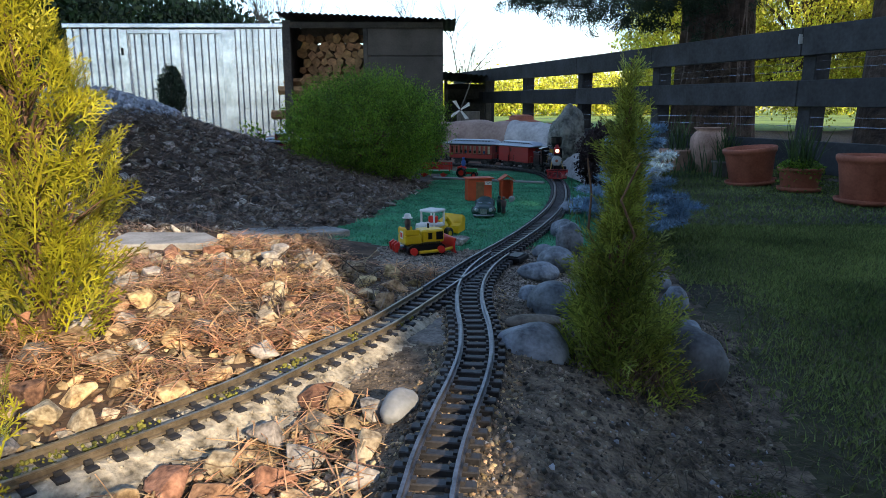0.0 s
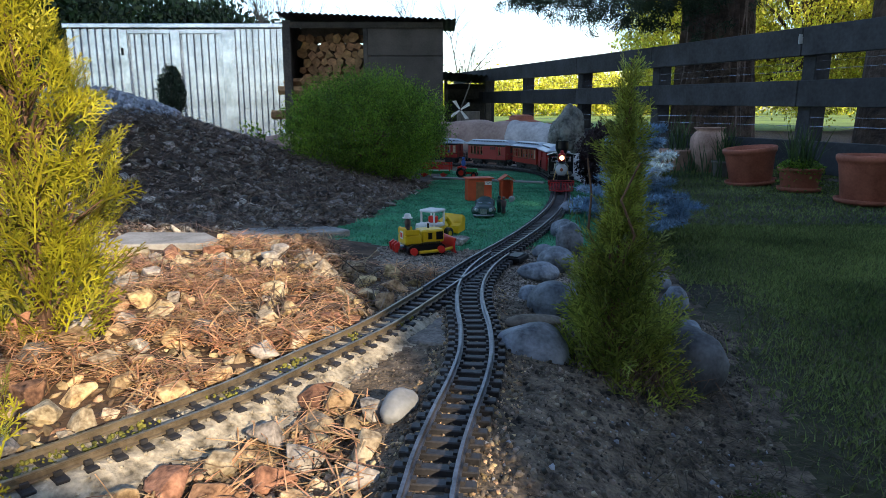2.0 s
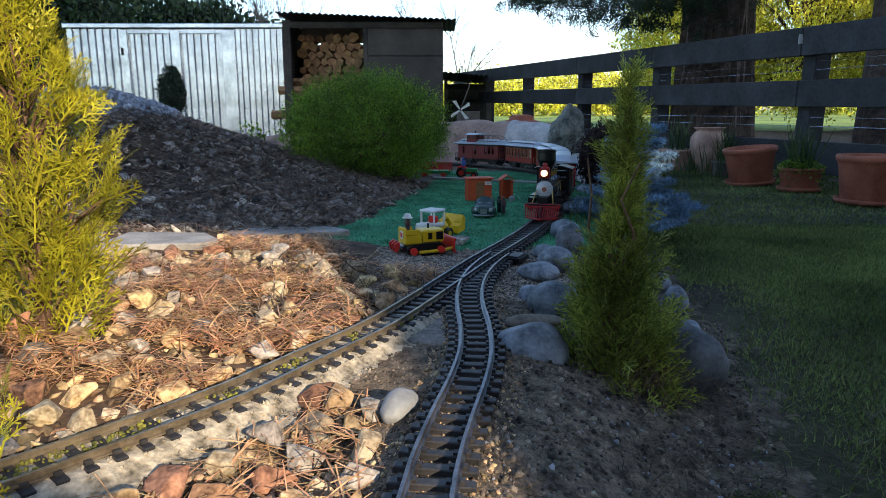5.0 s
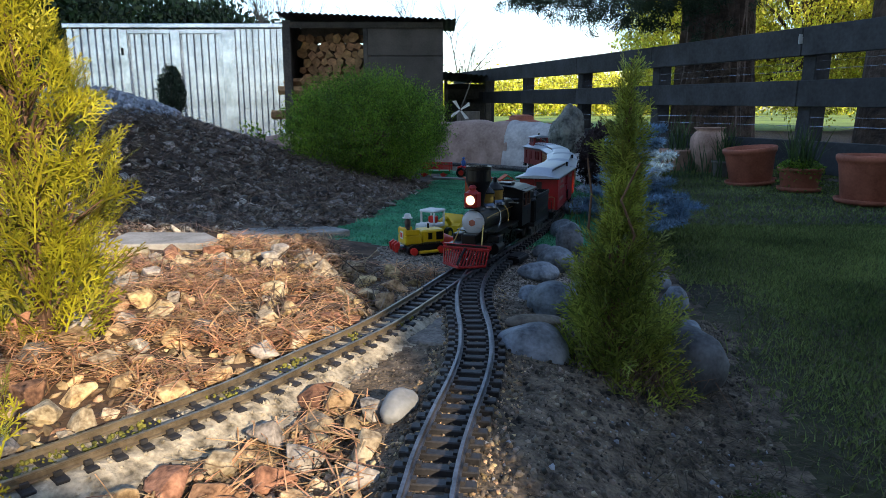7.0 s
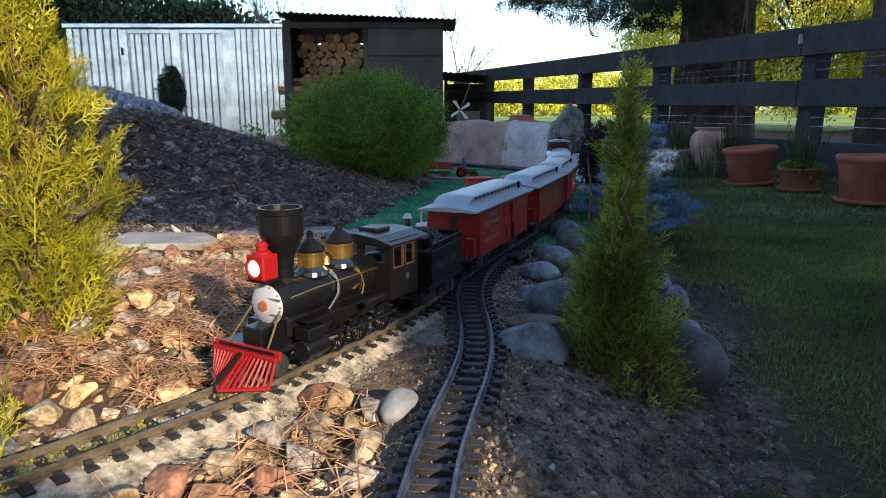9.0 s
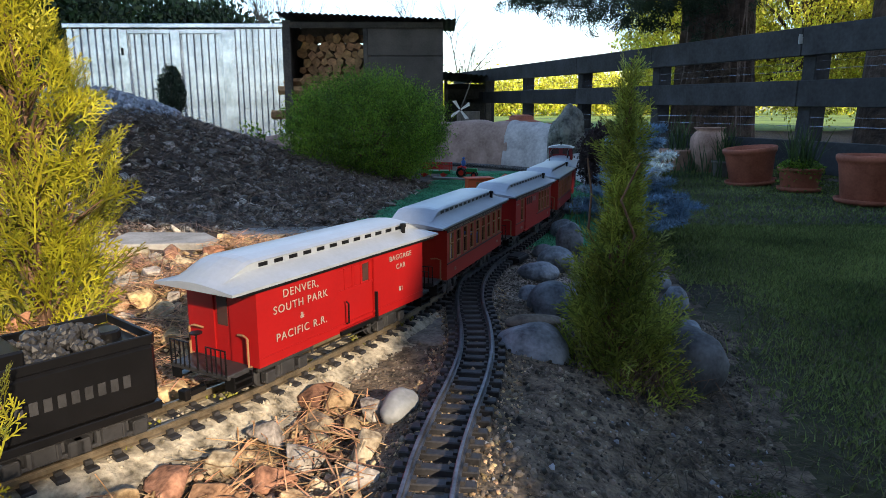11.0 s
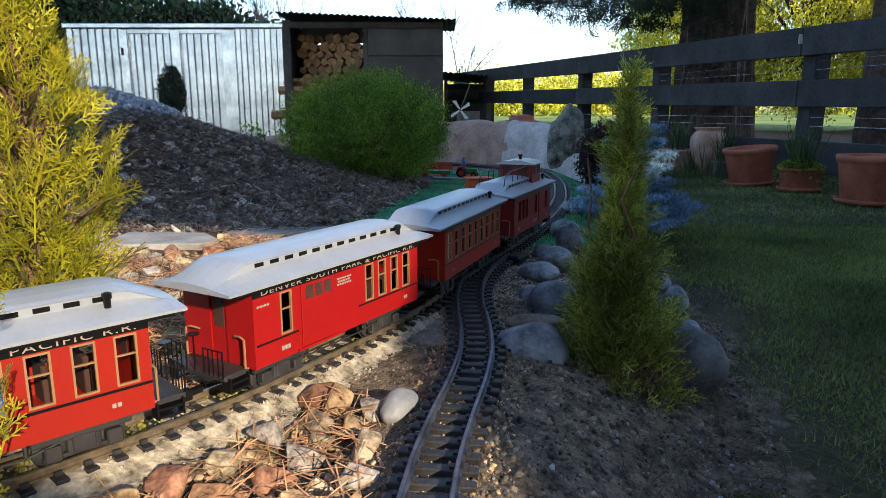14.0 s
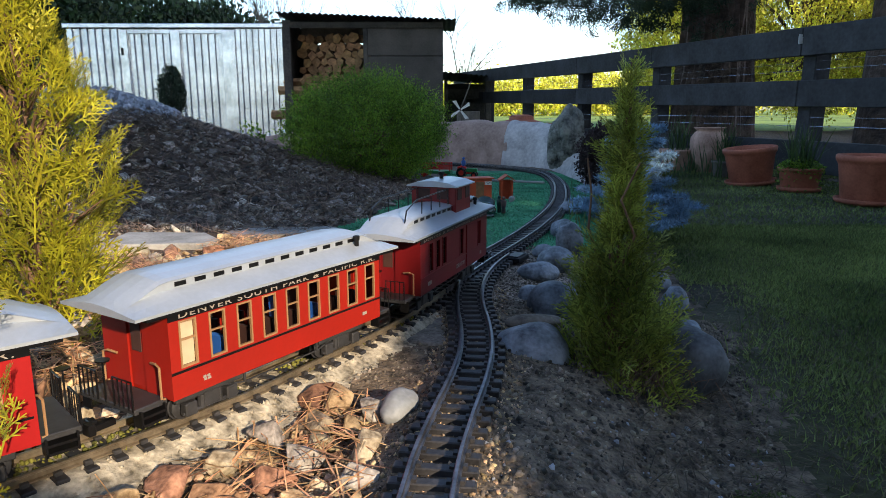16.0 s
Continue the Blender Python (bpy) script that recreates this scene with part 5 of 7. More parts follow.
def strew(name, base, faces, pos, R, size, material, parent=None, smooth=False):
    """Many copies of a small form in one mesh: base (v, 3), pos (n, 3), R (n, 3, 3), size (n,) or (n, 3)."""
    base, pos, size = np.asarray(base, float), np.asarray(pos, float), np.asarray(size, float)
    if size.ndim == 1:
        size = np.repeat(size[:, None], 3, 1)
    V = np.einsum("nij,nvj->nvi", R, base[None] * size[:, None, :]) + pos[:, None, :]
    n, k = len(pos), len(base)
    F = (np.array(faces)[None] + (np.arange(n) * k)[:, None, None]).reshape(-1, len(faces[0]))
    me = bpy.data.meshes.new(name)
    me.vertices.add(n * k)
    me.vertices.foreach_set("co", V.reshape(-1).astype(np.float32))
    w = F.shape[1]
    me.loops.add(F.size)
    me.loops.foreach_set("vertex_index", F.reshape(-1).astype(np.int32))
    me.polygons.add(len(F))
    me.polygons.foreach_set("loop_start", (np.arange(len(F)) * w).astype(np.int32))
    me.update(calc_edges=True)
    me.validate()
    me.materials.append(material)
    ob = new(name, me)
    if parent:
        ob.parent = parent
    return ob


CHIP_V = np.array([(1, 0.1, 0), (-0.9, 0.2, 0.1), (0.1, 0.8, -0.1), (-0.1, -0.75, 0.1), (0.25, 0.15, 0.6), (-0.2, -0.1, -0.6), (0.6, -0.5, 0.35), (-0.5, 0.55, 0.35)])
CHIP_F = [(4, 6, 0), (4, 0, 2), (4, 2, 7), (4, 7, 1), (4, 1, 3), (4, 3, 6), (5, 0, 6), (5, 6, 3), (5, 3, 1), (5, 1, 2), (5, 2, 0), (7, 2, 1)]
NEEDLE_V = np.array([(-0.5, -0.5, 0), (-0.5, 0.5, 0), (-0.15, -0.5, 1), (-0.15, 0.5, 1), (0.2, -0.5, 1.1), (0.2, 0.5, 1.1), (0.5, -0.4, 0.2), (0.5, 0.4, 0.2)])
NEEDLE_F = [(0, 2, 3, 1), (2, 4, 5, 3), (4, 6, 7, 5)]
BLADE_V = np.array([(-0.5, 0, 0), (0.5, 0, 0), (0.1, 0.25, 1.0)])
BLADE_F = [(0, 1, 2)]
LEAF_V = np.array([(-0.5, 0, 0), (0, -0.28, 0.05), (0.5, 0, 0), (0, 0.28, 0.05)])
LEAF_F = [(0, 1, 2, 3)]


def on_ground(r, n, x0, x1, y0, y1, keep):
    x, y = r.uniform(x0, x1, n), r.uniform(y0, y1, n)
    k = keep(x, y)
    x, y = x[k], y[k]
    return np.stack([x, y, ground_z(x, y)], 1)


def stuff(ob, label, category):
    return tagged(ob, label, category, kind="stuff")


r7 = np.random.default_rng(21)
mxl = lambda y: MAIN_X(np.clip(y, .45, 4.0))
left_bank = lambda x, y: (x < mxl(y)) & (MAIN.dist(x, y) > 0.062) & (y < 1.74) & ((y < 1.42) | (x < -0.17 - 0.5 * (y - 1.42))) & ~((y > 1.51) & (x < -0.53)) & ~((y > 1.655) & (x < -0.22))
hollow_zone = lambda x, y: (x > mxl(y)) & (MAIN.dist(x, y) > 0.062) & (SIDE.dist(x, y) > 0.06) & (x < np.interp(y, SIDE.c[:, 1], SIDE.c[:, 0])) & (y < 0.86) & ((x + 0.052) ** 2 + (y - 0.70) ** 2 > 0.045 ** 2)

# single rocks of the bank
ROCKS = []
for i in range(24):
    bm = angular(i, 0.5 + 0.06 * (i % 5))
    me = bpy.data.meshes.new("rock")
    bm.to_mesh(me)
    bm.free()
    me.materials.append((M_ROCK, M_ROCKCREAM, M_ROCK, M_ROCKGREY, M_ROCKCREAM, M_ROCKRUST)[i % 6])
    ROCKS.append(me)


def drop_rocks(pts, sizes, label, group, lift=0.24, tip=32):
    for (x, y, z), s in zip(pts, sizes):
        o = new("rock", random.choice(ROCKS))
        o.matrix_basis = pose(x, y, z + s * lift, random.uniform(-tip, tip), random.uniform(-tip, tip), random.uniform(0, 360)) @ Matrix.Diagonal((s, s, s, 1))
        tagged(o, label, "rock", group)


def spaced(P, S, gap):
    keep = []
    for i in range(len(P)):
        if all((P[i][0] - P[j][0]) ** 2 + (P[i][1] - P[j][1]) ** 2 > (gap * (S[i] + S[j])) ** 2 for j in keep):
            keep.append(i)
    return P[keep], S[keep]


P = on_ground(r7, 1500, -0.95, 0.1, 0.52, 1.72, left_bank)
S = np.sort(0.013 + 0.025 * r7.random(len(P)) ** 1.3)[::-1] * np.interp(P[:, 1], [0.5, 0.75, 1.7], [0.65, 0.9, 1.1])
P, S = spaced(P, S, 0.68)
drop_rocks(P[:300], S[:300], "angular buff and grey quarry rock among needles", "rocks of the bank", 0.20, 26)
hollow_rocks = lambda x, y: hollow_zone(x, y) & (x < -0.078) & (y < 0.755 - 0.72 * (x + 0.092)) & (MAIN.dist(x, y) > 0.085)
P = on_ground(r7, 2600, -0.5, 0.0, 0.40, 0.86, hollow_rocks)
S = np.sort(r7.uniform(0.012, 0.034, len(P)))[::-1]
P, S = spaced(P, S, 0.66)
o = tagged(new("rock", ROCKS[5]), "rust-brown rock beside the trackbed", "rock", "rocks between the lines")
o.matrix_basis = pose(-0.150, 0.775, -0.020, 10, -12, 40) @ Matrix.Diagonal((0.034, 0.034, 0.034, 1))
drop_rocks(P[:90], S[:90], "angular ochre quarry rock below the railway line", "rocks between the lines")

P = np.vstack([on_ground(r7, 3000, -1.1, 0.15, 0.45, 1.75, left_bank), on_ground(r7, 1500, -0.5, 0.02, 0.38, 0.95, hollow_rocks)])
n = len(P)
stuff(strew("rock_chips", CHIP_V, CHIP_F, P + [0, 0, 0.001], rots(n, r7, 0.6), r7.uniform(0.0025, 0.0105, n)[:, None] * np.array([1, 0.9, 0.6]), M_CHIP), "small buff rock chips strewn over the bank", "rock chips")
# broken medium stones between the single rocks
HULL = angular(50, 0.6)
HULL.verts.ensure_lookup_table()
bmesh.ops.triangulate(HULL, faces=HULL.faces)
HV = np.array([v.co[:] for v in HULL.verts])
HF = [tuple(v.index for v in f.verts) for f in HULL.faces]
HULL.free()
P = np.vstack([on_ground(r7, 2300, -1.1, 0.15, 0.45, 1.75, left_bank), on_ground(r7, 650, -0.5, 0.02, 0.38, 0.9, hollow_rocks)])
n = len(P)
stuff(strew("broken_stones", HV, HF, P + [0, 0, 0.002], rots(n, r7, 0.7), r7.uniform(0.006, 0.0165, n)[:, None] * np.array([1, 0.85, 0.55]), M_CHIP), "broken buff stones filling the bank", "stones")
P = on_ground(r7, 9000, -0.3, 0.1, 0.5, 1.4, lambda x, y: (x > mxl(y)) & (MAIN.dist(x, y) > 0.05) & (SIDE.dist(x, y) > 0.04) & (x < np.interp(y, SIDE.c[:, 1], SIDE.c[:, 0])))
n = len(P)
P = P[MAIN.dist(P[:, 0], P[:, 1]) > 0.062]
n = len(P)
stuff(strew("earth_crumbs", CHIP_V, CHIP_F, P, rots(n, r7), 0.0010 + 0.0036 * r7.random(n) ** 4, M_CRUMB), "gritty earth crumbs between the lines", "grit")
# pale crumbs on the trackbed
P = on_ground(r7, 5000, -0.7, 0.2, 0.42, 1.3, lambda x, y: (MAIN.dist(x, y) < 0.075) & (x < mxl(y) + 0.2))
n = len(P)
stuff(strew("ballast_grit", CHIP_V, CHIP_F, P, rots(n, r7), r7.uniform(0.0012, 0.0042, n), M_MORTAR), "pale grit between the sleepers", "grit")
moss_keep = lambda x, y: (MAIN.dist(x, y) < 0.03) & (nz(x, y, 40, 9) > 0.12)
P = on_ground(r7, 9000, -0.6, 0.0, 0.45, 1.15, moss_keep)
n = len(P)
stuff(strew("moss", CHIP_V, CHIP_F, P + [0, 0, 0.002], rots(n, r7), r7.uniform(0.002, 0.0045, n), M_MOSS), "yellow-green moss between the rails", "moss")

# grit and pebbles on the soil right of the siding, and the gravel about the points
soil_zone = lambda x, y: (x > np.interp(y, SIDE.c[:, 1], SIDE.c[:, 0]) - 0.055) & (x < lawn_edge(y) + 0.04) & (SIDE.dist(x, y) > 0.018)
P = on_ground(r7, 20000, -0.1, 0.62, 0.42, 1.4, soil_zone)
n = len(P)
stuff(strew("soil_pebbles", CHIP_V, CHIP_F, P, rots(n, r7), 0.0013 + 0.0058 * r7.random(n) ** 4, M_CRUMB), "small pebbles and crumbs on bare soil", "pebbles")
P = on_ground(r7, 500, 0.02, 0.5, 0.45, 1.1, lambda x, y: soil_zone(x, y) & (nz(x, y, 18, 17) > 0.12))
n = len(P)
stuff(strew("pale_crumbs", CHIP_V, CHIP_F, P, rots(n, r7), 0.0012 + 0.0048 * r7.random(n) ** 2, M_WHITEGRAVEL), "pale broken crumbs on the soil", "pebbles")
P = on_ground(r7, 16000, -0.2, 0.4, 1.1, 1.82, lambda x, y: (ground_kind(x, y) == 5) | ((SIDE.dist(x, y) < 0.05) & (y < 1.8)))
n = len(P)
stuff(strew("gravel", CHIP_V, CHIP_F, P, rots(n, r7), r7.uniform(0.0018, 0.0045, n), M_PEBBLE), "pinkish fine gravel round the points", "gravel")
P = on_ground(r7, 5200, -0.12, 0.14, 0.40, 1.3, lambda x, y: SIDE.dist(x, y) < 0.07)
n = len(P)
stuff(strew("siding_grit", CHIP_V, CHIP_F, P, rots(n, r7), 0.0012 + 0.0045 * r7.random(n) ** 3, M_CHIP), "buff grit between the siding's sleepers", "grit")

# needles
P = np.vstack([on_ground(r7, 30000, -1.1, 0.1, 0.45, 1.75, lambda x, y: left_bank(x, y) & (nz(x, y, 26, 11) + 0.6 * nz(x, y, 9, 18) > 0.0)), on_ground(r7, 900, -0.4, 0.0, 0.4, 0.8, hollow_rocks)])
n = len(P)
stuff(strew("pine_needles", NEEDLE_V, NEEDLE_F, P + np.stack([np.zeros(n), np.zeros(n), r7.uniform(0.002, 0.024, n)], 1), rots(n, r7, 0.2), np.stack([r7.uniform(0.03, 0.095, n), r7.uniform(0.0011, 0.0024, n), r7.uniform(-0.004, 0.006, n)], 1), M_NEEDLE), "dry red-brown pine needles lying over the rocks", "pine needles")
mulch_zone = lambda x, y: (ground_kind(x, y) == 3)
P = np.vstack([on_ground(r7, 26000, -2.1, 0.1, 1.68, 3.3, mulch_zone), on_ground(r7, 2500, -0.5, 0.12, 1.0, 1.75, lambda x, y: left_bank(x, y) & (x > -0.35))])
n = len(P)
stuff(strew("mulch_litter", NEEDLE_V, NEEDLE_F, P + np.stack([np.zeros(n), np.zeros(n), r7.uniform(0.002, 0.016, n)], 1), rots(n, r7, 0.5), np.stack([r7.uniform(0.03, 0.10, n), r7.uniform(0.0012, 0.0028, n), r7.uniform(-0.006, 0.012, n)], 1), M_DKNEEDLE), "dark needles and twigs on the mulch mound", "mulch")
P = on_ground(r7, 5200, -2.1, 0.1, 1.66, 3.3, mulch_zone)
n = len(P)
stuff(strew("mound_stones", HV, HF, P[:2600] + [0, 0, 0.005], rots(len(P[:2600]), r7, 0.8), (0.007 + 0.026 * r7.random(len(P[:2600])) ** 3)[:, None] * np.array([1, 0.85, 0.6]), M_GREYCHIP), "angular grey-brown stones on the mulch mound", "stones")
stuff(strew("mulch_stones", CHIP_V, CHIP_F, P, rots(n, r7, 0.7), (0.005 + 0.021 * r7.random(n) ** 2)[:, None] * np.array([1, 0.9, 0.65]), M_GREYCHIP), "grey-brown stones and bark on the mound", "stones")
P = on_ground(r7, 9000, 0.12, 1.0, 0.5, 2.2, lambda x, y: (x > lawn_edge(y) - 0.16) & (x < lawn_edge(y) + 0.30 + 0.25 * nz(x, y, 5, 15)))
n = len(P)
stuff(strew("dead_grass", NEEDLE_V, NEEDLE_F, P + [0, 0, 0.003], rots(n, r7, 0.3), np.stack([r7.uniform(0.02, 0.07, n), r7.uniform(0.0007, 0.0014, n), r7.uniform(-0.003, 0.006, n)], 1), M_DEADGRASS), "dead grass and twigs at the lawn's edge", "litter")

P = on_ground(r7, 5000, 0.30, 0.50, 0.52, 0.80, lambda x, y: (x - 0.385) ** 2 / 0.0045 + (y - 0.66) ** 2 / 0.004 < 1 + 0.7 * nz(x, y, 40, 19))
n = len(P)
stuff(strew("moss", CHIP_V, CHIP_F, P, rots(n, r7), r7.uniform(0.0015, 0.0035, n), M_LAWNMOSS), "dim green moss on the bare lawn's edge", "moss")

# white-grey gravel heap on the mound
P = on_ground(r7, 2600, -1.95, -1.15, 2.9, 3.6, lambda x, y: (((x + 1.58) / 0.34) ** 2 + ((y - 3.2) / 0.3) ** 2 < 1) & (x + (y - 3.0) * 0.2 < -1.2))
n = len(P)
hump = 0.075 * np.clip(1 - ((P[:, 0] + 1.62) / 0.40) ** 2 - ((P[:, 1] - 3.25) / 0.32) ** 2, 0, 1)
stuff(strew("pale_gravel_heap", CHIP_V, CHIP_F, P + np.stack([0 * hump, 0 * hump, hump], 1), rots(n, r7), r7.uniform(0.010, 0.024, n), M_WHITEGRAVEL), "heap of pale blue-grey gravel on the mound", "gravel heap")

# lawn and turf-mat pile
lawn_zone = lambda x, y: (x > lawn_edge(y) + 0.0 + 0.05 * nz(x, y, 9, 12)) & (nz(x, y, 3.5, 13) + 0.6 * nz(x, y, 14, 14) > -0.5 + 0.55 * (x < lawn_edge(y) + 0.14))
P = np.vstack([on_ground(r7, 190000, 0.2, 1.7, 0.45, 2.6, lambda x, y: (x > lawn_edge(y)) & (r7.random(len(x)) < 0.04 + smoothstep(0.02, 0.24, x - lawn_edge(y) + 0.09 * nz(x, y, 11, 16) + 0.2 * (y > 1.7)))), on_ground(r7, 45000, 0.5, 2.8, 2.6, 6.0, lawn_zone)])
n = len(P)
stuff(strew("lawn_grass", BLADE_V, BLADE_F, P, rots(n, r7, 0.75), np.stack([r7.uniform(0.0016, 0.0034, n) * np.interp(P[:, 1], [0.5, 5], [0.7, 3.2]), np.full(n, 0.014), r7.uniform(0.006, 0.019, n)], 1), M_BLADE), "short mown lawn grass in shade", "grass")
P = on_ground(r7, 80000, -0.45, 0.9, 1.66, 4.0, lambda x, y: (ground_kind(x, y) == 6) & (MAIN.dist(x, y) > 0.036))
n = len(P)
stuff(strew("turf_mat_pile", BLADE_V, BLADE_F, P, rots(n, r7, 0.9), np.stack([r7.uniform(0.002, 0.004, n), np.full(n, 0.008), r7.uniform(0.003, 0.007, n)], 1), M_CARBLADE), "blue-green artificial turf pile", "artificial turf")
P = on_ground(r7, 700, 0.3, 0.75, 1.6, 3.2, lambda x, y: (x > mxl(y) + 0.05) & (x < mxl(y) + 0.22))
n = len(P)
stuff(strew("weed_grass", BLADE_V, BLADE_F, P, rots(n, r7, 0.5), np.stack([np.full(n, 0.003), np.full(n, 0.04), r7.uniform(0.03, 0.07, n)], 1), M_BLADE), "weedy grass tufts beside the line", "grass")

# ---------- boulders ----------
def boulder(x, y, z, sx, sy, sz, turn, seed, material, label, smooth=True):
    bm = bmesh.new()
    bmesh.ops.create_icosphere(bm, subdivisions=4, radius=1)
    for v in bm.verts:
        c = v.co.copy()
        k = 1 + 0.16 * noise.noise(c * 1.1 + Vector((seed * 3.1, 0, 0))) + 0.05 * noise.noise(c * 3 + Vector((0, seed, 0)))
        v.co = Vector((c.x * sx, c.y * sy, c.z * sz)) * k
    o = part("boulder", bm, material, smooth=smooth)
    o.matrix_basis = pose(x, y, z, 0, 0, turn)
    return tagged(o, label, "boulder", "river stones along the lawn")


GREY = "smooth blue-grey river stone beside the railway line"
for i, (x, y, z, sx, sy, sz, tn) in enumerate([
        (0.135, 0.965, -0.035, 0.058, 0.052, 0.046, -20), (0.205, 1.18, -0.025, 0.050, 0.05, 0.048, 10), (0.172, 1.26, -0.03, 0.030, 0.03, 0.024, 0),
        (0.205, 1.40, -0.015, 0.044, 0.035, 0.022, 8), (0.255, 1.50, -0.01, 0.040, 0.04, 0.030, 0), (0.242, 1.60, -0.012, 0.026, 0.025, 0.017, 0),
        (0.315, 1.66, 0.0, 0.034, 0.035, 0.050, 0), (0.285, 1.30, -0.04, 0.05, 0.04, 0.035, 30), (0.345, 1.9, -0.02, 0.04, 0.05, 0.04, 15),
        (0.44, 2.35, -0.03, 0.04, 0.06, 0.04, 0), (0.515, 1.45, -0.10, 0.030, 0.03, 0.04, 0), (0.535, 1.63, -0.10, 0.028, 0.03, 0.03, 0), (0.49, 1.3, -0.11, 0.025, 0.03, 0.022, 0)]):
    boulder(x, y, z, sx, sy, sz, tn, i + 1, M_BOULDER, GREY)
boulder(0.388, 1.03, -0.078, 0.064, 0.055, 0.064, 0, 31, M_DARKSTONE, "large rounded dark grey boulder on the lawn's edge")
boulder(-0.052, 0.748, -0.020, 0.020, 0.036, 0.019, -18, 40, M_WHITESTONE, "pale white-grey stone between the two lines")
boulder(0.15, 1.06, -0.016, 0.050, 0.024, 0.012, 4, 41, M_TANSTONE, "flat tan stone slab among the river stones")
boulder(-0.62, 0.80, 0.008, 0.022, 0.02, 0.022, 0, 44, M_ROCK, "pale pointed rock under the golden conifer", smooth=False)
boulder(-0.345, 0.515, -0.03, 0.028, 0.02, 0.016, 0, 45, M_WHITESTONE, "small white stone in the front rocks")


def holey_rock():
    bm = bmesh.new()
    bmesh.ops.create_icosphere(bm, subdivisions=5, radius=1)
    for v in bm.verts:
        c = v.co.copy()
        k = 1 + 0.25 * noise.noise(c * 1.3)
        f = noise.noise(c * 4.2 + Vector((5, 0, 0)))
        k -= 0.16 * max(0, f - 0.05) / 0.5 + 0.08 * max(0, noise.noise(c * 9))
        v.co = Vector((c.x * 0.12, c.y * 0.12, c.z * 0.23)) * k
    o = part("feature_rock", bm, M_PALEROCK, smooth=True)
    o.matrix_basis = pose(0.79, 4.35, 0.12, 0, 8, 20)
    tagged(o, "upright weathered grey rock full of hollows", "rock")


M_PALEROCK = mat("lichened_grey_rock", (0.06, 0.065, 0.055), 0.9, var=0.5, scale=16, bump=0.8, bscale=60, base2=(0.19, 0.19, 0.165), dist=0.01)
holey_rock()

# ---------- rendered embankment behind the far loop ----------
def embankment(name, pts, material, label, n=36, seed=0.0):
    """A lumpy bank: base line, top line and back; pts: (x, y, top height, foot height)."""
    P_ = spline([p[:2] for p in pts], 6)
    u = np.linspace(0, len(pts) - 1, len(P_))
    top = np.interp(u, range(len(pts)), [p[2] for p in pts])
    foot = np.interp(u, range(len(pts)), [p[3] for p in pts])
    d = np.gradient(P_, axis=0)
    d /= np.linalg.norm(d, axis=1)[:, None]
    nrm = np.stack([d[:, 1], -d[:, 0]], 1)
    prof = [(0, 0), (0.012, 0.25), (0.03, 0.5), (0.06, 0.75), (0.10, 0.93), (0.15, 1.0), (0.24, 0.97), (0.32, 0.7), (0.38, 0.0)]
    V, Fc, k = [], [], len(prof)
    for i in range(len(P_)):
        for a, b in prof:
            x, y = P_[i] + nrm[i] * a
            z = foot[i] + (top[i] - foot[i]) * b
            w = 0.022 * noise.noise(Vector((x * 7, y * 7, z * 9 + seed))) + 0.01 * noise.noise(Vector((x * 22, y * 22, z * 22)))
            V.append((x + nrm[i][0] * w, y + nrm[i][1] * w, z + w * (b > 0.2)))
    for i in range(len(P_) - 1):
        for j in range(k - 1):
            a = i * k + j
            Fc.append([a, a + 1, a + k + 1, a + k])
    Fc.append(list(range(k)))
    Fc.append([(len(P_) - 1) * k + j for j in range(k)][::-1])
    tagged(part(name, (V, Fc), material, smooth=True), label, "bank", kind="structure")


embankment("embankment_pink", [(0.420, 4.641, 0.241, -0.10), (0.210, 4.757, 0.241, -0.10), (-0.105, 4.883, 0.241, -0.10), (-0.525, 4.987, 0.194, -0.10), (-0.945, 5.008, 0.162, -0.10), (-1.365, 4.998, 0.141, -0.10), (-1.628, 4.977, 0.110, -0.10)], M_PINK, "rough pinkish rendered concrete bank behind the line")
embankment("embankment_pale", [(0.840, 3.801, -0.058, -0.10), (0.793, 3.990, 0.005, -0.10), (0.735, 4.221, 0.089, -0.10), (0.630, 4.431, 0.210, -0.10), (0.493, 4.589, 0.252, -0.10), (0.394, 4.651, 0.246, -0.10)], M_PALECON, "pale grey rendered concrete bank beside the loop", seed=4.0)

# concrete edging and slabs
def slab(name, poly, z0, z1, material, label):
    bm = prism(bmesh.new(), poly, z0, z1)
    bmesh.ops.bevel(bm, geom=list(bm.edges), offset=0.003, segments=1, affect="EDGES")
    tagged(part(name, bm, material), label, "paving slab", kind="structure")


slab("slab_long", [(-0.755, 1.53), (-0.56, 1.55), (-0.535, 1.60), (-0.60, 1.69), (-0.80, 1.70), (-0.80, 1.58)], -0.03, 0.019, M_SLAB, "flat grey concrete slab set in the bank")
slab("slab_back", [(-0.55, 1.655), (-0.30, 1.70), (-0.24, 1.735), (-0.30, 1.79), (-0.55, 1.765)], -0.03, 0.018, M_SLAB, "narrow grey concrete edging below the mound")
slab("slab_left", [(-1.3, 1.42), (-0.83, 1.50), (-0.82, 1.62), (-1.3, 1.55)], -0.03, 0.03, M_SLAB, "flat grey concrete slab behind the golden conifer")
slab("slab_small", [(-0.075, 0.985), (0.010, 0.965), (0.012, 1.10), (-0.035, 1.12)], -0.04, -0.0205, M_GRITSLAB, "thin grey slab between the lines")
slab("kerb_far", [(-0.06, 3.62), (0.50, 3.36), (0.51, 3.39), (-0.05, 3.655)], -0.055, -0.028, M_SLAB, "thin concrete strip across the turf mat")

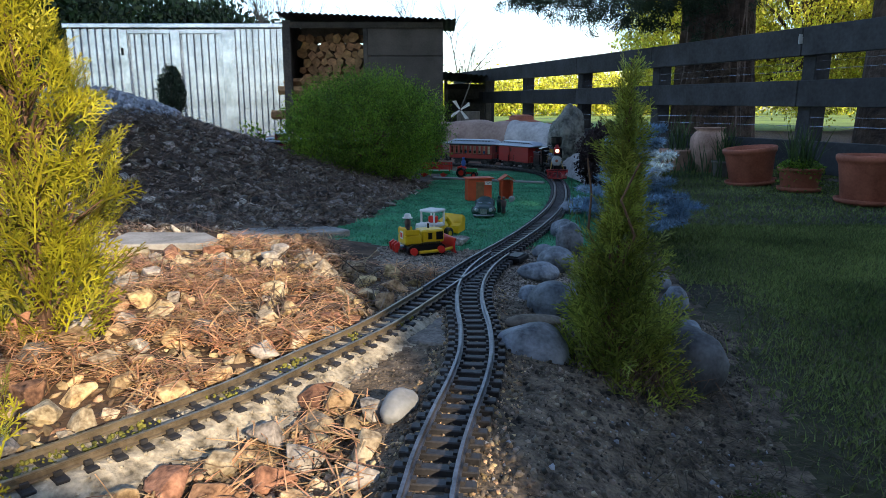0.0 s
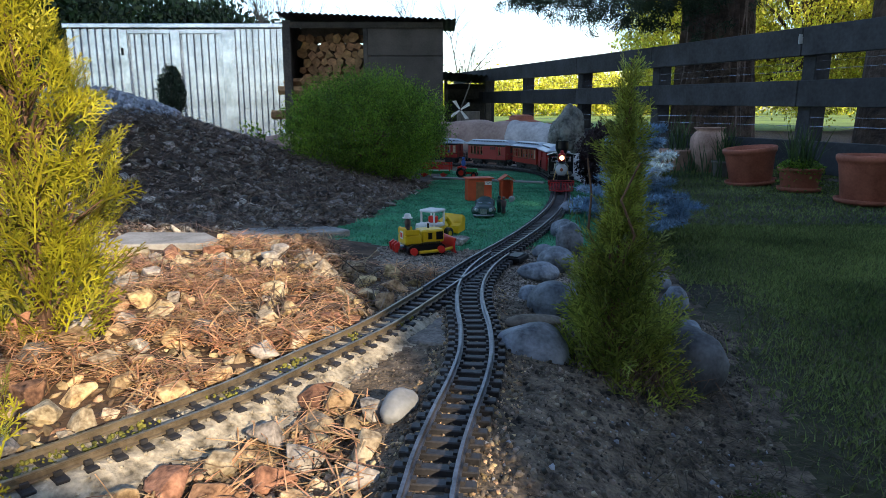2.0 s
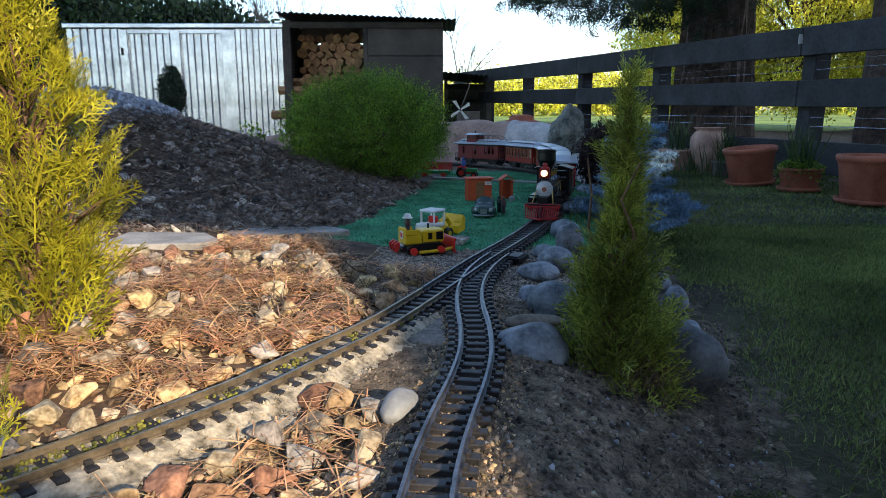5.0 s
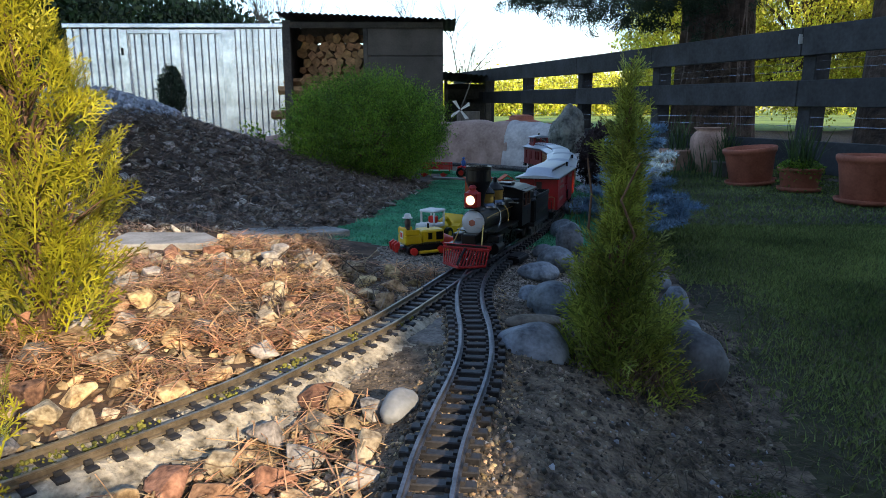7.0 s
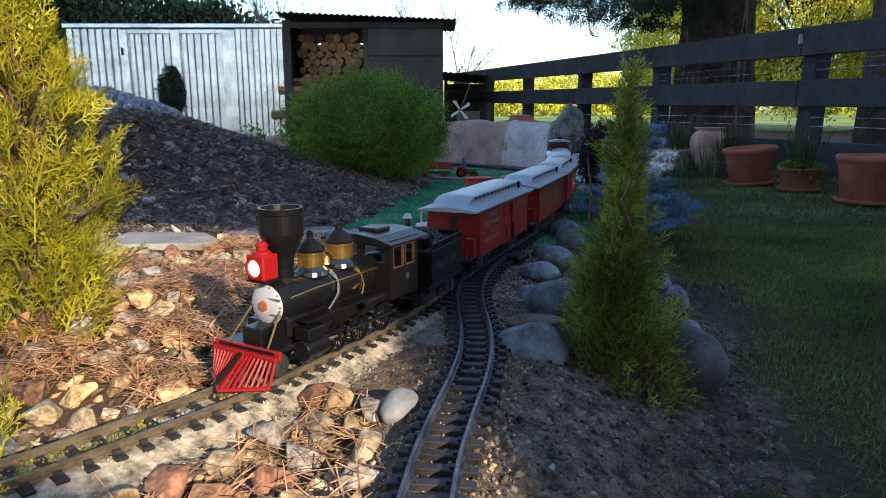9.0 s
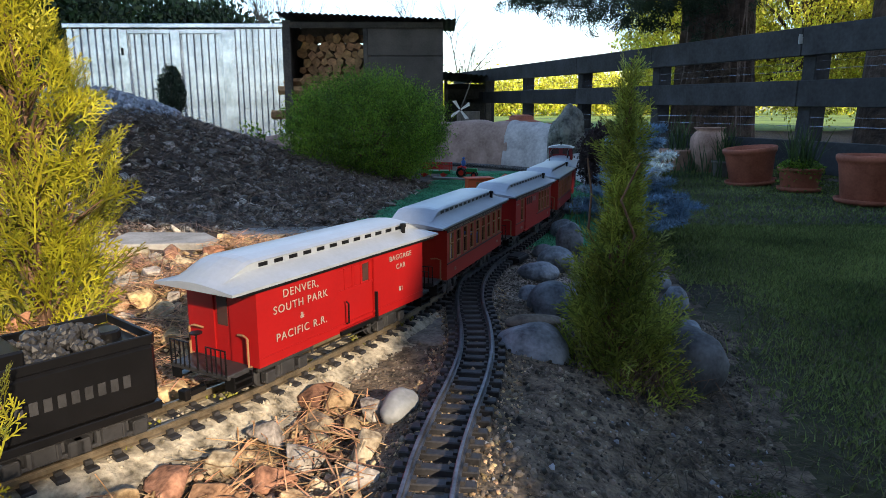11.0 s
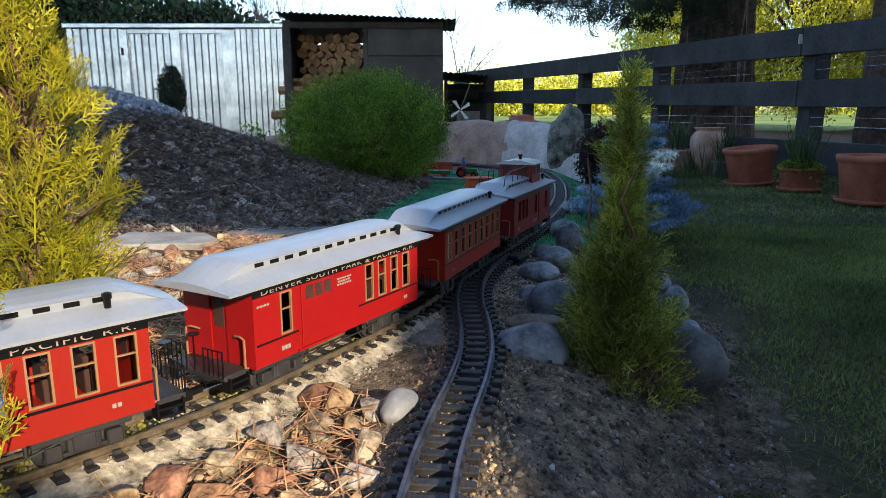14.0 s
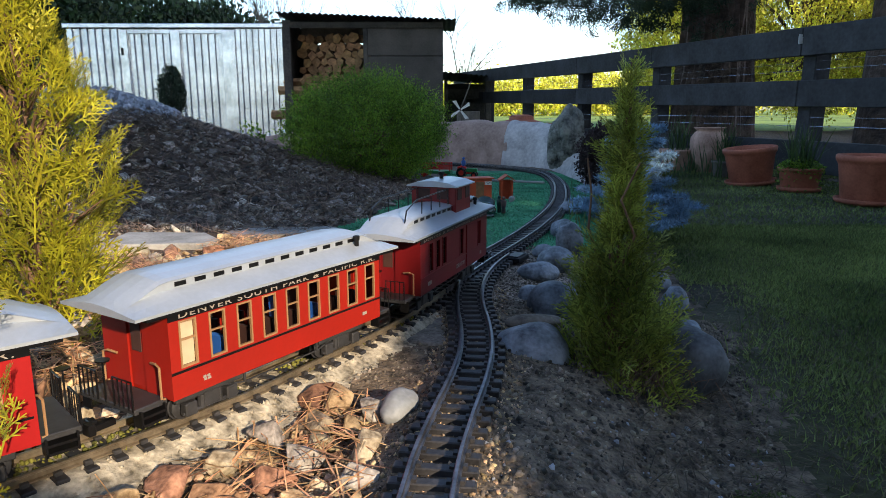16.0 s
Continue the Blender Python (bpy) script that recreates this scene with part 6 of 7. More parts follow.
# switch machine at the points
sw = thing("points_motor", pose(0.170, 1.53, -0.018, 0, 0, 62), "black points motor box beside the turnout", "points motor")
part("case", cube(-0.032, 0.032, -0.018, 0.018, 0, 0.012, 0.002), M_BLACK, sw)
part("lid", cube(-0.026, 0.026, -0.014, 0.014, 0.012, 0.015, 0.001), M_DKGREY, sw)
part("arm", bar([(0.0, 0.018, 0.005), (0.0, 0.055, 0.005)], 0.002, 6), M_BLACK, sw)

# ---------- flower pots along the fence ----------
def pot(x, y, z, r, h, label, material=M_TERRA, saucer=True, plant=None, tilt=(0, 0), seed=0):
    t = thing("flower_pot", pose(x, y, z, *tilt), label, "flower pot", "pots along the fence")
    k = 0.0
    if saucer:
        part("saucer", turned([(r * 0.72, 0), (r * 0.95, 0.012), (r * 0.98, 0.03), (r * 0.93, 0.03), (r * 0.88, 0.012)], 28), material, t, smooth=True)
        k = 0.012
    part("pot", turned([(r * 0.74, k), (r * 0.78, k + 0.01), (r * 0.93, h * 0.80), (r * 0.95, h * 0.82), (r * 0.97, h * 0.86), (r, h * 0.87), (r * 1.02, h * 0.93), (r * 1.02, h * 0.98), (r * 0.99, h), (r * 0.91, h), (r * 0.88, h * 0.9), (r * 0.84, h * 0.80)], 36), material, t, smooth=True)
    part("soil", turned([(r * 0.86, h * 0.80), (r * 0.5, h * 0.83), (0.001, h * 0.84)], 24), M_MULCH, t)
    q = np.random.default_rng(seed)
    if plant == "cress":
        n_ = 1500
        a, b = q.uniform(0, 6.28, n_), np.sqrt(q.random(n_)) * r * 1.05
        pp = np.stack([b * np.cos(a), b * np.sin(a), h * 0.9 + 0.05 * (1 - (b / r) ** 2) + q.uniform(-.01, .02, n_)], 1)
        w = q.random(n_) < 0.12
        pp[w, 2] -= q.uniform(0, 0.16, w.sum())
        pp[w, :2] *= (r * 1.03 / np.maximum(b[w], 1e-3))[:, None]
        strew("foliage", LEAF_V, LEAF_F, pp, rots(n_, q, 0.9), q.uniform(0.012, 0.024, n_), M_HEATH, t)
    if plant in ("strap", "cress"):
        n_ = 70
        a = q.uniform(0, 6.28, n_)
        b = q.uniform(0, r * 0.6, n_)
        pp = np.stack([b * np.cos(a), b * np.sin(a), np.full(n_, h * 0.83)], 1)
        strew("foliage", np.array([(-0.5, 0, 0), (0.5, 0, 0), (0.4, 0.3, 0.55), (-0.4, 0.3, 0.55), (0, 0.9, 1.0)]), [(0, 1, 2), (0, 2, 3), (3, 2, 4)], pp, rots(n_, q, 0.2), np.stack([np.full(n_, 0.008), q.uniform(0.02, 0.16, n_), q.uniform(0.14, 0.30, n_)], 1), M_STRAP, t)
    return t


pot(2.03, 3.22, -0.12, 0.152, 0.235, "large terracotta pot of dark soil on a saucer", seed=1)
pot(1.955, 3.72, -0.12, 0.115, 0.135, "low terracotta bowl with trailing bright green leaves", plant="cress", seed=2)
pot(1.86, 4.10, -0.12, 0.150, 0.225, "large empty terracotta pot tilted on its saucer", tilt=(0, -6), seed=3)
pot(1.73, 5.05, -0.12, 0.13, 0.16, "pale ribbed pot of strappy green leaves", M_URN, saucer=False, plant="strap", seed=4)
pot(1.885, 4.55, -0.12, 0.09, 0.11, "small mossy pot with strappy leaves", M_STUMP, saucer=False, plant="strap", seed=5)
urn = thing("garden_urn", pose(1.90, 4.90, -0.12), "tall pale terracotta urn beside the pots", "urn")
part("urn_body", turned([(0.07, 0), (0.085, 0.05), (0.115, 0.14), (0.13, 0.20), (0.125, 0.25), (0.10, 0.285), (0.085, 0.295), (0.10, 0.31), (0.11, 0.32), (0.085, 0.32), (0.075, 0.30)], 32), M_URN, urn, smooth=True)
pot(0.56, 4.93, 0.13, 0.13, 0.09, "upturned terracotta bowl on the bank", saucer=False, tilt=(0, 0), seed=6)
part("bowl_lid", turned([(0.15, 0.0), (0.14, 0.02), (0.09, 0.035), (0.085, 0.06), (0.05, 0.07)], 24), M_TERRA, thing("terracotta_lid", pose(0.56, 4.93, 0.22), "terracotta lid lying on the bowl", "pot lid"))
pot(0.78, 4.90, 0.02, 0.11, 0.19, "terracotta pot tilted behind the bank", saucer=False, tilt=(8, 16), seed=7)
P = on_ground(r7, 260, 1.5, 2.2, 4.3, 5.6, lambda x, y: x < fence_x(y) - 0.03)
n = len(P)
stuff(strew("fence_weeds", np.array([(-0.5, 0, 0), (0.5, 0, 0), (0.4, 0.3, 0.55), (-0.4, 0.3, 0.55), (0, 0.9, 1.0)]), [(0, 1, 2), (0, 2, 3), (3, 2, 4)], P, rots(n, r7, 0.3), np.stack([np.full(n, 0.008), r7.uniform(0.02, 0.12, n), r7.uniform(0.08, 0.26, n)], 1), M_STRAP), "long grass and bulb leaves along the fence", "grass")

# ---------- plants ----------
def spray(r, length, order=2):
    """A flat scale-leaf spray as strips: (v, 4 corners) in x (along), y."""
    quads = []

    def twig(p, a, ln, w, lvl):
        d = np.array([math.cos(a), math.sin(a)])
        q = p + d * ln
        nrm = np.array([-d[1], d[0]]) * w
        quads.append((p - nrm, p + nrm, q + nrm * 0.55, q - nrm * 0.55))
        if lvl > 0:
            m = 7 if lvl == 2 else 4
            for i in range(m):
                u = 0.15 + 0.8 * i / m
                s = 1 if i % 2 else -1
                twig(p + d * ln * u, a + s * r.uniform(0.55, 0.85), ln * (1 - 0.65 * u) * (0.55 if lvl == 2 else 0.45), w * 0.85, lvl - 1)

    twig(np.zeros(2), 0.0, length, length * 0.022, order)
    return np.array(quads)


def conifer(name, x, y, z, height, radius, n, material, label, seed, shape, size=(0.05, 0.085), bare=0.0, stems=3, up=0.75, skew=0.9):
    """A shrub of upright stems with flat, rising sprays; shape(u): relative radius at height u."""
    r = np.random.default_rng(seed)
    t = thing(name, pose(x, y, z), label, "conifer shrub")
    bm = bmesh.new()
    tips = []
    for k in range(stems):
        a = 2 * math.pi * k / stems + 0.5
        b = radius * 0.25 * (k > 0)
        pts = [(0, 0, 0)] + [(b * u * math.cos(a) * 1.6 + r.normal(0, 0.006), b * u * math.sin(a) * 1.6 + r.normal(0, 0.006), height * (0.97 if k == 0 else 0.7) * u) for u in np.linspace(0.15, 1, 7)]
        tube(bm, pts, 0.0075 if material is M_GOLD else 0.004, 6, 0.0012)
        tips.append(pts)
    V, Fc, base = [], [], 0
    variants = [spray(r, 1.0) for _ in range(5)]
    for i in range(n):
        u = r.random() ** skew
        a = r.uniform(0, 2 * math.pi)
        R_ = radius * shape(u)
        rad = R_ * r.uniform(0.35, 1.0) ** 0.6
        zc = height * (0.03 + 0.9 * u)
        ln = r.uniform(*size) * (1 - 0.45 * u)
        out = Vector((math.cos(a), math.sin(a), 0))
        dirn = (out * (1 - up * r.uniform(0.6, 1.1)) + Vector((0, 0, up)) + Vector(r.normal(0, 0.22, 3))).normalized()
        if u > 0.9:
            dirn = (dirn + Vector((0, 0, 1.2))).normalized()
        root = out * max(0, rad - ln * 0.4) + Vector((0, 0, zc - ln * up * 0.5))
        side = dirn.cross(out + Vector(r.normal(0, 0.5, 3))).normalized()
        q = variants[int(r.integers(5))]
        if bare and r.random() < bare:
            continue
        nrm = dirn.cross(side)
        P_ = np.array(root)[None, None] + ln * (q[..., :1] * np.array(dirn)[None, None] + q[..., 1:] * np.array(side)[None, None] - (q[..., :1] ** 2) * 0.15 * np.array(nrm)[None, None])
        V.append(P_.reshape(-1, 3))
        if i % 3 == 0:
            tube(bm, [(0.15 * root.x, 0.15 * root.y, max(0.01, root.z - rad * 0.7)), (0.6 * root.x, 0.6 * root.y, root.z - rad * 0.22), tuple(root)], 0.0022, 4, 0.0008)
    V = np.concatenate(V)
    m = len(V) // 4
    part("foliage", (V, np.arange(m * 4).reshape(m, 4)), material, t)
    tagged(part("branchwork", bm, M_TWIG, t, "thin brown stems"), kind="stuff")
    return t


gold_shape = lambda u: (0.6 + 0.4 * math.sin(min(1, u / 0.45) * math.pi / 2)) * (1 - 0.93 * max(0, (u - 0.42) / 0.58) ** 1.1)
conifer("golden_conifer", -0.585, 0.96, -0.01, 0.62, 0.14, 620, M_GOLD, "golden-yellow conifer shrub in low sun", 3, gold_shape, (0.055, 0.10), stems=4)
conifer("golden_conifer", -0.345, 0.415, -0.03, 0.29, 0.07, 120, M_GOLD, "small golden conifer close beside the line", 5, lambda u: (0.25 + 0.75 * min(1, u / 0.6)) * (1 - max(0, u - 0.75) * 2.4), (0.035, 0.06), stems=2, skew=0.5)
thuja_shape = lambda u: (0.75 + 0.25 * min(1, u / 0.25)) * (1 - u) ** 1.75 + 0.06
conifer("olive_conifer", 0.262, 0.985, -0.115, 0.525, 0.135, 560, M_THUJA, "thin olive-green conifer in shade among river stones", 8, thuja_shape, (0.055, 0.10), stems=3, up=0.78, skew=1.45)
P = np.stack([0.262 + r7.normal(0, 0.05, 500), 0.975 + r7.normal(0, 0.04, 500), np.full(500, -0.10) + r7.uniform(0, 0.05, 500)], 1)
stuff(strew("dead_conifer_fronds", NEEDLE_V, NEEDLE_F, P, rots(500, r7, 0.9), np.stack([r7.uniform(0.03, 0.08, 500), np.full(500, 0.0012), r7.uniform(-0.02, 0.03, 500)], 1), M_TWIG), "dry brown fronds at the conifer's foot", "dead fronds")


def leafy(name, x, y, z, rx, ry, rz, shoots, per, material, label, cat, seed, leaf=0.016, shoot=0.1, gaps=0.25, trunk=None, droop=0.0, wob=0.25):
    """A shrub or crown of many leafy shoots that fill an uneven ellipsoid."""
    r = np.random.default_rng(seed)
    t = thing(name, pose(x, y, z), label, cat)
    d = r.normal(size=(shoots, 3))
    d /= np.linalg.norm(d, axis=1)[:, None]
    lump = 1 + wob * np.array([noise.noise(Vector(q) * 1.8 + Vector((seed, 0, 0))) + 0.8 * noise.noise(Vector(q) * 6 + Vector((seed, 0, 0))) for q in d])
    rad = lump * (1 - 0.55 * r.random(shoots) ** 2.2)
    keep = np.array([noise.noise(Vector(q) * 3.5 + Vector((0, seed, 0))) for q in d]) > -gaps - 0.25
    d, rad = d[keep], rad[keep]
    c = d * rad[:, None] * np.array([rx, ry, rz]) + np.array([0, 0, rz])
    grow = d + np.array([0, 0, 0.55 - droop]) + r.normal(0, 0.25, d.shape)
    grow /= np.linalg.norm(grow, axis=1)[:, None]
    u = r.random((len(c), per))
    L_ = shoot * r.uniform(0.6, 1.2, (len(c), 1))
    pos = c[:, None] + grow[:, None] * (u * L_)[..., None] + r.normal(0, leaf * 0.45, (len(c), per, 3))
    pos = pos.reshape(-1, 3)
    pos = pos[pos[:, 2] > 0.0]
    strew("foliage", LEAF_V, LEAF_F, pos, rots(len(pos), r), r.uniform(0.6, 1.25, len(pos)) * leaf, material, t)
    bm = bmesh.new()
    base = [(0, 0, -0.02), (0.02, 0, rz * 0.3), (0, 0.02, rz * 0.8)] if trunk is None else trunk
    tube(bm, base, 0.05 * rx if trunk is None else trunk_r(trunk), 7, 0.012 * rx)
    for i in range(0, len(c), max(1, len(c) // 60)):
        q = c[i]
        tube(bm, [(0, 0, min(q[2] * 0.3, rz * 0.5)), (q[0] * 0.5, q[1] * 0.5, q[2] * 0.62), tuple(q)], 0.012 * rx, 5, 0.003 * rx)
    part("branchwork", bm, M_TWIG if rz < 2 else M_BARK, t)
    return t


def trunk_r(tk):
    return 0.14


leafy("green_shrub", -0.365, 3.32, 0.0, 0.325, 0.33, 0.212, 5200, 28, M_HEATH, "dense bright green rounded shrub at the mound's end", "shrub", 11, leaf=0.0095, shoot=0.11, wob=0.13)
# small dark cypress on the mound
leafy("dwarf_cypress", -1.345, 3.45, 0.29, 0.052, 0.052, 0.115, 900, 10, M_PINE, "small dark green dwarf cypress on the mound", "conifer shrub", 12, leaf=0.010, shoot=0.022, wob=0.1)
leafy("seedling_plant", -1.26, 4.45, 0.10, 0.09, 0.05, 0.07, 26, 5, M_HEATH, "small broad-leaved green plant behind the mound", "plant", 13, leaf=0.026, shoot=0.03)


def spruce():
    """Low blue spruce: stiff side branches with brush-like needles."""
    r = np.random.default_rng(4)
    t = thing("blue_spruce", pose(0.66, 2.32, -0.12), "young silver-blue spruce beside the railway", "conifer")
    bm = bmesh.new()
    tube(bm, [(0, 0, 0), (0.01, 0, 0.2), (0, 0, 0.38)], 0.012, 6, 0.004)
    P_, D_ = [], []
    for lv in range(8):
        zc = 0.05 + lv * 0.043
        nb = 8
        for k in range(nb):
            a = 2 * math.pi * (k + 0.5 * (lv % 2)) / nb + r.uniform(-.2, .2)
            ln = (0.25 - lv * 0.024) * r.uniform(0.55, 1.1)
            end = Vector((ln * math.cos(a), ln * math.sin(a), zc + 0.03))
            tube(bm, [(0, 0, zc), tuple(end * 0.5 + Vector((0, 0, zc * 0.5 + 0.005))), tuple(end)], 0.0045, 5, 0.0015)
            twigs = [(Vector((0, 0, zc)), end)]
            for u in (0.45, 0.62, 0.8):
                for s in (-1, 1):
                    p = Vector((0, 0, zc)).lerp(end, u)
                    dd = Matrix.Rotation(s * 0.75, 3, "Z") @ (end - Vector((0, 0, zc)))
                    twigs.append((p, p + dd * (1 - u) * 0.75 + Vector((0, 0, 0.008))))
            for p, q in twigs:
                dv = (q - p)
                nn = int(dv.length * 1900)
                for _ in range(nn):
                    u = r.uniform(0.15, 1)
                    P_.append(p + dv * u)
                    w = Vector(r.normal(0, 1, 3)).normalized() + dv.normalized() * 0.7
                    D_.append(w.normalized())
    part("branchwork", bm, M_TWIG, t)
    P_, D_ = np.array(P_), np.array(D_)
    n_ = len(P_)
    b = np.cross(D_, r.normal(size=(n_, 3)))
    b /= np.linalg.norm(b, axis=1)[:, None]
    ln = r.uniform(0.014, 0.024, (n_, 1))
    V = np.stack([P_ - b * 0.0019, P_ + b * 0.0019, P_ + D_ * ln], 1).reshape(-1, 3)
    part("foliage", (V, np.arange(n_ * 3).reshape(n_, 3)), M_SPRUCE, t, "silver-blue stiff needles")


spruce()
leafy("dark_heather", 0.86, 3.6, -0.10, 0.12, 0.10, 0.16, 1500, 12, mat("dark_purple_leaf", (0.035, 0.018, 0.02), 0.7, var=0.3, bump=0, island=0.4), "dark purple-brown shrub behind the spruce", "shrub", 17, leaf=0.014, shoot=0.06)

# ---------- trees beyond the fence and sheds ----------
def pine():
    r = np.random.default_rng(9)
    t = thing("pine_tree", pose(2.86, 7.4, -0.12), "large dark pine with rough bark behind the fence", "tree")
    bm = bmesh.new()
    ring = 64
    rows = []
    for k in range(26):
        z = k * 0.28
        rr = 0.36 * (1 - 0.05 * z) + 0.12 * math.exp(-z * 2.2)
        rows.append([bm.verts.new(((rr + 0.06 * noise.noise(Vector((math.cos(a) * 7, math.sin(a) * 7, z * 0.7))) + 0.03 * noise.noise(Vector((math.cos(a) * 12, math.sin(a) * 12, z * 2)))) * math.cos(a), (rr + 0.06 * noise.noise(Vector((math.cos(a) * 7, math.sin(a) * 7, z * 0.7))) + 0.03 * noise.noise(Vector((math.cos(a) * 12, math.sin(a) * 12, z * 2)))) * math.sin(a), z)) for a in [2 * math.pi * i / ring for i in range(ring)]])
    for p, q in zip(rows, rows[1:]):
        for i in range(ring):
            bm.faces.new((p[i], p[(i + 1) % ring], q[(i + 1) % ring], q[i]))
    part("trunk", bm, M_BARK, t, "thick ridged brown pine trunk")
    bm = bmesh.new()
    P_ = []
    boughs = [((-1.95, -0.9, 1.34), 0.9), ((-1.5, -0.6, 1.22), 1.0), ((-1.15, -0.9, 1.18), 1.0), ((-0.75, -0.7, 1.12), 1.0), ((-1.75, 0.5, 1.55), 1.1), ((-0.5, -0.9, 1.25), 0.7), ((-1.3, -1.2, 1.5), 1.1), ((-0.4, -1.1, 1.5), 1.0), ((0.3, -1.2, 1.62), 1.0),
              ((-2.2, -0.2, 1.62), 0.9), ((-1.2, 0.3, 1.8), 1.3), ((-0.2, 0.8, 1.9), 1.2), ((0.9, -0.8, 1.75), 1.0), ((-1.0, -1.0, 2.1), 1.4), ((0.2, -1.0, 2.2), 1.4), ((1.3, 0, 2.3), 1.4), ((-1.9, 0, 2.4), 1.4), ((0, 0, 3.2), 1.6), ((-1, 0.5, 3.0), 1.5), ((1, 0.5, 3.1), 1.5), ((0.5, 0, 4.5), 1.6), ((-0.5, 0, 5.5), 1.4)]
    for (x, y, z), sc in boughs:
        tube(bm, [(0, 0, z + 0.7), (x * 0.5, y * 0.5, z + 0.55), (x, y, z + 0.25)], 0.05, 6, 0.012)
        for _ in range(int(46 * sc * sc)):
            cc = np.array([x, y, z + 0.2]) + r.normal(0, 1, 3) * np.array([0.24, 0.22, 0.085]) * sc
            P_.append(cc)
    part("branchwork", bm, M_BARK, t)
    P_ = np.array(P_)
    n_ = len(P_)
    m = 46
    dv = r.normal(size=(n_, m, 3)) + np.array([0, 0, -0.25])
    dv /= np.linalg.norm(dv, axis=2)[..., None]
    root = np.repeat(P_[:, None], m, 1) + r.normal(0, 0.03, (n_, m, 3))
    b = np.cross(dv, r.normal(size=dv.shape))
    b /= np.linalg.norm(b, axis=2)[..., None]
    tip = root + dv * r.uniform(0.05, 0.11, (n_, m, 1))
    V = np.stack([root - b * 0.0045, root + b * 0.0045, tip], 2).reshape(-1, 3)
    part("foliage", (V, np.arange(len(V)).reshape(-1, 3)), M_PINE, t, "dark drooping needle clumps")


pine()
t2 = thing("pine_tree", pose(3.65, 5.6, -0.12), "dark rough pine trunk beyond the fence", "tree")
bm = bmesh.new()
tube(bm, [(0, 0, -0.05), (0, 0, 0.5), (0.02, 0, 1.5), (0.03, 0, 3.5)], 0.28, 20, 0.22)
part("trunk", bm, M_BARK, t2, "thick ridged brown pine trunk")


def tree(x, y, h, w, material, label, seed, leaf=0.12, shoots=700, per=10, low=0.25, wob=0.5):
    r = np.random.default_rng(seed)
    t = thing("tree", pose(x, y, -0.12), label, "tree")
    bm = bmesh.new()
    tube(bm, [(0, 0, -0.05), (0.05, 0, h * 0.35), (0, 0.05, h * 0.85)], 0.04 * h, 8, 0.01 * h)
    d = r.normal(size=(shoots, 3))
    d /= np.linalg.norm(d, axis=1)[:, None]
    lump = 1 + wob * np.array([noise.noise(Vector(q) * 2.2 + Vector((seed * 2.0, 0, 0))) for q in d])
    keep = np.array([noise.noise(Vector(q) * 4 + Vector((0, seed * 1.7, 0))) for q in d]) > -0.35
    d, lump = d[keep], lump[keep]
    zc, hz = h * (low + 1) / 2, h * (1 - low) / 2
    c = d * (lump * (1 - 0.5 * r.random(len(d)) ** 2))[:, None] * np.array([w / 2, w / 2, hz]) + np.array([0, 0, zc])
    for i in range(0, len(c), max(1, len(c) // 40)):
        q = c[i]
        tube(bm, [(0, 0, h * 0.3), (q[0] * 0.5, q[1] * 0.5, h * 0.3 + (q[2] - h * 0.3) * 0.6), tuple(q)], 0.012 * h, 5, 0.003 * h)
    part("trunk", bm, M_BARK, t, "brown trunk and limbs")
    pos = (c[:, None] + r.normal(0, leaf * 1.6, (len(c), per, 3))).reshape(-1, 3)
    strew("crown", LEAF_V, LEAF_F, pos, rots(len(pos), r), r.uniform(0.6, 1.3, len(pos)) * leaf, material, t)


# these crowns and the far hedgerow carry extra sunlight in their leaf colour
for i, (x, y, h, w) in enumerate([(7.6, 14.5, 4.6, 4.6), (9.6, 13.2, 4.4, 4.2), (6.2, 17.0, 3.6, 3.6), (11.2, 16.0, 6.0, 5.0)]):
    tree(x, y, h, w, M_GOLDTREE, "yellow-green tree beyond the fence, low sun brightened in its colour", 30 + i, 0.075, 2200, 22, 0.06)
for i, (x, y, h, w) in enumerate([(-7.0, 14.5, 2.95, 5.0), (-9.5, 14.0, 3.6, 5.0), (-5.0, 15.5, 2.45, 3.4)]):
    tree(x, y, h, w, M_DKTREE, "dark evergreen tree behind the steel shed", 40 + i, 0.12, 1500, 20, 0.1)
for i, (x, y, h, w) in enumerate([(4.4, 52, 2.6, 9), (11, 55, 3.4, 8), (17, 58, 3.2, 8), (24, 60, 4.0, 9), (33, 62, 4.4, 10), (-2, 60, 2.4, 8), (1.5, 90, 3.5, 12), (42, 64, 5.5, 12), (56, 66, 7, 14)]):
    tree(x, y, h, w, M_GOLDTREE, "hedgerow tree across the paddock, sunlight brightened in its colour", 50 + i, 0.28, 700, 12, 0.05)


def bare_tree(x, y, h, seed, label, spread=0.35, r0=0.05):
    t = thing("bare_tree", pose(x, y, -0.12), label, "tree")
    r = np.random.default_rng(seed)
    bm = bmesh.new()

    def limb(p, d, ln, rad, lvl):
        q = p + d * ln * 0.5 + Vector(r.normal(0, 0.03, 3)) * ln
        e = p + d * ln
        tube(bm, [tuple(p), tuple(q), tuple(e)], rad, 5, rad * 0.55)
        if lvl:
            for _ in range(4 if lvl > 1 else 3):
                u = r.uniform(0.35, 1)
                nd = (d + Vector(r.normal(0, spread, 3)) + Vector((0, 0, 0.12))).normalized()
                limb(p.lerp(e, u), nd, ln * r.uniform(0.5, 0.75), rad * 0.5, lvl - 1)

    limb(Vector((0, 0, 0)), Vector((0.03, 0, 1)), h * 0.5, r0, 4)
    part("branchwork", bm, M_GREYTWIG, t, "fine bare grey twigs")


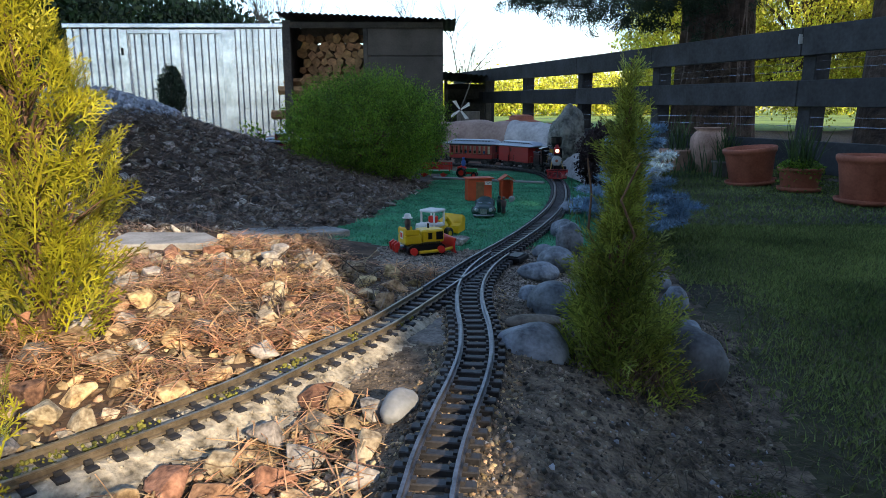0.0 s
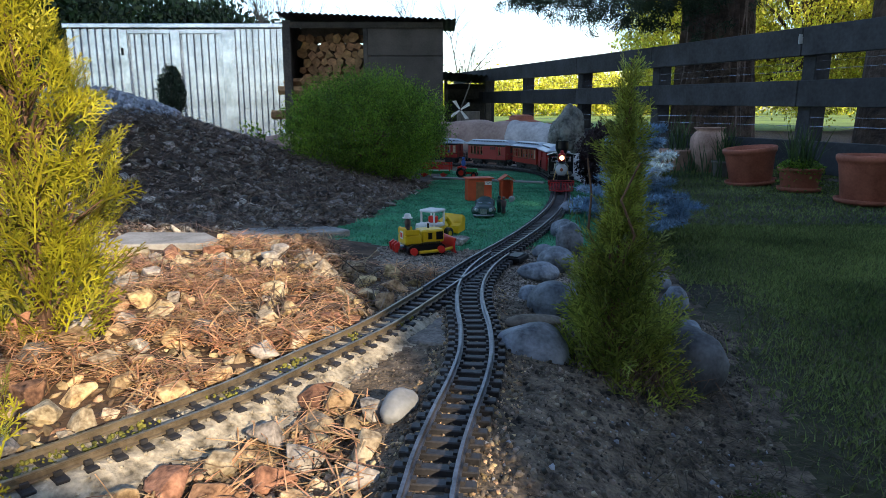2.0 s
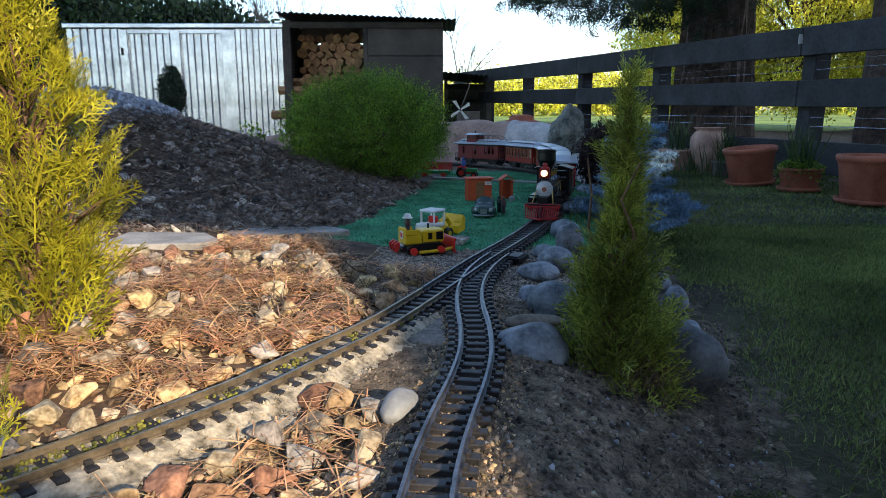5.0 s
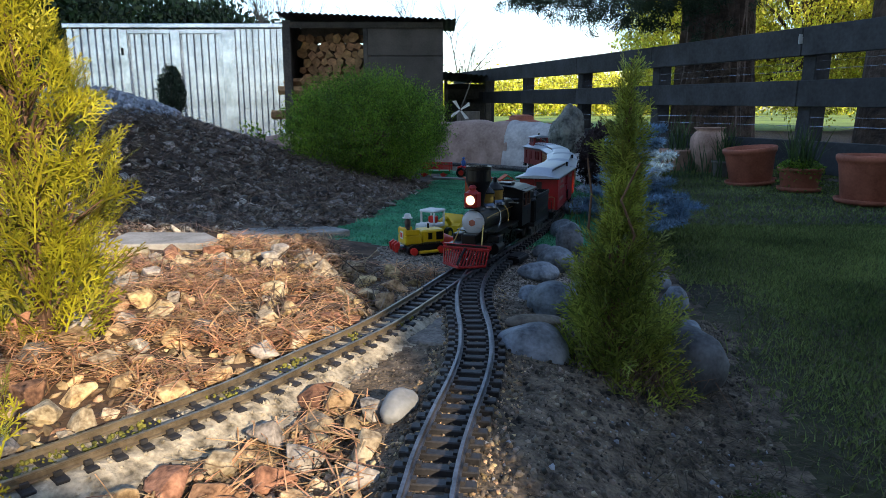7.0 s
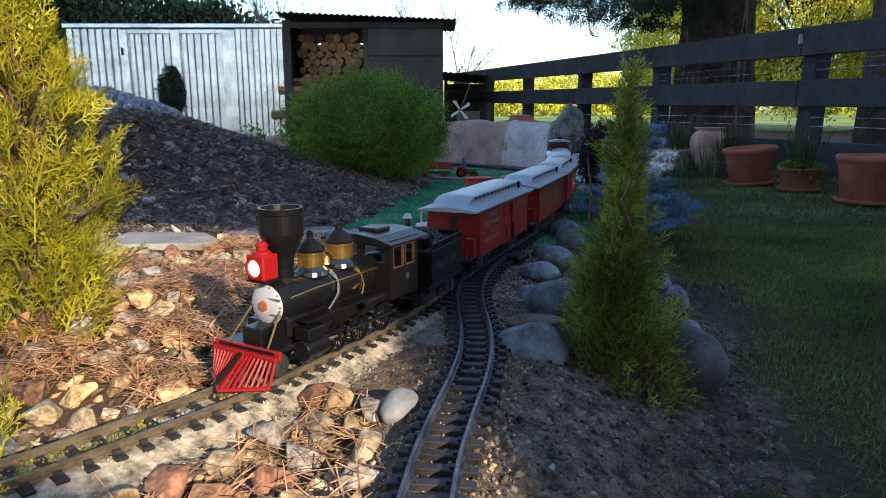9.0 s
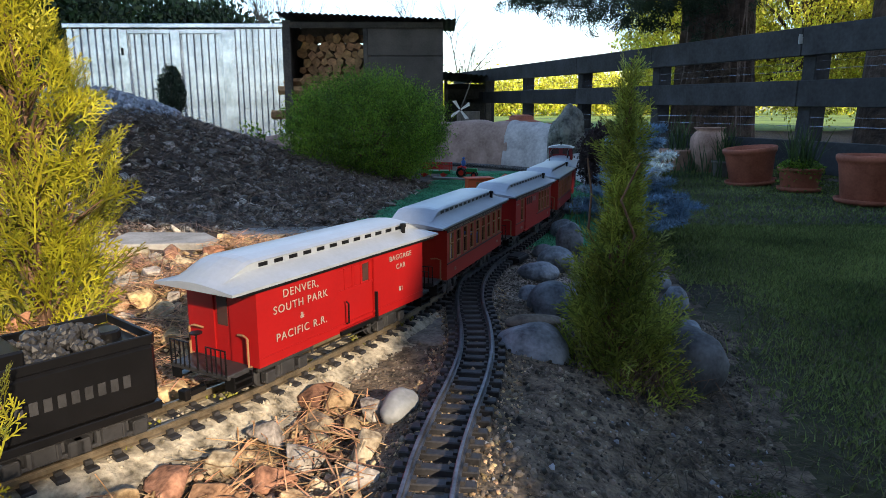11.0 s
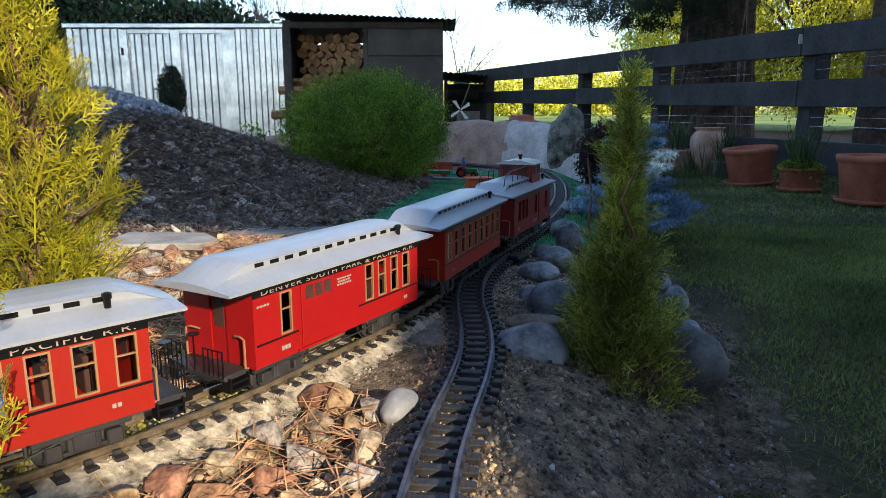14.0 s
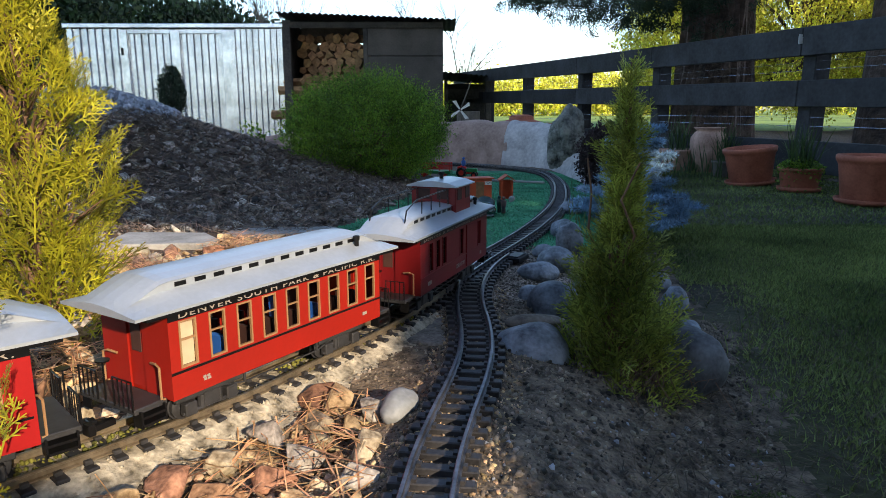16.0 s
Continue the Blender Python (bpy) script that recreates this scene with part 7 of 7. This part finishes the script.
bare_tree(-0.75, 13.5, 2.7, 2, "bare winter tree behind the firewood shed", 0.45, 0.028)
bare_tree(0.3, 14.0, 2.5, 5, "bare winter tree behind the firewood shed", 0.45, 0.026)
bare_tree(-3.2, 13.0, 3.4, 7, "bare winter tree behind the steel shed", 0.3, 0.035)

# ---------- toys on the turf mat ----------
def toy(name, x, y, turn, label, cat):
    return thing(name, pose(x, y, float(rail_z(y)) - 0.022, 0, 0, turn), label, cat)


def doll(name, x, y, z, h, material, label, hat=None, parent=None):
    """A plain standing figure, one mesh."""
    bm = turned([(0.10, 0), (0.13, 0.05), (0.11, 0.30), (0.15, 0.45), (0.17, 0.72), (0.07, 0.80), (0.06, 0.82), (0.10, 0.87), (0.105, 0.93), (0.07, 0.99), (0.001, 1.0)], 12)
    bmesh.ops.transform(bm, matrix=Matrix.Diagonal((h, h * 0.8, h, 1)), verts=bm.verts)
    o = part(name, bm, material, smooth=True)
    o.matrix_basis = pose(x, y, z)
    return tagged(o, label, "toy figure")


M_TOYDARK = mat("dark_toy_clothes", (0.03, 0.03, 0.06), 0.6, var=0.4, scale=60, bump=0, base2=(0.12, 0.07, 0.05))
# yellow crawler dozer (own space: +x ahead)
dz = toy("toy_bulldozer", -0.050, 1.635, 24, "yellow toy crawler bulldozer with red blade and ripper", "toy bulldozer")
for s in (-1, 1):
    bm = bmesh.new()
    path = [(0.035 + 0.016 * math.cos(a), 0.016 + 0.016 * math.sin(a)) for a in np.linspace(-math.pi / 2, math.pi / 2, 9)] + [(-0.045 + 0.016 * math.cos(a), 0.016 + 0.016 * math.sin(a)) for a in np.linspace(math.pi / 2, 1.5 * math.pi, 9)]
    prism(bm, path, 0, 0.016, Matrix.Translation((0, s * 0.036 + (0.008), 0)) @ Matrix.Rotation(radians(90), 4, "X"))
    tr = part("track", bm, M_BLACK, dz, "black rubber crawler track")
    for x in (-0.045, 0.035):
        part("hub", turned([(0.010, -0.0185), (0.010, 0.0185)], 16, Matrix.Translation((x, s * 0.036, 0.016)) @ YAX), M_TOYRED, tr, "red wheel hub")
    for i in range(14):
        x = -0.045 + i * 0.0062
        part("track_shoe", cube(x, x + 0.0035, s * 0.036 - 0.009, s * 0.036 + 0.009, 0.0315, 0.0335), M_BLACK, tr)
    part("push_arm", bar([(-0.03, s * 0.048, 0.012), (0.04, s * 0.048, 0.013), (0.075, s * 0.045, 0.018)], 0.0045, 8), M_YELLOW, dz, "yellow blade arm")
part("chassis", cube(-0.055, 0.045, -0.027, 0.027, 0.016, 0.034, 0.003), M_DKGREY, dz)
bd = part("bonnet", cube(-0.012, 0.055, -0.026, 0.026, 0.032, 0.068, 0.004), M_YELLOW, dz, "yellow engine cover")
for s in (-1, 1):
    part("grille", cube(0.030, 0.050, *sorted((s * 0.0262, s * 0.0270)), 0.040, 0.062), M_BLACK, bd)
    part("badge", cube(0.006, 0.018, *sorted((s * 0.0262, s * 0.0270)), 0.042, 0.060), M_BLACK, bd)
part("exhaust", turned([(0.003, 0.066), (0.003, 0.080), (0.004, 0.081)], 8, Matrix.Translation((0.02, 0.008, 0))), M_BLACK, bd)
cb = part("operator_station", cube(-0.062, -0.014, -0.029, 0.029, 0.030, 0.056, 0.003), M_YELLOW, dz, "yellow open cab tub")
for s in (-1, 1):
    part("side_panel", cube(-0.062, -0.020, *sorted((s * 0.029, s * 0.026)), 0.056, 0.072, 0.002), M_YELLOW, cb)
part("seat_back", cube(-0.062, -0.056, -0.026, 0.026, 0.056, 0.076, 0.002), M_YELLOW, cb)
part("decal", cube(-0.0632, -0.0622, -0.012, 0.010, 0.045, 0.066), M_WHITE, cb, "white and red sticker")
part("decal_mark", cube(-0.0638, -0.0630, -0.008, 0.006, 0.049, 0.062), M_TOYRED, cb)
bm = bmesh.new()
blade = [(0.082 + 0.012 * math.cos(a), 0.024 + 0.026 * math.sin(a)) for a in np.linspace(2.2, 4.1, 9)]
blade = blade + [(x + 0.004, z) for x, z in reversed(blade)]
prism(bm, blade, -0.055, 0.055, Matrix.Rotation(radians(90), 4, "X"))
bl_ = part("blade", bm, M_TOYRED, dz, "bright red curved blade", smooth=False)
part("ripper_beam", cube(-0.078, -0.062, -0.024, 0.024, 0.022, 0.032, 0.002), M_STEEL, dz)
for y in (-0.02, 0, 0.02):
    bm = prism(bmesh.new(), [(-0.078, 0.042), (-0.092, 0.034), (-0.088, 0.012), (-0.084, 0.004), (-0.080, 0.020), (-0.074, 0.026)], -0.003, 0.003, Matrix.Translation((0, y, 0)) @ Matrix.Rotation(radians(90), 4, "X"))
    part("ripper_tooth", bm, M_TOYRED, dz, "red ripper tooth")
dz.matrix_basis = dz.matrix_basis @ Matrix.Scale(0.88, 4)
doll("toy_driver", -0.0855, 1.620, float(rail_z(1.6)) + 0.027, 0.046, M_TOYDARK, "small dark toy driver figure on the bulldozer")
ht = thing("toy_helmet", pose(-0.0855, 1.620, 0.0665), "white toy safety helmet", "toy helmet")
part("shell", turned([(0.0125, 0), (0.0125, 0.002), (0.0095, 0.002), (0.009, 0.007), (0.006, 0.011), (0.001, 0.012)], 18), M_WHITE, ht, smooth=True)

# white and yellow loader
ld = toy("toy_loader", -0.028, 1.80, -125, "white and yellow toy wheel loader behind the bulldozer", "toy loader")
part("body", cube(-0.045, 0.035, -0.022, 0.022, 0.016, 0.040, 0.004), M_YELLOW, ld)
cb = part("cab", bmesh.new(), M_WHITE, ld, "white open-sided cab")
bm = bmesh.new()
for x in (-0.022, 0.022):
    for y in (-0.021, 0.021):
        box(bm, x - 0.002, x + 0.002, y - 0.002, y + 0.002, 0.040, 0.078)
box(bm, -0.027, 0.027, -0.026, 0.026, 0.078, 0.085, 0.003)
box(bm, -0.024, 0.024, -0.023, 0.023, 0.038, 0.048, 0.002)
bm.to_mesh(cb.data)
bm.free()
part("bonnet", cube(0.024, 0.056, -0.018, 0.018, 0.034, 0.052, 0.004), M_WHITE, ld)
part("seat", cube(-0.012, 0.006, -0.012, 0.012, 0.048, 0.066, 0.003), M_TOYRED, ld, "red toy seat")
for x in (-0.034, 0.034):
    for s in (-1, 1):
        w_ = part("wheel", turned([(0.012, -0.006), (0.0165, -0.005), (0.0165, 0.005), (0.012, 0.006)], 20, Matrix.Translation((x, s * 0.028, 0.0165)) @ YAX), M_BLACK, ld)
        part("rim", turned([(0.008, -0.0066), (0.008, 0.0066)], 16, Matrix.Translation((x, s * 0.028, 0.0165)) @ YAX), M_YELLOW, w_)
part("arm", bar([(-0.03, 0.0, 0.045), (-0.062, 0.0, 0.055), (-0.085, 0.0, 0.030)], 0.006, 8), M_YELLOW, ld)
bm = prism(bmesh.new(), [(-0.076, 0.010), (-0.110, 0.016), (-0.112, 0.050), (-0.100, 0.060), (-0.092, 0.036), (-0.078, 0.030)], -0.032, 0.032, Matrix.Rotation(radians(90), 4, "X"))
part("bucket", bm, M_YELLOW, ld, "yellow bucket")
# dark flat stone ahead of the blade
o = part("rock", rocky(77, 0.03, 3, 0.4, 0.5, 6), M_GREYCHIP)
o.matrix_basis = pose(0.045, 1.74, -0.012)
tagged(o, "dark flat rock on the turf mat", "rock")

# kiosk, booth
ks = toy("toy_ticket_hut", 0.140, 2.69, 12, "orange-red toy ticket hut with flat roof", "toy hut")
part("wall_panel", cube(-0.048, 0.048, -0.028, 0.028, 0, 0.084, 0.001), M_TOYORANGE, ks)
part("roof", cube(-0.056, 0.056, -0.036, 0.036, 0.085, 0.090, 0.001), M_TOYORANGE, ks)
part("door", cube(-0.016, 0.016, -0.0300, -0.0282, 0.0, 0.074), M_TOYWOOD, ks, "brown boarded door")
sg = part("sign", cube(0.018, 0.047, -0.0305, -0.0282, 0.062, 0.076), M_TOYORANGE, ks)
part("sign_board", cube(0.0185, 0.0465, -0.0312, -0.0306, 0.0625, 0.0755), M_WHITE, sg)
lettering("sign_writing", "CASS", 0.0115, sg, Matrix.Translation((0.0325, -0.0314, 0.069)) @ Matrix.Rotation(radians(90), 4, "X"), M_BLACK)
bt = toy("toy_sentry_booth", 0.252, 2.70, 6, "small orange-red toy booth with pitched roof", "toy hut")
for a, b, c, d_ in ((-0.024, -0.018, -0.022, 0.022), (0.018, 0.024, -0.022, 0.022), (-0.018, 0.018, 0.018, 0.022)):
    part("wall_panel", cube(a, b, c, d_, 0, 0.078), M_TOYORANGE, bt)
bm = prism(bmesh.new(), [(-0.031, 0.076), (0, 0.096), (0.031, 0.076), (0.031, 0.080), (0, 0.101), (-0.031, 0.080)], -0.028, 0.028, Matrix.Rotation(radians(90), 4, "X"))
part("roof", bm, M_TOYORANGE, bt)
part("pale_stone", rocky(5, 0.016, 2, 0.4, 0.9), M_WHITESTONE, thing("pebble", pose(0.268, 2.62, float(rail_z(2.6)) - 0.012), "pale round stone before the booth", "pebble"))

# green vintage saloon (own space: +x ahead)
vc = toy("toy_car", 0.140, 2.26, -97, "dark green vintage toy saloon car with chrome trim", "toy car")
secs = [(-0.060, 0.010, 0.022, 0.022), (-0.052, 0.008, 0.034, 0.030), (-0.034, 0.007, 0.060, 0.033), (-0.004, 0.007, 0.064, 0.033), (0.014, 0.007, 0.043, 0.033), (0.044, 0.008, 0.038, 0.028), (0.060, 0.010, 0.032, 0.024), (0.064, 0.014, 0.024, 0.020)]
bm = bmesh.new()
rings = []
for x, z0, z1, w_ in secs:
    ring = []
    for k in range(16):
        a = 2 * math.pi * k / 16
        ca, sa = math.cos(a), math.sin(a)
        yy = w_ * abs(ca) ** 0.6 * (1 if ca > 0 else -1) * (0.72 if sa > 0.5 and z1 > 0.05 else 1)
        ring.append(bm.verts.new((x, yy, (z0 + z1) / 2 + (z1 - z0) / 2 * abs(sa) ** 0.7 * (1 if sa > 0 else -1))))
    rings.append(ring)
for p, q in zip(rings, rings[1:]):
    for k in range(16):
        bm.faces.new((p[k], p[(k + 1) % 16], q[(k + 1) % 16], q[k]))
bm.faces.new(rings[0][::-1])
bm.faces.new(rings[-1])
part("body", bm, M_TOYGREEN, vc, smooth=True)
part("windscreen", cube(0.004, 0.0085, -0.021, 0.021, 0.044, 0.060, 0.002, Matrix.Translation((0.03, 0, -0.012)) @ Matrix.Rotation(radians(-25), 4, "Y")), M_STEEL, vc, "pale reflecting windscreen")
gr = part("grille", bmesh.new(), M_CHROME, vc, "chrome radiator grille")
bm = bmesh.new()
for i in range(7):
    box(bm, 0.063, 0.0665, -0.011 + i * 0.0034, -0.0092 + i * 0.0034, 0.014, 0.031)
bm.to_mesh(gr.data)
bm.free()
part("bumper", bar([(0.064, -0.032, 0.010), (0.070, -0.022, 0.010), (0.071, 0, 0.010), (0.070, 0.022, 0.010), (0.064, 0.032, 0.010)], 0.0028, 8), M_CHROME, vc, "chrome bumper")
for s in (-1, 1):
    part("wing", turned([(0.001, -0.022), (0.012, -0.018), (0.016, 0), (0.013, 0.016), (0.008, 0.024), (0.001, 0.026)], 16, Matrix.Translation((0.040, s * 0.026, 0.020)) @ XAX), M_TOYGREEN, vc, smooth=True)
    part("headlight", turned([(0.0062, 0), (0.0062, 0.003), (0.003, 0.005), (0.0005, 0.0055)], 14, Matrix.Translation((0.062, s * 0.0235, 0.027)) @ XAX), M_CHROME, vc)
    for x in (-0.036, 0.040):
        w_ = part("wheel", turned([(0.008, -0.005), (0.0115, -0.004), (0.0115, 0.004), (0.008, 0.005)], 18, Matrix.Translation((x, s * 0.030, 0.0115)) @ YAX), M_BLACK, vc)
        part("hubcap", turned([(0.006, -0.0056), (0.006, 0.0056)], 14, Matrix.Translation((x, s * 0.030, 0.0115)) @ YAX), M_CHROME, w_)
for x, y, m_, l_ in ((0.193, 2.31, M_TOYGREEN, "small dark toy figure beside the car"), (0.206, 2.29, M_TOYDARK, "small toy figure in dark clothes beside the car")):
    doll("toy_figure", x, y, float(rail_z(y)) - 0.02, 0.058, m_, l_)

# farm tractor and wagon by the far line
tg = toy("toy_tractor", 0.128, 3.72, -10, "green and red toy tractor with driver by the far track", "toy tractor")
part("bonnet", cube(0.0, 0.06, -0.014, 0.014, 0.028, 0.050, 0.004), M_TOYGRASS, tg)
part("chassis", cube(-0.04, 0.05, -0.010, 0.010, 0.018, 0.028, 0.002), M_TOYRED, tg)
for x, r_ in ((-0.025, 0.027), (0.045, 0.016)):
    for s in (-1, 1):
        w_ = part("wheel", turned([(r_ * 0.7, -0.008), (r_, -0.006), (r_, 0.006), (r_ * 0.7, 0.008)], 18, Matrix.Translation((x, s * 0.030, r_)) @ YAX), M_BLACK, tg)
        part("rim", turned([(r_ * 0.55, -0.0088), (r_ * 0.55, 0.0088)], 14, Matrix.Translation((x, s * 0.030, r_)) @ YAX), M_TOYRED, w_)
part("mudguard", bar([(-0.05, 0, 0.05), (-0.025, 0, 0.06), (0.0, 0, 0.05)], 0.006, 6), M_TOYRED, tg)
doll("toy_figure", 0.112, 3.725, float(rail_z(3.7)) + 0.012, 0.075, M_TOYBLUE, "small toy farmer figure on the tractor")
wg = toy("toy_hay_wagon", -0.042, 3.78, -10, "red rack-sided toy farm wagon on a green base", "toy wagon")
part("base", cube(-0.10, 0.09, -0.035, 0.035, 0.018, 0.034, 0.002), M_TOYGRASS, wg)
for s in (-1, 1):
    for z in (0.042, 0.056, 0.070):
        part("rack_bar", cube(-0.10, 0.09, *sorted((s * 0.033, s * 0.036)), z, z + 0.006), M_TOYRED, wg)
    for x in (-0.098, -0.035, 0.028, 0.085):
        part("rack_post", cube(x - 0.003, x + 0.003, *sorted((s * 0.0335, s * 0.0355)), 0.034, 0.078), M_TOYRED, wg)
    for x in (-0.06, 0.05):
        part("wheel", turned([(0.012, -0.005), (0.016, -0.004), (0.016, 0.004), (0.012, 0.005)], 16, Matrix.Translation((x, s * 0.030, 0.016)) @ YAX), M_TOYRED, wg)


# ---------- what moves: the train rolls along its line ----------
RUN_T = [0, 1, 2, 3, 4, 5, 6.5, 7.5, 9, 10, 11.5, 12.5, 13.5, 14.5, 15.5, 16]
RUN_S = [6.315, 6.015, 5.725, 5.46, 5.20, 4.925, 4.435, 4.073, 3.567, 3.238, 2.773, 2.463, 2.175, 1.897, 1.630, 1.494]


def run(t):
    """Where along the line the smokebox front stands at t (smooth cubic through the readings)."""
    T, Y = np.array(RUN_T), np.array(RUN_S)
    g = np.gradient(Y, T)
    i = int(np.clip(np.searchsorted(T, t) - 1, 0, len(T) - 2))
    h = T[i + 1] - T[i]
    u = (t - T[i]) / h
    return (2 * u**3 - 3 * u**2 + 1) * Y[i] + (u**3 - 2 * u**2 + u) * h * g[i] + (-2 * u**3 + 3 * u**2) * Y[i + 1] + (u**3 - u**2) * h * g[i + 1]


def car_pose(s, half=0.11):
    """Pose of a car whose bogies stand on the line at s - half and s + half."""
    a, b = MAIN.at(s - half), MAIN.at(s + half)
    za, zb = float(rail_z(a[1])), float(rail_z(b[1]))
    d = a - b
    c = (a + b) / 2
    up = math.degrees(math.atan2(za - zb, float(np.hypot(*d))))
    return pose(c[0], c[1], (za + zb) / 2, 0, -up, math.degrees(math.atan2(d[1], d[0])))


def motions():
    times = [i * 0.25 for i in range(65)]
    for car, off in CARS:
        if car is loco:
            rows = [(t, car_pose(run(t) + 0.12, 0.09) @ pose(0.12, 0, 0)) for t in times]
        elif car is tender:
            rows = [(t, car_pose(run(t) + off, 0.03)) for t in times]
        else:
            rows = [(t, car_pose(run(t) + off)) for t in times]
        walk(car, rows)
    s0 = run(0)
    fine = [i / 15 for i in range(241)]
    for o, r, (x, y, z) in SPIN:
        walk(o, [(t, pose(x, y, z, 0, math.degrees((s0 - run(t)) / r), 0)) for t in fine])
    for o, (x, y, z), ph in RODS:
        rows = []
        for t in fine:
            a = (s0 - run(t)) / 0.0205 + radians(ph)
            rows.append((t, pose(x - 0.009 * math.sin(a), y, z - 0.009 * math.cos(a))))
        walk(o, rows)


motions()
